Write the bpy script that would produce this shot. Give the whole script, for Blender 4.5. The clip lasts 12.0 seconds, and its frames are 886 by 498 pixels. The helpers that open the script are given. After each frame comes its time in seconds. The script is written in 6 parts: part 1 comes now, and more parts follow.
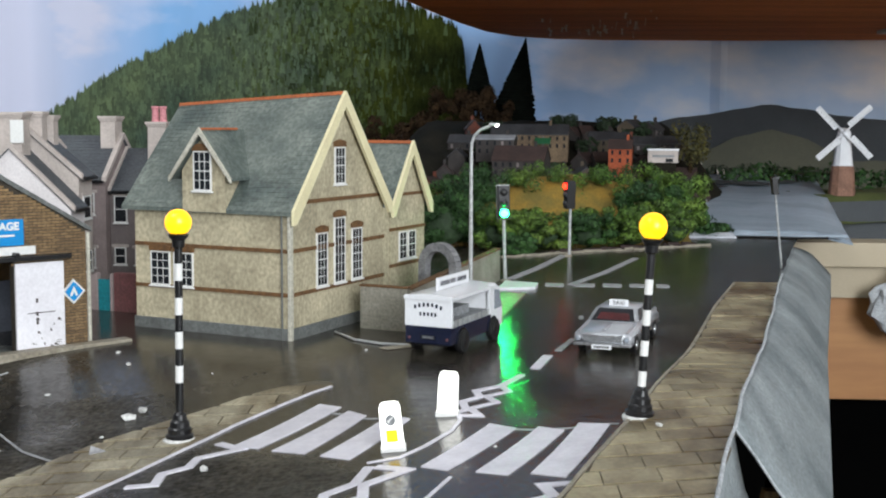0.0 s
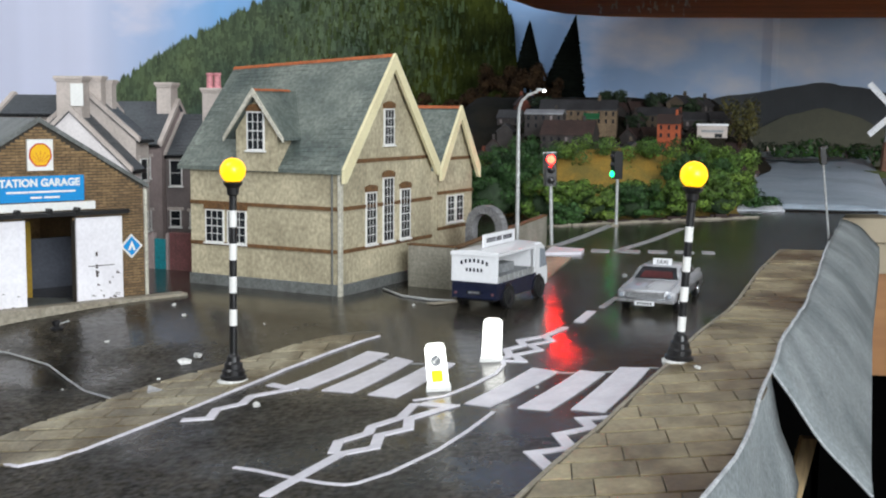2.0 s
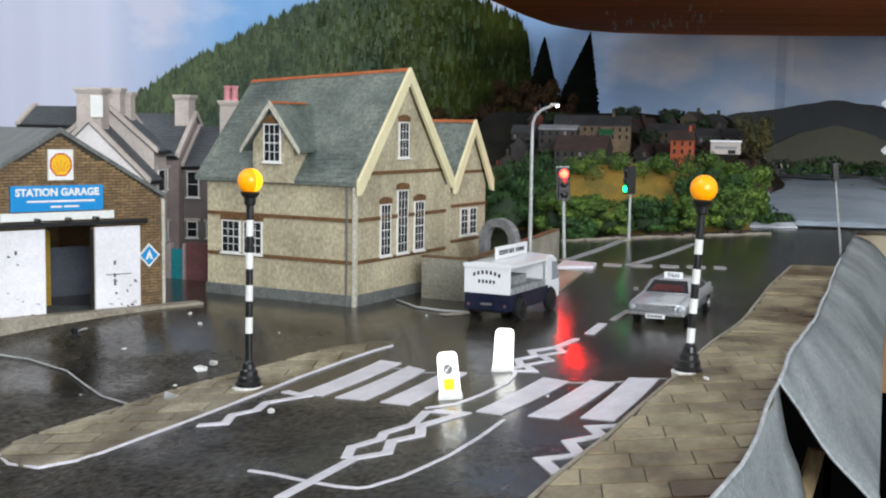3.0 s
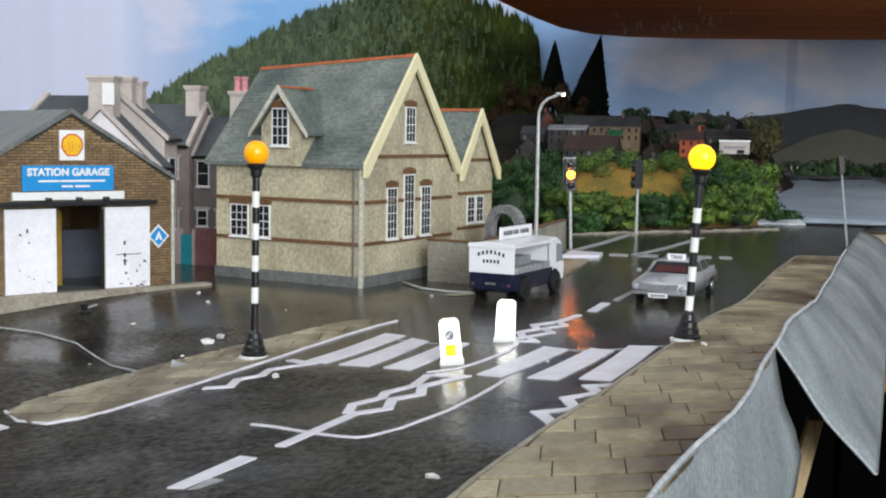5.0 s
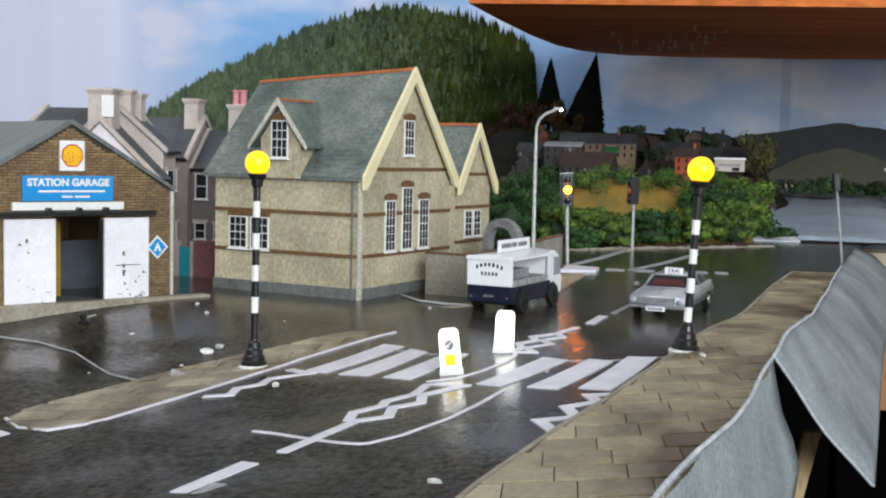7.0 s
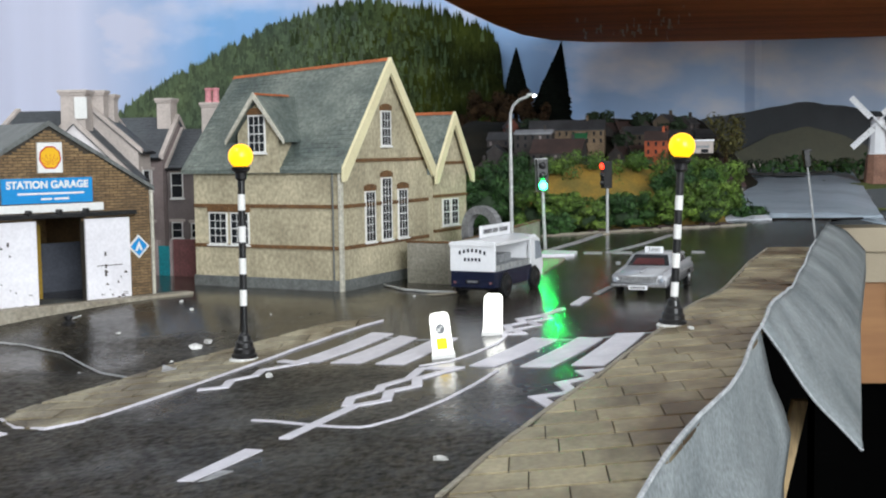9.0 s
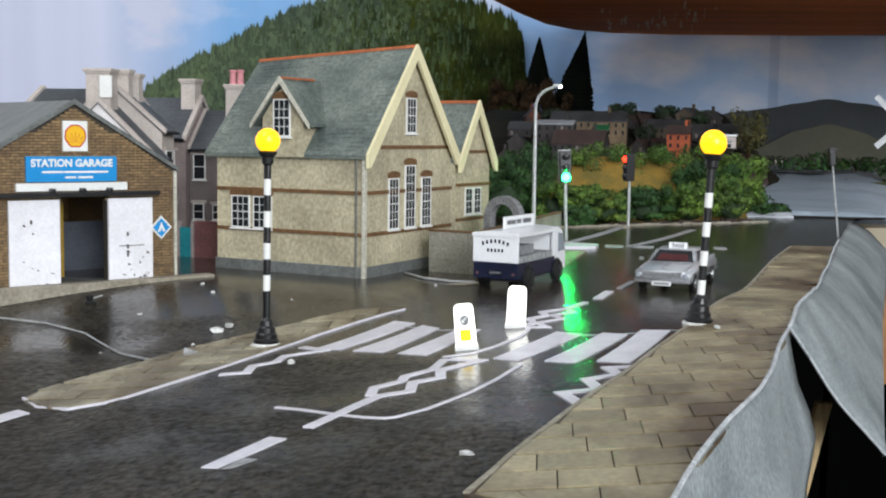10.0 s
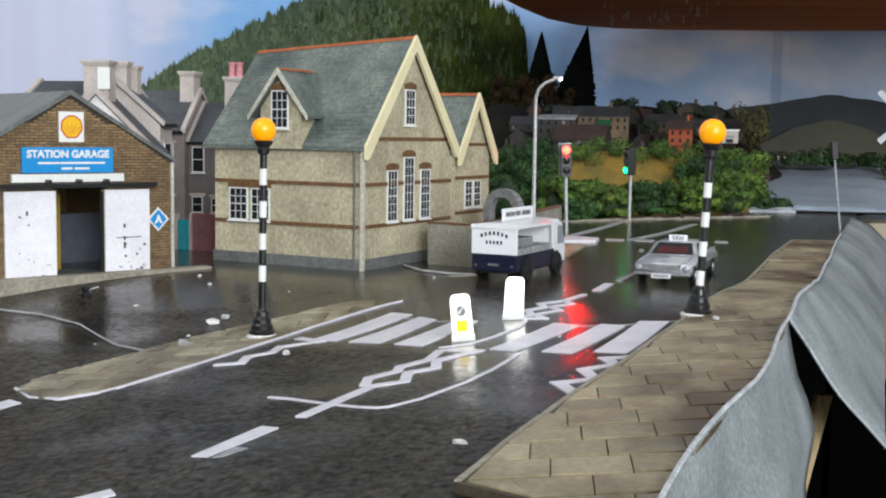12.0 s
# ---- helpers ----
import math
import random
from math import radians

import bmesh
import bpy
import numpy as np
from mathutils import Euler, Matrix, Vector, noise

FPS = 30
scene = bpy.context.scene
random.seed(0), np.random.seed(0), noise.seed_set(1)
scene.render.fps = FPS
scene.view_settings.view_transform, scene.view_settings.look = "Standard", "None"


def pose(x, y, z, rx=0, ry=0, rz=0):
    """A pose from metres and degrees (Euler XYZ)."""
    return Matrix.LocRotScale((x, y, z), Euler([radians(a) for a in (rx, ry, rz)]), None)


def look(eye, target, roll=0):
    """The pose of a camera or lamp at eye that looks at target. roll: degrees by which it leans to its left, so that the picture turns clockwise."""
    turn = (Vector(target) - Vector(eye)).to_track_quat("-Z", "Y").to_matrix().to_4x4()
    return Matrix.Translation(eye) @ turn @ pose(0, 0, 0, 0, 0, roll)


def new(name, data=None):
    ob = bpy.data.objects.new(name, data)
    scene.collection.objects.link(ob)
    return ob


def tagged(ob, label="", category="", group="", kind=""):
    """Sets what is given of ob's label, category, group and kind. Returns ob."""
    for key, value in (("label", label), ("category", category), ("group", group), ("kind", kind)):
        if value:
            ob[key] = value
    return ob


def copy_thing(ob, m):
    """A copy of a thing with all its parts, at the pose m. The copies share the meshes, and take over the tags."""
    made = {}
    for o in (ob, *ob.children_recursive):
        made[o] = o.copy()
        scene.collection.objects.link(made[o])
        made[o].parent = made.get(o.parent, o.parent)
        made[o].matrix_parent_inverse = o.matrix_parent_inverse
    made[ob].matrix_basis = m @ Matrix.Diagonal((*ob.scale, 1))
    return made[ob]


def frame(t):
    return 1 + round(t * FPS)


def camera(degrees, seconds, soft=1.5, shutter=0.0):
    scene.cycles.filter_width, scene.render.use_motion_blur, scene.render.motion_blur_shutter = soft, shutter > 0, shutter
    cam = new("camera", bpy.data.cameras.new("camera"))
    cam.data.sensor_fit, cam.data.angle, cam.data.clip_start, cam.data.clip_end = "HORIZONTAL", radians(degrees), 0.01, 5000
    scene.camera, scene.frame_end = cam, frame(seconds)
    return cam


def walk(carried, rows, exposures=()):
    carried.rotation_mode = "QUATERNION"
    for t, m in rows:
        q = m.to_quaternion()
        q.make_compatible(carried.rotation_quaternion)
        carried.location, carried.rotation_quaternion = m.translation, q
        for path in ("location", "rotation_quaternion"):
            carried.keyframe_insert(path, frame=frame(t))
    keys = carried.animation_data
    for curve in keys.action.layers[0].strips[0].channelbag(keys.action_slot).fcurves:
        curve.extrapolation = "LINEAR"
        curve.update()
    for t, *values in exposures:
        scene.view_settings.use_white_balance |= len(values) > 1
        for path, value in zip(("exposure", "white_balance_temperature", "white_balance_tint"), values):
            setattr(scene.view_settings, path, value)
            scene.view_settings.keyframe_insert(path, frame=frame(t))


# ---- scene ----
# A 1:76 model village on a table top. Plan numbers below are in centimetres; S turns them into metres.
S = 0.01
cam = camera(40.6, 12.0, soft=2.1)
PATH = [
    (0, (4.830, -1.345, 7.746), (0.91, 98.05, -2.55), 0.35),
    (0.5, (4.939, -0.197, 7.417), (-0.43, 99.05, -3.61), 0.35),
    (1, (4.922, -1.118, 7.172), (-1.38, 98.00, -4.48), 0.40),
    (1.5, (4.962, -2.037, 6.938), (-2.69, 96.97, -4.88), 0.27),
    (2, (4.999, -2.345, 6.874), (-3.03, 96.66, -4.68), 0.49),
    (2.5, (5.022, -2.579, 6.838), (-3.89, 96.40, -4.25), 0.88),
    (2.7, (5.032, -2.672, 6.824), (-4.21, 96.31, -3.98), 0.88),
    (4.3, (5.220, -3.499, 6.201), (-3.38, 95.75, -2.53), 1.08),
    (4.5, (5.245, -3.104, 5.970), (-4.05, 96.08, -2.81), 0.87),
    (5, (5.421, -3.431, 5.714), (-4.88, 95.60, -3.55), 0.96),
    (5.5, (5.479, -4.178, 5.804), (-4.19, 94.96, -3.00), 1.00),
    (6, (5.233, -4.079, 5.401), (-4.51, 95.08, -3.13), 1.29),
    (6.5, (5.191, -3.770, 5.351), (-4.86, 95.37, -3.02), 1.37),
    (7, (5.276, -3.615, 5.519), (-4.55, 95.60, -2.23), 1.30),
    (7.2, (5.276, -3.615, 5.519), (-4.46, 95.62, -2.13), 1.30),
    (8.8, (4.813, -3.886, 5.267), (-3.64, 95.49, -2.01), -0.28),
    (9, (4.813, -3.886, 5.267), (-2.42, 95.52, -2.90), -0.84),
    (9.5, (4.530, -3.966, 5.205), (-3.06, 95.31, -4.15), 0.17),
    (10, (4.492, -3.697, 5.359), (-3.93, 95.51, -3.93), 0.76),
    (10.5, (4.589, -3.412, 5.211), (-4.41, 95.75, -4.06), 0.55),
    (11, (4.510, -3.276, 5.207), (-5.27, 95.78, -4.36), 1.29),
    (11.5, (4.561, -3.293, 5.151), (-4.87, 95.79, -4.51), 1.06),
    (12, (4.646, -3.438, 5.152), (-4.04, 95.73, -4.37), 0.81),
]
walk(cam, [(t, look(Vector(e) * S, Vector(g) * S, r)) for t, e, g, r in PATH])

# ---- light: two unseen area lamps, added to light the closed room ----
world = bpy.data.worlds.new("room_world")
scene.world = world
world.use_nodes = True
world.node_tree.nodes["Background"].inputs[0].default_value = (0.8, 0.9, 1.0, 1)
world.node_tree.nodes["Background"].inputs[1].default_value = 0.2


def area_lamp(name, eye, target, size, power, colour):
    lamp = bpy.data.lights.new(name, "AREA")
    lamp.shape, lamp.size, lamp.energy, lamp.color = "SQUARE", size, power, colour
    ob = new(name, lamp)
    ob.matrix_world = look(eye, target)
    return ob


# Added lamps: a low key from the front right, a weak one upper left.
area_lamp("key_area_lamp", (0.95, -1.75, 0.62), (-0.05, 0.75, 0.02), 1.1, 64, (0.90, 0.945, 0.985))
area_lamp("left_area_lamp", (-0.7, -0.1, 1.4), (-0.15, 0.6, 0.0), 0.7, 11, (0.96, 0.98, 1.0))


# ---- materials ----
def shader(name, c1, c2=None, scale=200.0, rough=0.7, bump=0.0, bscale=900.0, metal=0.0, fine=0.25, rough2=None,
           island=0.0, obrand=0.0, emit=None, power=0.0, detail=6.0, stretch=None, coat=0.0, spec=0.5):
    m = bpy.data.materials.new(name)
    m.use_nodes = True
    n, l = m.node_tree.nodes, m.node_tree.links
    b = n["Principled BSDF"]
    c2 = c2 or tuple(0.75 * v for v in c1)
    tc = n.new("ShaderNodeTexCoord")
    src = tc.outputs["Object"]
    if stretch:
        mp = n.new("ShaderNodeMapping")
        mp.inputs["Scale"].default_value = stretch
        l.new(src, mp.inputs[0])
        src = mp.outputs[0]
    big = n.new("ShaderNodeTexNoise")
    big.inputs["Scale"].default_value, big.inputs["Detail"].default_value = scale, detail
    big.inputs["Roughness"].default_value = 0.62
    l.new(src, big.inputs["Vector"])
    ramp = n.new("ShaderNodeValToRGB")
    ramp.color_ramp.elements[0].position, ramp.color_ramp.elements[1].position = 0.33, 0.68
    ramp.color_ramp.elements[0].color, ramp.color_ramp.elements[1].color = (*c2, 1), (*c1, 1)
    l.new(big.outputs["Fac"], ramp.inputs[0])
    small = n.new("ShaderNodeTexNoise")
    small.inputs["Scale"].default_value, small.inputs["Detail"].default_value = bscale, 3
    l.new(src, small.inputs["Vector"])
    rng = n.new("ShaderNodeMapRange")
    rng.inputs["From Min"].default_value, rng.inputs["From Max"].default_value = 0.3, 0.7
    rng.inputs["To Min"].default_value, rng.inputs["To Max"].default_value = 1 - fine, 1 + fine
    l.new(small.outputs["Fac"], rng.inputs["Value"])
    mul = n.new("ShaderNodeVectorMath")
    mul.operation = "SCALE"
    l.new(ramp.outputs[0], mul.inputs[0])
    l.new(rng.outputs[0], mul.inputs["Scale"])
    out = mul.outputs[0]
    for amount, node, socket in ((island, "ShaderNodeNewGeometry", "Random Per Island"), (obrand, "ShaderNodeObjectInfo", "Random")):
        if amount:
            g = n.new(node)
            r2 = n.new("ShaderNodeMapRange")
            r2.inputs["To Min"].default_value, r2.inputs["To Max"].default_value = 1 - amount, 1 + amount
            l.new(g.outputs[socket], r2.inputs["Value"])
            m2 = n.new("ShaderNodeVectorMath")
            m2.operation = "SCALE"
            l.new(out, m2.inputs[0])
            l.new(r2.outputs[0], m2.inputs["Scale"])
            out = m2.outputs[0]
    l.new(out, b.inputs["Base Color"])
    b.inputs["Metallic"].default_value = metal
    b.inputs["Roughness"].default_value = rough
    b.inputs["Specular IOR Level"].default_value = spec
    b.inputs["Coat Weight"].default_value = coat
    if rough2 is not None:
        r3 = n.new("ShaderNodeMapRange")
        r3.inputs["From Min"].default_value, r3.inputs["From Max"].default_value = 0.35, 0.65
        r3.inputs["To Min"].default_value, r3.inputs["To Max"].default_value = rough, rough2
        l.new(big.outputs["Fac"], r3.inputs["Value"])
        l.new(r3.outputs[0], b.inputs["Roughness"])
    if bump:
        bp = n.new("ShaderNodeBump")
        bp.inputs["Strength"].default_value, bp.inputs["Distance"].default_value = bump, 0.0004
        l.new(small.outputs["Fac"], bp.inputs["Height"])
        l.new(bp.outputs[0], b.inputs["Normal"])
    if emit:
        b.inputs["Emission Color"].default_value = (*emit, 1)
        b.inputs["Emission Strength"].default_value = power
    return m




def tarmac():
    """Painted grit: dull and coarse at the front, smoother and glossier further in."""
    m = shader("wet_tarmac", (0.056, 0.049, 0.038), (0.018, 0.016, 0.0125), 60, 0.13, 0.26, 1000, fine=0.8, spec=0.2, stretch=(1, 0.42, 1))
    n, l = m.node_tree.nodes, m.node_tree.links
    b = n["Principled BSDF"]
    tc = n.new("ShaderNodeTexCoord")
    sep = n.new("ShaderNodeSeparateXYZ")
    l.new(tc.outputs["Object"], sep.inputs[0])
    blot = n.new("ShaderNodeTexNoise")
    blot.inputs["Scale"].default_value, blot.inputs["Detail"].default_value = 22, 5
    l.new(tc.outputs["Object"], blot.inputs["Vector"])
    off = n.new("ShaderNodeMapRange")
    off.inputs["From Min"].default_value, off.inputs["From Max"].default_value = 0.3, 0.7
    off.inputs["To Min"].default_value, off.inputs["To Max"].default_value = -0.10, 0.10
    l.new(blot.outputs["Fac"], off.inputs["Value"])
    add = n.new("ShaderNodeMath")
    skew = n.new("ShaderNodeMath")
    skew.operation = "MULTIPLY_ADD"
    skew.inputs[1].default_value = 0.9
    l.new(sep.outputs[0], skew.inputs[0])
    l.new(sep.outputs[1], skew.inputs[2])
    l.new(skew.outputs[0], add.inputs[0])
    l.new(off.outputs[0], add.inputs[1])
    gloss_ramp = n.new("ShaderNodeMapRange")
    gloss_ramp.inputs["From Min"].default_value, gloss_ramp.inputs["From Max"].default_value = 0.165, 0.285
    l.new(add.outputs[0], gloss_ramp.inputs["Value"])
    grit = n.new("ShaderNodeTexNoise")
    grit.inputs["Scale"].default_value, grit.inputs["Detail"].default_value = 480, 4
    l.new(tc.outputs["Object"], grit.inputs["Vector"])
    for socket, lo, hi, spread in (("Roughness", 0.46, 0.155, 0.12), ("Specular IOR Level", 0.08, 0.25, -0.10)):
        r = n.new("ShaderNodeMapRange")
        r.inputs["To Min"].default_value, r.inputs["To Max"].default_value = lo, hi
        l.new(gloss_ramp.outputs[0], r.inputs["Value"])
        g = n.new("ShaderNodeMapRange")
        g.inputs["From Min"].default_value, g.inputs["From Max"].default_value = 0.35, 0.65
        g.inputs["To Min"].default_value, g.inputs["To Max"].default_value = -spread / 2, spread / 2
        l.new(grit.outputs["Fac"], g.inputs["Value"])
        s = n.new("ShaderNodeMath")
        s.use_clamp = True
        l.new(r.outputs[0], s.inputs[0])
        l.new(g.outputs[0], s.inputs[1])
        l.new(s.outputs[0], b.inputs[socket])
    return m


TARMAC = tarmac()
LINE = shader("white_road_paint", (0.76, 0.74, 0.80), (0.62, 0.60, 0.66), 150, 0.45, 0.1, 900, fine=0.06)
LINE_OLD = shader("worn_road_paint", (0.42, 0.42, 0.44), (0.22, 0.22, 0.22), 260, 0.5, 0.1, 900, fine=0.15)
SLAB = shader("printed_paving", (0.325, 0.277, 0.172), (0.082, 0.055, 0.027), 30, 0.40, 0.15, 900, fine=0.16, obrand=0.22, spec=0.3, detail=4, stretch=(1, 0.7, 1))
SLAB_OLD = shader("worn_paving", (0.37, 0.33, 0.235), (0.14, 0.11, 0.065), 55, 0.45, 0.25, 1200, fine=0.22, obrand=0.24, stretch=(1, 0.45, 1))
SLAB_BED = shader("paving_bed", (0.12, 0.105, 0.075), (0.07, 0.06, 0.042), 90, 0.5, 0.2)
JOINT = shader("paving_joint", (0.085, 0.066, 0.042), (0.040, 0.031, 0.020), 120, 0.7, 0.2)
for worn in (SLAB, SLAB_OLD):
    for node in worn.node_tree.nodes:
        if node.type == "VALTORGB":
            node.color_ramp.elements[0].position, node.color_ramp.elements[1].position = 0.40, 0.60
KERB = shader("kerb_stone", (0.33, 0.30, 0.24), (0.22, 0.19, 0.14), 90, 0.6, 0.2)
PALESHEET = shader("pale_blue_sheet", (0.40, 0.47, 0.55), (0.20, 0.25, 0.30), 16, 0.5, 0.2, 700, fine=0.1, stretch=(0.4, 1, 1))
CLOTH = shader("grey_sheet", (0.285, 0.315, 0.325), (0.11, 0.132, 0.14), 22, 0.7, 0.6, 900, fine=0.28)
PAPER = shader("crumpled_white_paper", (0.62, 0.64, 0.68), (0.42, 0.45, 0.5), 60, 0.7, 0.2)
EDGE = shader("frayed_edge", (0.50, 0.52, 0.54), (0.35, 0.37, 0.39), 200, 0.8)
RENDER = shader("roughcast_stone", (0.53, 0.47, 0.325), (0.29, 0.255, 0.172), 40, 0.85, 0.5, 700, fine=0.26, detail=9, stretch=(1, 1, 0.85))
SLATE = shader("slate_roof", (0.180, 0.205, 0.180), (0.062, 0.082, 0.077), 50, 0.6, 0.3, 700, fine=0.3, island=0.16)
BAND = shader("brown_brick_band", (0.17, 0.085, 0.03), (0.10, 0.05, 0.02), 300, 0.8, 0.2)
CREAM = shader("cream_paint", (0.78, 0.72, 0.46), (0.68, 0.61, 0.38), 80, 0.5, 0.1, fine=0.06)
RIDGE = shader("terracotta_ridge", (0.45, 0.12, 0.035), (0.28, 0.08, 0.025), 150, 0.7, 0.2)
PLINTH = shader("grey_plinth", (0.15, 0.16, 0.155), (0.10, 0.105, 0.10), 90, 0.7, 0.2)
PIPE = shader("painted_downpipe", (0.55, 0.53, 0.45), (0.42, 0.40, 0.33), 90, 0.6)
WHITE = shader("white_paint", (0.80, 0.80, 0.78), (0.72, 0.72, 0.70), 60, 0.45, 0.05, fine=0.05)
DARKGLASS = shader("dark_window_pane", (0.025, 0.028, 0.032), (0.012, 0.013, 0.016), 120, 0.25, spec=0.3)
PALEGLASS = shader("pale_cab_pane", (0.30, 0.33, 0.37), (0.22, 0.25, 0.29), 60, 0.15)
BRICK = shader("brown_brick", (0.29, 0.185, 0.085), (0.15, 0.095, 0.05), 45, 0.85, 0.3, fine=0.3, obrand=0.2, island=0.25)
MORTAR = shader("mortar", (0.065, 0.052, 0.038), (0.035, 0.03, 0.022), 150, 0.9, 0.3)
ROOFGREY = shader("corrugated_roof", (0.22, 0.235, 0.235), (0.15, 0.16, 0.16), 50, 0.7, 0.2, stretch=(1, 8, 1))
DOORWHITE = shader("peeling_white_door", (0.86, 0.85, 0.89), (0.72, 0.70, 0.74), 45, 0.5, 0.15, fine=0.06)
PEEL = shader("bare_weathered_wood", (0.12, 0.10, 0.09), (0.05, 0.04, 0.04), 300, 0.8)
BLUE = shader("blue_sign", (0.004, 0.26, 0.62), (0.003, 0.23, 0.57), 60, 0.35, fine=0.04)
OCHREPAINT = shader("dull_yellow_paint", (0.42, 0.27, 0.02), (0.30, 0.18, 0.015), 60, 0.6, fine=0.15)
SLATEGREY = shader("blue_grey_panel", (0.10, 0.11, 0.14), (0.05, 0.055, 0.07), 40, 0.7, fine=0.15)
YELLOW = shader("yellow_sign", (0.85, 0.50, 0.01), (0.80, 0.44, 0.01), 60, 0.4, fine=0.04)
RED = shader("red_sign", (0.55, 0.03, 0.02), (0.48, 0.03, 0.02), 60, 0.4)
BLACK = shader("black_paint", (0.012, 0.012, 0.013), (0.007, 0.007, 0.008), 100, 0.3, fine=0.1)
NAVY = shader("navy_enamel", (0.008, 0.012, 0.035), (0.006, 0.009, 0.026), 100, 0.18, fine=0.05, coat=0.4)
ENAMEL = shader("white_enamel", (0.82, 0.83, 0.85), (0.76, 0.77, 0.80), 60, 0.25, fine=0.03, coat=0.3)
SILVER = shader("silver_enamel", (0.50, 0.51, 0.54), (0.43, 0.44, 0.47), 80, 0.32, fine=0.06, metal=0.35, coat=0.5)
CHROME = shader("chrome", (0.62, 0.63, 0.65), (0.5, 0.5, 0.52), 100, 0.3, metal=0.9)
TYRE = shader("black_rubber", (0.015, 0.015, 0.015), (0.01, 0.01, 0.01), 200, 0.7)
SEATRED = shader("red_plastic_interior", (0.075, 0.010, 0.012), (0.045, 0.007, 0.008), 100, 0.5)
GREY = shader("grey_plastic", (0.28, 0.29, 0.30), (0.2, 0.21, 0.22), 100, 0.6)
STEEL = shader("galvanised_pole", (0.48, 0.49, 0.49), (0.34, 0.35, 0.35), 120, 0.4, metal=0.3)
STONEWALL = shader("grey_stone_wall", (0.33, 0.31, 0.26), (0.21, 0.20, 0.16), 70, 0.85, 0.4, fine=0.25)
ARCHSTONE = shader("arch_stone", (0.26, 0.26, 0.26), (0.15, 0.15, 0.16), 160, 0.85, 0.3, island=0.25)
WHITEWASH = shader("whitewashed_render", (0.80, 0.76, 0.76), (0.64, 0.60, 0.60), 40, 0.85, 0.2, fine=0.08)
PALE = shader("pale_terrace_render", (0.58, 0.51, 0.47), (0.40, 0.35, 0.32), 40, 0.85, 0.2, fine=0.1)
DIMWALL = shader("grey_terrace_render", (0.22, 0.185, 0.18), (0.14, 0.118, 0.115), 40, 0.85, 0.2, fine=0.1)
ROSEWALL = shader("grey_pink_render", (0.33, 0.265, 0.255), (0.22, 0.175, 0.17), 40, 0.85, 0.2, fine=0.1)
SLATEDARK = shader("dark_slate", (0.085, 0.095, 0.105), (0.055, 0.06, 0.07), 50, 0.6, 0.2)
PINK = shader("pink_chimney_pot", (0.62, 0.26, 0.29), (0.5, 0.2, 0.22), 100, 0.7)
TEAL = shader("teal_paint", (0.01, 0.20, 0.23), (0.01, 0.15, 0.18), 60, 0.5)
OXBLOOD = shader("maroon_brick", (0.16, 0.06, 0.06), (0.10, 0.04, 0.04), 150, 0.8)
LEAF = shader("hedge_foliage", (0.13, 0.21, 0.022), (0.016, 0.060, 0.008), 24, 0.75, island=0.75)
LEAF4 = shader("yellow_green_foliage", (0.135, 0.205, 0.028), (0.022, 0.070, 0.010), 24, 0.75, island=0.7)
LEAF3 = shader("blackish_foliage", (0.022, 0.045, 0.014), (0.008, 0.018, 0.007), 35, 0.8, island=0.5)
LEAF2 = shader("dark_foliage", (0.036, 0.10, 0.016), (0.008, 0.034, 0.007), 35, 0.75, island=0.5)
OCHRE = shader("ochre_scatter", (0.26, 0.15, 0.02), (0.13, 0.10, 0.02), 60, 0.9, 0.5, island=0.3)
BARK = shader("brown_bark", (0.062, 0.036, 0.017), (0.016, 0.010, 0.006), 80, 0.9, spec=0.15)
PINE = shader("printed_forest", (0.092, 0.128, 0.058), (0.030, 0.054, 0.036), 11, 0.85, island=0.42)
# Two darker prints: olive trees, with the shelf's shade put into the colour.
SHADE_MIDWOOD = shader("printed_shaded_wood", (0.074, 0.098, 0.036), (0.018, 0.034, 0.018), 11, 0.9, island=0.42, spec=0.1)
SHADE_OLIVEWOOD = shader("printed_shaded_olive", (0.050, 0.064, 0.011), (0.003, 0.006, 0.003), 11, 0.95, island=0.3, spec=0.1)
BLACKPINE = shader("black_conifer", (0.006, 0.008, 0.006), (0.003, 0.004, 0.003), 100, 0.95, spec=0.04)
EARTH = shader("dark_hillside", (0.022, 0.019, 0.013), (0.008, 0.008, 0.006), 20, 0.95, 0.4, fine=0.4, spec=0.1)
WOODRED = shader("stained_board", (0.74, 0.215, 0.058), (0.46, 0.12, 0.032), 8, 0.8, 0.1, 200, stretch=(0.4, 6, 1), spec=0.1)
TIMBER = shader("pine_batten", (0.50, 0.36, 0.19), (0.38, 0.26, 0.12), 25, 0.65, 0.15, 300, stretch=(6, 6, 0.6))
FLAKE = shader("pale_bare_wood", (0.85, 0.60, 0.36), (0.7, 0.45, 0.25), 60, 0.9, spec=0.1)
BEIGE = shader("beige_board", (0.50, 0.42, 0.30), (0.44, 0.37, 0.26), 10, 0.6, fine=0.04)
TAN = shader("tan_wood_panel", (0.42, 0.20, 0.065), (0.34, 0.15, 0.05), 10, 0.5, fine=0.05, stretch=(1, 1, 8))
# Near-black: the unlit dark below the table, put into the colour.
SHADE_BLACK = shader("under_table_shade", (0.0022, 0.0022, 0.0022), (0.0015, 0.0015, 0.0015), 10, 1.0, spec=0.0)
WALLPAINT = shader("room_wall_paint", (0.80, 0.80, 0.78), (0.76, 0.76, 0.74), 3, 0.9, fine=0.02)
# Floor colour blackened, so that it stays as dark as an unlit floor.
SHADE_FLOOR = shader("blackened_floor", (0.005, 0.005, 0.005), (0.003, 0.003, 0.003), 30, 1.0, spec=0.0)
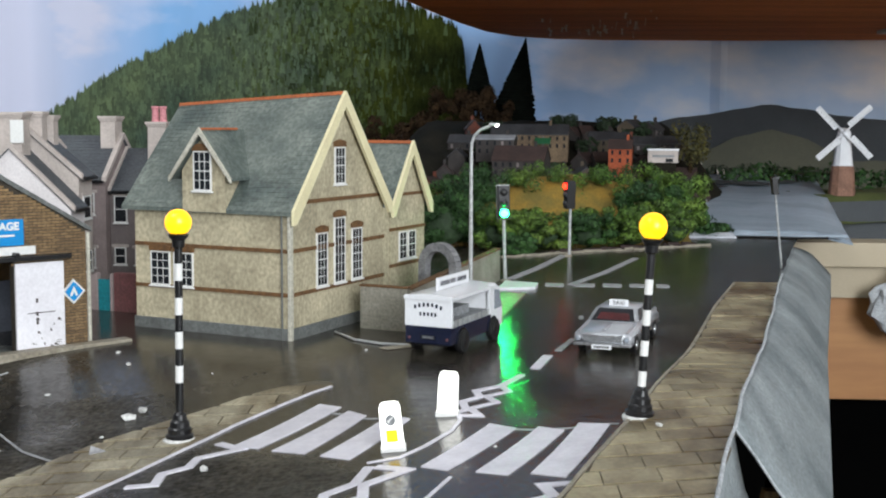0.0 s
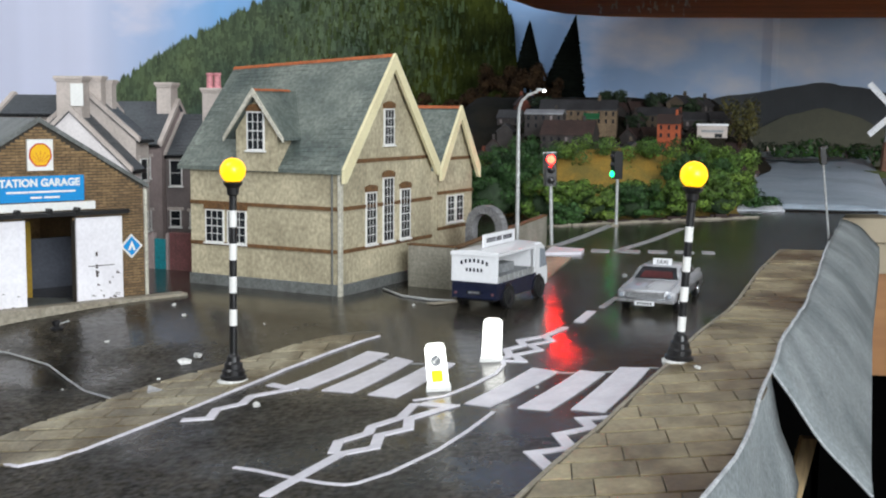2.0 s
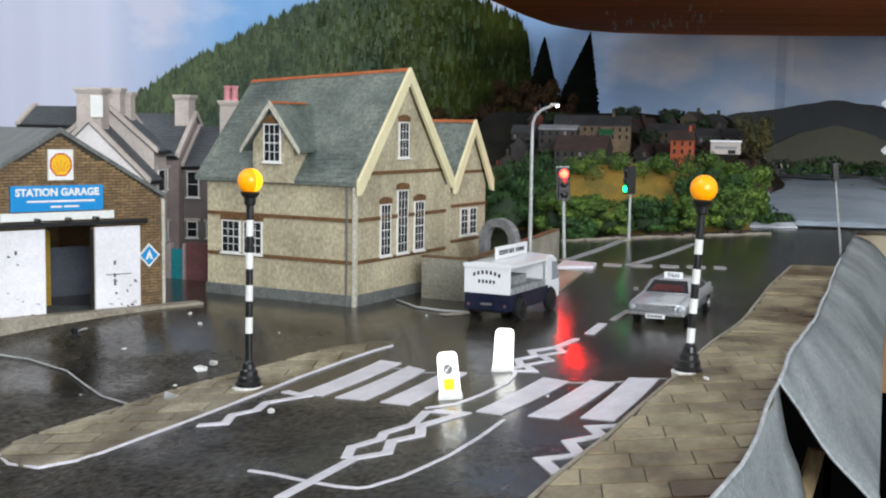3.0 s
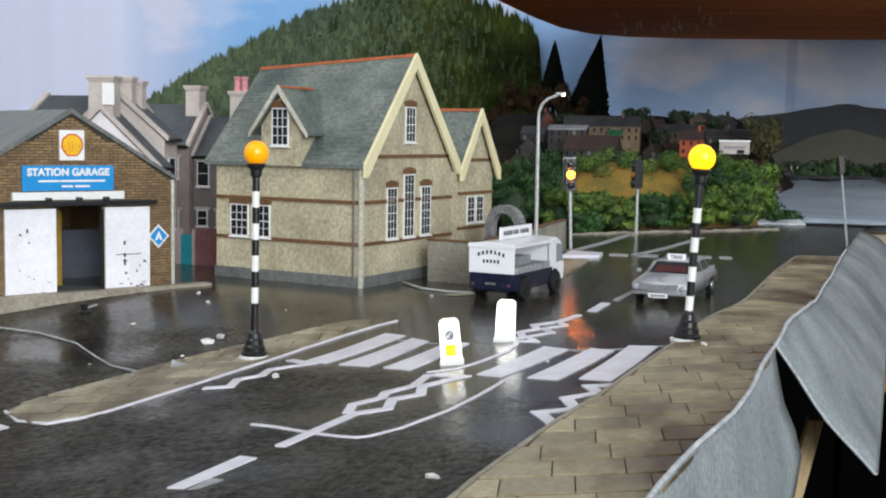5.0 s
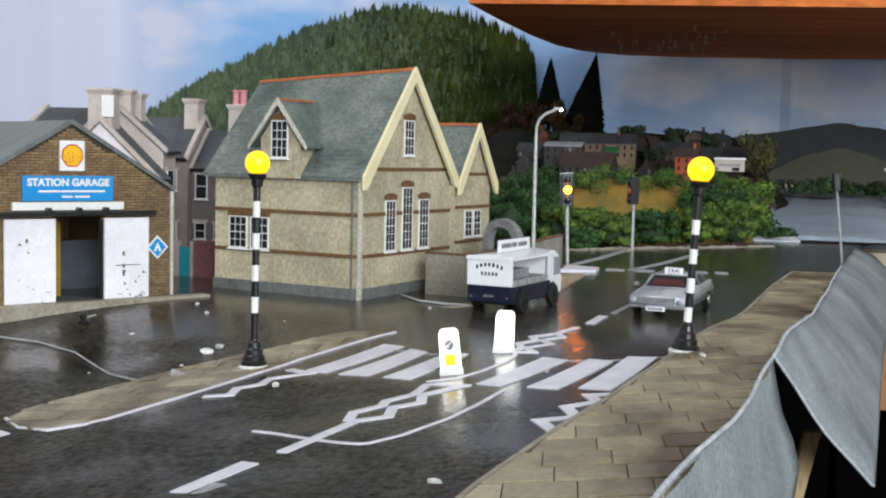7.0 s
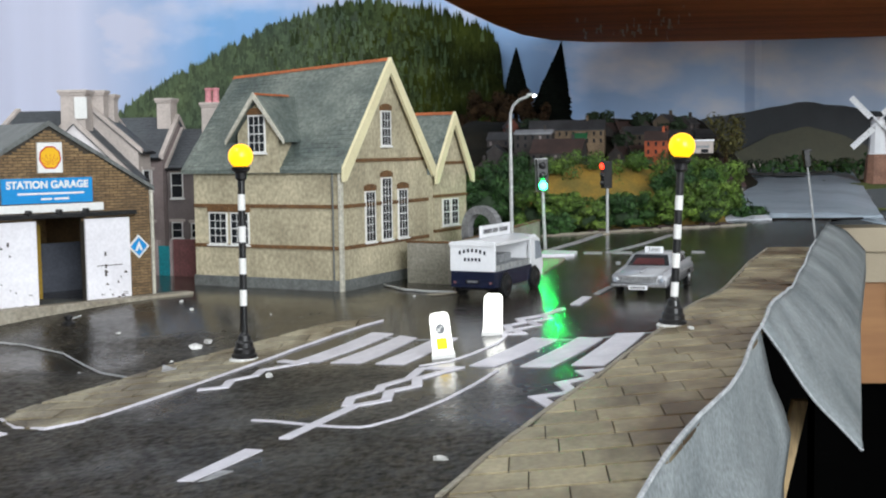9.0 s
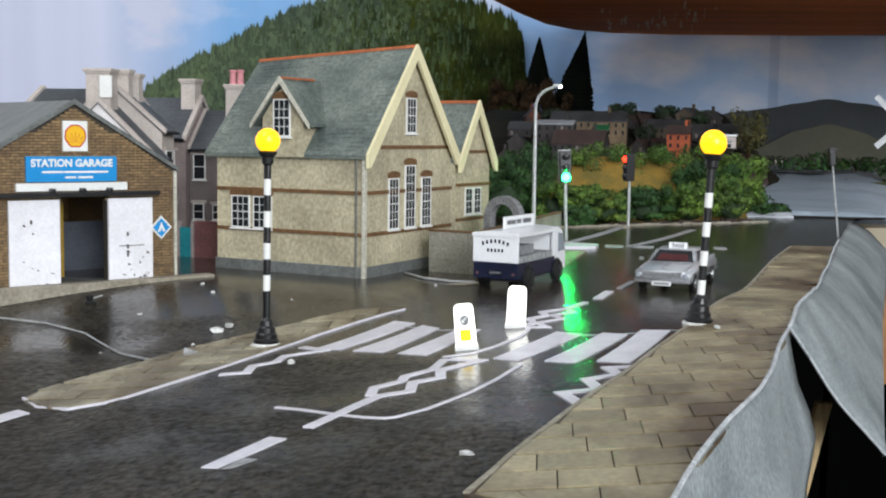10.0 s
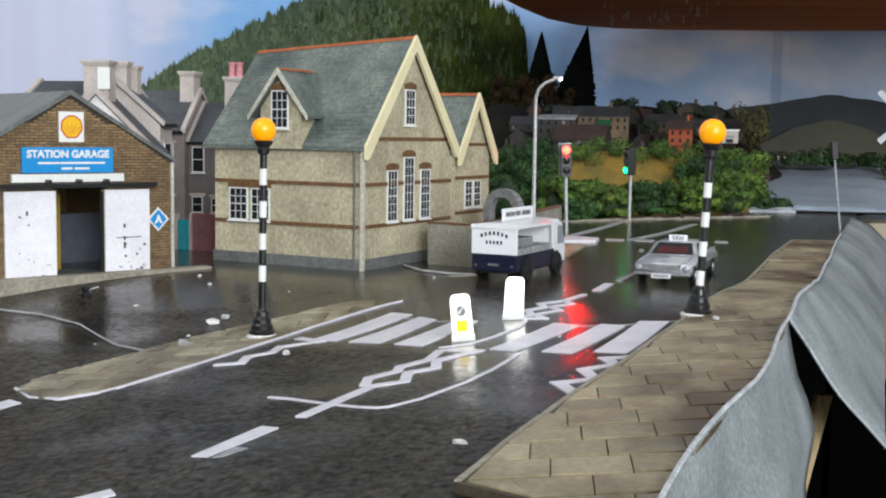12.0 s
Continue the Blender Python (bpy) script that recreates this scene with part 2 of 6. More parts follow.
CRUMB = shader("white_plaster_crumb", (0.7, 0.7, 0.68), (0.55, 0.55, 0.53), 200, 0.8)
BUFF = shader("buff_brick", (0.09, 0.066, 0.042), (0.05, 0.037, 0.025), 100, 0.8)
MILLBRICK = shader("mill_brick", (0.30, 0.16, 0.11), (0.18, 0.095, 0.065), 120, 0.8)
BUFFPALE = shader("pale_buff_brick", (0.19, 0.13, 0.075), (0.11, 0.075, 0.045), 60, 0.8)
BRIGHTBRICK = shader("orange_red_brick", (0.36, 0.075, 0.022), (0.22, 0.045, 0.016), 100, 0.8)
TOWNSLATE = shader("town_slate", (0.050, 0.050, 0.054), (0.024, 0.024, 0.027), 70, 0.7)
TOWNBROWN = shader("town_brown_roof", (0.050, 0.027, 0.023), (0.024, 0.014, 0.012), 70, 0.8)
TOWNGREEN = shader("green_awning_cloth", (0.015, 0.12, 0.045), (0.01, 0.08, 0.03), 60, 0.7)
PALEROOF = shader("pale_shed_roof", (0.30, 0.31, 0.33), (0.16, 0.165, 0.18), 60, 0.7)
AUTUMN = shader("autumn_olive_foliage", (0.10, 0.085, 0.014), (0.035, 0.035, 0.008), 35, 0.8, island=0.5)
TOWNRED = shader("red_town_brick", (0.15, 0.036, 0.018), (0.07, 0.022, 0.013), 100, 0.8)
TOWNGREY = shader("grey_town_stone", (0.048, 0.040, 0.037), (0.022, 0.019, 0.018), 100, 0.8)
GRASS = shader("olive_field", (0.10, 0.12, 0.035), (0.06, 0.08, 0.02), 30, 0.9, 0.4)
FIELD = shader("printed_far_hill", (0.125, 0.124, 0.084), (0.075, 0.078, 0.062), 7, 0.9, fine=0.1)
FARHILL = shader("printed_blue_ridge", (0.072, 0.080, 0.086), (0.042, 0.047, 0.052), 6, 0.9, fine=0.1)
LENS_OFF = shader("unlit_lens", (0.03, 0.03, 0.035), (0.02, 0.02, 0.02), 100, 0.2)
GLOBE_DIM = shader("amber_globe_resting", (0.85, 0.36, 0.0), (0.82, 0.33, 0.0), 40, 0.3, fine=0.03, emit=(1.0, 0.30, 0.0), power=0.45)
GLOBE_LIT = shader("amber_globe_lit", (0.85, 0.40, 0.0), (0.82, 0.38, 0.0), 40, 0.3, fine=0.03, emit=(1.0, 0.56, 0.01), power=1.5)
BOLLARD = shader("illuminated_plastic", (0.85, 0.85, 0.82), (0.8, 0.8, 0.78), 40, 0.4, fine=0.03, emit=(1.0, 1.0, 0.95), power=1.7)
BOLLARD_Y = shader("illuminated_yellow", (0.85, 0.6, 0.02), (0.8, 0.55, 0.02), 40, 0.4, fine=0.03, emit=(1.0, 0.62, 0.0), power=0.9)
LAMPHEAD = shader("lit_lamp_panel", (0.9, 0.9, 0.9), (0.9, 0.9, 0.9), 40, 0.4, emit=(1, 1, 0.98), power=14)
RED_LIT = shader("red_lamp_lit", (0.6, 0.02, 0.01), (0.6, 0.02, 0.01), 40, 0.3, emit=(1.0, 0.0032, 0.0016), power=210)
AMBER_LIT = shader("amber_lamp_lit", (0.7, 0.3, 0.01), (0.7, 0.3, 0.01), 40, 0.3, emit=(1.0, 0.20, 0.006), power=42)
GREEN_LIT = shader("green_lamp_lit", (0.0, 0.5, 0.1), (0.0, 0.5, 0.1), 40, 0.3, emit=(0.0030, 1.0, 0.12), power=230)

FAINT = (shader("far_green_lamp_lit", (0.0, 0.4, 0.1), (0.0, 0.4, 0.1), 40, 0.3, emit=(0.01, 1.0, 0.25), power=5), shader("far_amber_lamp_lit", (0.16, 0.07, 0.005), (0.12, 0.05, 0.004), 40, 0.3, emit=(1.0, 0.3, 0.02), power=0.12),
         shader("far_red_lamp_lit", (0.6, 0.02, 0.01), (0.6, 0.02, 0.01), 40, 0.3, emit=(1.0, 0.03, 0.01), power=6))


def sky_print():
    """The printed sky: bright cloud to the one side, grey-blue with soft cumulus to the other."""
    m = bpy.data.materials.new("printed_sky")
    m.use_nodes = True
    n, l = m.node_tree.nodes, m.node_tree.links
    b = n["Principled BSDF"]
    b.inputs["Roughness"].default_value = 0.6
    tc = n.new("ShaderNodeTexCoord")
    sep = n.new("ShaderNodeSeparateXYZ")
    l.new(tc.outputs["Object"], sep.inputs[0])
    blue = n.new("ShaderNodeMapRange")
    blue.inputs["From Min"].default_value, blue.inputs["From Max"].default_value = -0.75, 0.6
    l.new(sep.outputs[0], blue.inputs["Value"])
    base = n.new("ShaderNodeValToRGB")
    e = base.color_ramp.elements
    e[0].position, e[0].color = 0.0, (0.16, 0.42, 0.80, 1)
    e[1].position, e[1].color = 1.0, (0.48, 0.58, 0.74, 1)
    for p, c in ((0.30, (0.22, 0.45, 0.78, 1)), (0.52, (0.24, 0.42, 0.72, 1)), (0.62, (0.25, 0.40, 0.66, 1)), (0.75, (0.40, 0.54, 0.76, 1))):
        k = e.new(p)
        k.color = c
    l.new(blue.outputs[0], base.inputs[0])
    cloud = n.new("ShaderNodeTexNoise")
    cloud.inputs["Scale"].default_value, cloud.inputs["Detail"].default_value = 5.5, 7
    mp = n.new("ShaderNodeMapping")
    mp.inputs["Scale"].default_value = (0.8, 1, 1.5)
    mp.inputs["Location"].default_value = (0.32, 0, 0.15)
    l.new(tc.outputs["Object"], mp.inputs[0])
    l.new(mp.outputs[0], cloud.inputs["Vector"])
    fac = n.new("ShaderNodeMapRange")
    fac.inputs["From Min"].default_value, fac.inputs["From Max"].default_value = 0.53, 0.68
    more = n.new("ShaderNodeMapRange")
    more.inputs["From Min"].default_value, more.inputs["From Max"].default_value = 0.08, 0.32
    more.inputs["To Max"].default_value = 0.15
    l.new(sep.outputs[0], more.inputs["Value"])
    sm = n.new("ShaderNodeMath")
    l.new(cloud.outputs["Fac"], sm.inputs[0])
    l.new(more.outputs[0], sm.inputs[1])
    l.new(sm.outputs[0], fac.inputs["Value"])
    side = n.new("ShaderNodeMapRange")
    side.inputs["From Min"].default_value, side.inputs["From Max"].default_value = -0.34, -0.50
    l.new(sep.outputs[0], side.inputs["Value"])
    mx = n.new("ShaderNodeMath")
    mx.operation = "MAXIMUM"
    l.new(fac.outputs[0], mx.inputs[0])
    l.new(side.outputs[0], mx.inputs[1])
    tone = n.new("ShaderNodeValToRGB")
    tone.color_ramp.elements[0].color = (0.66, 0.69, 0.86, 1)
    tone.color_ramp.elements[1].color = (0.86, 0.79, 0.77, 1)
    tone.color_ramp.elements[0].position, tone.color_ramp.elements[1].position = 0.42, 0.75
    l.new(blue.outputs[0], tone.inputs[0])
    mix = n.new("ShaderNodeMix")
    mix.data_type = "RGBA"
    l.new(mx.outputs[0], mix.inputs["Factor"])
    l.new(base.outputs[0], mix.inputs["A"])
    l.new(tone.outputs[0], mix.inputs["B"])
    # Light and shade of the sheet's pleats, put into the colour as upright streaks.
    fold = n.new("ShaderNodeTexNoise")
    fold.inputs["Scale"].default_value, fold.inputs["Detail"].default_value = 16, 2
    fm = n.new("ShaderNodeMapping")
    fm.inputs["Scale"].default_value = (1, 1, 0.03)
    l.new(tc.outputs["Object"], fm.inputs[0])
    l.new(fm.outputs[0], fold.inputs["Vector"])
    fr = n.new("ShaderNodeMapRange")
    fr.inputs["From Min"].default_value, fr.inputs["From Max"].default_value = 0.3, 0.7
    fr.inputs["To Min"].default_value, fr.inputs["To Max"].default_value = 0.90, 1.07
    l.new(fold.outputs["Fac"], fr.inputs["Value"])
    fs = n.new("ShaderNodeVectorMath")
    fs.operation = "SCALE"
    l.new(mix.outputs["Result"], fs.inputs[0])
    l.new(fr.outputs[0], fs.inputs["Scale"])
    l.new(fs.outputs[0], b.inputs["Base Color"])
    return m


SKY = sky_print()


# ---- building tools, all in centimetres ----
def place(x, y, z, rz=0, rx=0, ry=0):
    return pose(x * S, y * S, z * S, rx, ry, rz)


def thing(name, label, category, m, group="", kind=""):
    ob = new(name)
    ob.empty_display_size = 0.01
    ob.matrix_world = m
    return tagged(ob, label, category, group, kind)


def finish(name, bm, material, smooth=False):
    me = bpy.data.meshes.new(name)
    bmesh.ops.scale(bm, vec=(S, S, S), verts=bm.verts)
    bm.normal_update()
    bm.to_mesh(me)
    bm.free()
    for one in material if isinstance(material, (list, tuple)) else (material,):
        me.materials.append(one)
    if smooth:
        me.polygons.foreach_set("use_smooth", [True] * len(me.polygons))
    return me


def part(name, bm, material, parent=None, label="", at=None, smooth=False):
    ob = new(name, finish(name, bm, material, smooth))
    if parent:
        ob.parent = parent
    if at:
        ob.matrix_basis = at
    return tagged(ob, label)


def setting(name, bm, material, label, category="", smooth=False):
    return tagged(part(name, bm, material, smooth=smooth), label, category or name.replace("_", " "), kind="structure")


def box(bm, x0, x1, y0, y1, z0, z1, bevel=0.0, mi=0):
    v = [bm.verts.new((x, y, z)) for z in (z0, z1) for y in (y0, y1) for x in (x0, x1)]
    f = [bm.faces.new([v[i] for i in q]) for q in ((0, 2, 3, 1), (4, 5, 7, 6), (0, 1, 5, 4), (2, 6, 7, 3), (0, 4, 6, 2), (1, 3, 7, 5))]
    for a in f:
        a.material_index = mi
    if bevel:
        es = list({e for a in f for e in a.edges})
        bmesh.ops.bevel(bm, geom=es, offset=bevel, segments=2, affect="EDGES", profile=0.6)
    return bm


def cone(bm, p0, p1, r0, r1, n=14, cap=True, mi=0):
    p0, p1 = Vector(p0), Vector(p1)
    q = (p1 - p0).to_track_quat("Z", "Y")
    rings = []
    for p, r in ((p0, r0), (p1, r1)):
        rings.append([bm.verts.new(p + q @ Vector((r * math.cos(k * math.tau / n), r * math.sin(k * math.tau / n), 0))) for k in range(n)])
    for k in range(n):
        bm.faces.new((rings[0][k], rings[0][(k + 1) % n], rings[1][(k + 1) % n], rings[1][k])).material_index = mi
    if cap:
        bm.faces.new(rings[0][::-1]).material_index = mi
        bm.faces.new(rings[1]).material_index = mi
    return bm


def lathe(bm, profile, n=20, mi=0):
    rings = [[bm.verts.new((r * math.cos(k * math.tau / n), r * math.sin(k * math.tau / n), z)) for k in range(n)] for r, z in profile]
    for a, b in zip(rings, rings[1:]):
        for k in range(n):
            bm.faces.new((a[k], a[(k + 1) % n], b[(k + 1) % n], b[k])).material_index = mi
    bm.faces.new(rings[0][::-1])
    bm.faces.new(rings[-1])
    return bm


def prism(bm, pts, vec, mi=0):
    """A flat outline of 3D points, made thick along vec."""
    vec = Vector(vec)
    a = [bm.verts.new(Vector(p)) for p in pts]
    b = [bm.verts.new(Vector(p) + vec) for p in pts]
    n = len(a)
    for q in [a[::-1], b] + [[a[k], a[(k + 1) % n], b[(k + 1) % n], b[k]] for k in range(n)]:
        bm.faces.new(q).material_index = mi
    bmesh.ops.recalc_face_normals(bm, faces=bm.faces)
    return bm


def tube(bm, pts, r, n=8):
    pts = [Vector(p) for p in pts]
    rings = []
    for i, p in enumerate(pts):
        d = pts[min(i + 1, len(pts) - 1)] - pts[max(i - 1, 0)]
        q = d.to_track_quat("Z", "Y")
        rings.append([bm.verts.new(p + q @ Vector((r * math.cos(k * math.tau / n), r * math.sin(k * math.tau / n), 0))) for k in range(n)])
    for a, b in zip(rings, rings[1:]):
        for k in range(n):
            bm.faces.new((a[k], a[(k + 1) % n], b[(k + 1) % n], b[k]))
    bm.faces.new(rings[0][::-1])
    bm.faces.new(rings[-1])
    bmesh.ops.recalc_face_normals(bm, faces=bm.faces)
    return bm


def ball(bm, c, r, u=20, v=12):
    bmesh.ops.create_uvsphere(bm, u_segments=u, v_segments=v, radius=r, matrix=Matrix.Translation(c))
    return bm


def letters(name, body, size, material, parent, m, align="CENTER", depth=0.012, bold=0.0):
    cu = bpy.data.curves.new(name, "FONT")
    cu.body, cu.size, cu.align_x, cu.align_y, cu.extrude = body, size * S, align, "CENTER", depth * S
    cu.offset = bold * S
    ob = new(name, cu)
    me = bpy.data.meshes.new_from_object(ob.evaluated_get(bpy.context.evaluated_depsgraph_get()))
    bpy.data.objects.remove(ob)
    me.materials.clear()
    me.materials.append(material)
    o = new(name, me)
    o.parent = parent
    o.matrix_basis = m
    return o


def smooth01(k):
    k = min(1.0, max(0.0, k))
    return k * k * (3 - 2 * k)


def gz(x, y):
    """The table top is twisted: nearer than about 30 cm it falls to the one side and rises to the pavement's side."""
    return 0.085 * (min(11.0, max(-7.0, x)) - 4.0) * smooth01((40.0 - y) / 11.0)


# ---- table top, road and pavements ----
EDGE_Y = (-30, 13.4, 19.0, 24.9, 31.0, 42.8, 57.3, 75.0, 95.0)
EDGE_X = (-6.5, 6.55, 8.52, 10.28, 11.9, 15.15, 19.0, 24.0, 30.0)
KERB_Y = (13.6, 14.5, 16.0, 17.6, 18.8, 20.15, 22.2, 24.2, 25.6, 27.7, 30.4, 33.0, 35.85, 41.0, 49.6, 57.5)
KERB_X = (3.36, 3.64, 4.05, 4.6, 5.0, 5.47, 6.3, 6.95, 7.45, 8.2, 9.05, 9.8, 10.63, 12.1, 14.4, 16.8)


def edge_x(y):
    return float(np.interp(y, EDGE_Y, EDGE_X))


def kerb_x(y):
    return float(np.interp(y, KERB_Y, KERB_X))


def build_ground():
    bm = bmesh.new()
    ys = [-30 + 1.25 * k for k in range(137)]
    fr = [0, 0.25, 0.45, 0.58, 0.66] + [0.66 + 0.34 * k / 44 for k in range(1, 45)]
    grid = []
    for y in ys:
        x1 = edge_x(min(y, 95)) - 0.05
        grid.append([bm.verts.new((-75 + (x1 + 75) * f, y, gz(-75 + (x1 + 75) * f, y) + 0.012 * noise.noise((f * 60, y * 0.4, 0)))) for f in fr])
    for a, b in zip(grid, grid[1:]):
        for k in range(len(fr) - 1):
            bm.faces.new((a[k], a[k + 1], b[k + 1], b[k]))
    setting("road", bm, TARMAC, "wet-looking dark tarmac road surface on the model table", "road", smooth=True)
    bm = bmesh.new()
    prism(bm, [(-75, -30, -1.4), (edge_x(-30) - 3, -30, -1.4), (edge_x(30) - 3.2, 30, -1.4), (edge_x(95) - 1, 95, -1.4), (edge_x(95) - 1, 138, -1.4), (-75, 138, -1.4)], (0, 0, -1.8))
    setting("baseboard", bm, TIMBER, "plain timber baseboard under the model road", "table")


def patch(bm, pts, lift=0.03, thick=0.03):
    top = [bm.verts.new((x, y, gz(x, y) + lift)) for x, y in pts]
    low = [bm.verts.new((x, y, gz(x, y) + lift - thick)) for x, y in pts]
    n = len(top)
    bm.faces.new(top)
    for k in range(n):
        bm.faces.new((low[k], low[(k + 1) % n], top[(k + 1) % n], top[k]))
    bmesh.ops.recalc_face_normals(bm, faces=bm.faces)
    return bm


def ribbon(bm, pts, width, lift=0.03):
    """A flat painted line along points, laid on the ground."""
    fine = []
    for a, b in zip(pts, pts[1:]):
        n = max(1, int(math.dist(a, b) / 0.6))
        fine += [(a[0] + (b[0] - a[0]) * k / n, a[1] + (b[1] - a[1]) * k / n) for k in range(n)]
    fine.append(pts[-1])
    sides = []
    for i, p in enumerate(fine):
        d0 = Vector(fine[min(i + 1, len(fine) - 1)]) - Vector(fine[max(i - 1, 0)])
        d0.normalize()
        nx, ny = -d0.y * width / 2, d0.x * width / 2
        row = []
        for s, h in ((1, -0.02), (1, lift), (-1, lift), (-1, -0.02)):
            x, y = p[0] + s * nx, p[1] + s * ny
            row.append(bm.verts.new((x, y, gz(x, y) + h)))
        sides.append(row)
    for a, b in zip(sides, sides[1:]):
        for k in range(3):
            bm.faces.new((a[k], b[k], b[k + 1], a[k + 1]))
    for end in (sides[0], sides[-1]):
        bm.faces.new(end)
    bmesh.ops.recalc_face_normals(bm, faces=bm.faces)
    return bm


def tape(bm, pts, width, lift=0.03):
    """A stuck-down strip with sharp, mitred corners along points."""
    p = [Vector(q) for q in pts]
    dirs = [(b - a).normalized() for a, b in zip(p, p[1:])]
    rows = []
    for i, q in enumerate(p):
        d0, d1 = dirs[max(0, i - 1)], dirs[min(i, len(dirs) - 1)]
        n0, n1 = Vector((-d0.y, d0.x)), Vector((-d1.y, d1.x))
        m = (n0 + n1) / max(0.45, 1 + n0.dot(n1)) * width / 2
        rows.append([bm.verts.new((v.x, v.y, gz(v.x, v.y) + h)) for v, h in ((q + m, -0.02), (q + m, lift), (q - m, lift), (q - m, -0.02))])
    for a, b in zip(rows, rows[1:]):
        for k in range(3):
            bm.faces.new((a[k], b[k], b[k + 1], a[k + 1]))
    bm.faces.new(rows[0])
    bm.faces.new(rows[-1])
    bmesh.ops.recalc_face_normals(bm, faces=bm.faces)
    return bm


def marking(name, label):
    return thing(name, label, "road marking", place(0, 0, 0), kind="structure")


def curved_quad(a, b, c, d, bow=0.05, n=5):
    """A stripe between two long sides a-d and b-c, its sides slightly bowed, as hand-cut ones are."""
    def side(p, q, s):
        return [(p[0] + (q[0] - p[0]) * k / n + s * bow * math.sin(math.pi * k / n), p[1] + (q[1] - p[1]) * k / n) for k in range(n + 1)]
    return side(b, c, 1) + side(a, d, 1)[::-1]


def build_markings():
    zebra = marking("zebra_crossing", "six hand-cut white zebra stripes stuck on the road")
    for q in (((-1.69, 28.41), (-0.97, 28.0), (0.67, 31.78), (-0.02, 32.25)), ((-0.56, 27.68), (0.33, 27.21), (1.5, 30.68), (0.93, 31.33)),
              ((0.76, 26.9), (1.54, 26.39), (2.74, 30.05), (2.13, 30.56)), ((3.3, 25.4), (3.92, 24.95), (5.54, 28.3), (4.87, 28.94)),
              ((4.56, 24.7), (5.28, 24.3), (6.72, 27.8), (6.1, 28.3)), ((5.77, 24.3), (6.52, 23.85), (7.87, 28.1), (7.12, 28.4))):
        part("stripe", patch(bmesh.new(), curved_quad(*q)), LINE, zebra)
    for a, b in (((0.3, 31.3), (1.0, 30.9)), ((1.2, 30.5), (2.2, 30.2)), ((5.3, 28.3), (6.2, 28.0)), ((6.5, 28.0), (7.2, 28.0)), ((7.6, 28.2), (8.1, 28.1))):
        part("edge_line", ribbon(bmesh.new(), (a, b), 0.1, 0.02), LINE_OLD, zebra)
    zz = marking("zigzag_marking", "white zigzag line beside the zebra crossing")
    part("line", tape(bmesh.new(), ((-3.54, 25.29), (-2.86, 25.34), (-2.93, 26.23), (-2.40, 26.67), (-2.36, 27.46), (-1.42, 28.07), (-2.16, 28.78)), 0.25), LINE, zz)
    zz = marking("zigzag_marking", "white zigzag line along the kerb")
    part("line", tape(bmesh.new(), ((6.59, 23.4), (5.99, 23.4), (6.18, 22.62), (5.47, 22.25), (5.69, 21.17), (4.91, 20.98), (5.26, 19.86)), 0.27), LINE, zz)
    zz = marking("zigzag_marking", "crossed double white zigzag in the middle of the road")
    part("line", tape(bmesh.new(), ((-0.04, 19.01), (0.98, 21.63), (1.63, 21.95), (1.59, 22.92), (2.18, 23.34), (2.10, 24.25), (3.0, 25.22), (2.24, 25.63)), 0.25, 0.035), LINE, zz)
    part("line", tape(bmesh.new(), ((0.79, 21.7), (0.75, 22.57), (1.31, 23.18), (1.31, 23.72), (1.89, 24.39), (1.99, 25.06), (2.08, 25.66)), 0.24, 0.028), LINE, zz)
    zz = marking("zigzag_marking", "crossed white zigzag beyond the crossing")
    part("line", tape(bmesh.new(), ((5.86, 35.14), (5.2, 33.53), (4.45, 32.99), (4.59, 32.16), (4.09, 31.67), (4.23, 30.7), (3.99, 30.41)), 0.22, 0.035), LINE, zz)
    part("line", tape(bmesh.new(), ((5.2, 33.53), (5.42, 32.71), (4.76, 32.2), (5.05, 31.35), (4.33, 30.81), (4.59, 29.91), (4.03, 30.06)), 0.21, 0.028), LINE, zz)
    ml = marking("median_line", "thin white line round the middle of the road")
    part("line", ribbon(bmesh.new(), ((-1.15, 21.04), (-0.58, 20.71), (0.29, 20.07), (0.97, 19.64), (1.4, 19.47), (1.62, 19.53), (2.18, 20.11), (2.99, 21.53), (3.51, 22.87), (4.01, 24.43)), 0.09), LINE, ml)
    part("line", ribbon(bmesh.new(), ((2.0, 26.0), (2.75, 26.3), (3.3, 27.2), (3.9, 28.5), (4.1, 29.6), (3.95, 30.6)), 0.11), LINE, ml)
    dash = marking("dashed_line", "worn white dashes down the middle of the road")
    part("dash", patch(bmesh.new(), ((-1.4, 16.35), (-1.08, 16.25), (-0.28, 18.15), (-0.66, 18.35))), LINE, dash)
    part("scrap", patch(bmesh.new(), ((-0.98, 16.2), (-0.8, 16.25), (-0.5, 16.75), (-0.78, 16.85)), 0.022), LINE_OLD, dash)
    part("dash", patch(bmesh.new(), ((-7.6, 21.2), (-7.2, 20.9), (-6.9, 21.75), (-7.3, 22.05))), LINE, dash)
    part("dash", patch(bmesh.new(), ((-2.75, 13.9), (-2.35, 13.75), (-1.95, 14.2), (-2.14, 14.5))), LINE, dash)
    part("dash", patch(bmesh.new(), ((6.15, 36.3), (6.45, 36.1), (6.98, 38.6), (6.67, 38.7))), LINE, dash)
    part("dash", patch(bmesh.new(), ((7.1, 39.6), (7.32, 39.5), (8.0, 41.9), (7.8, 42.0))), LINE_OLD, dash)
    far = marking("junction_lines", "faded white lines at the far junction")
    part("line", ribbon(bmesh.new(), ((5.9, 59.0), (7.5, 64.0), (9.3, 70.5)), 0.45), LINE_OLD, far)
    part("line", ribbon(bmesh.new(), ((8.8, 57.0), (10.9, 62.0), (13.4, 69.2)), 0.38), LINE_OLD, far)
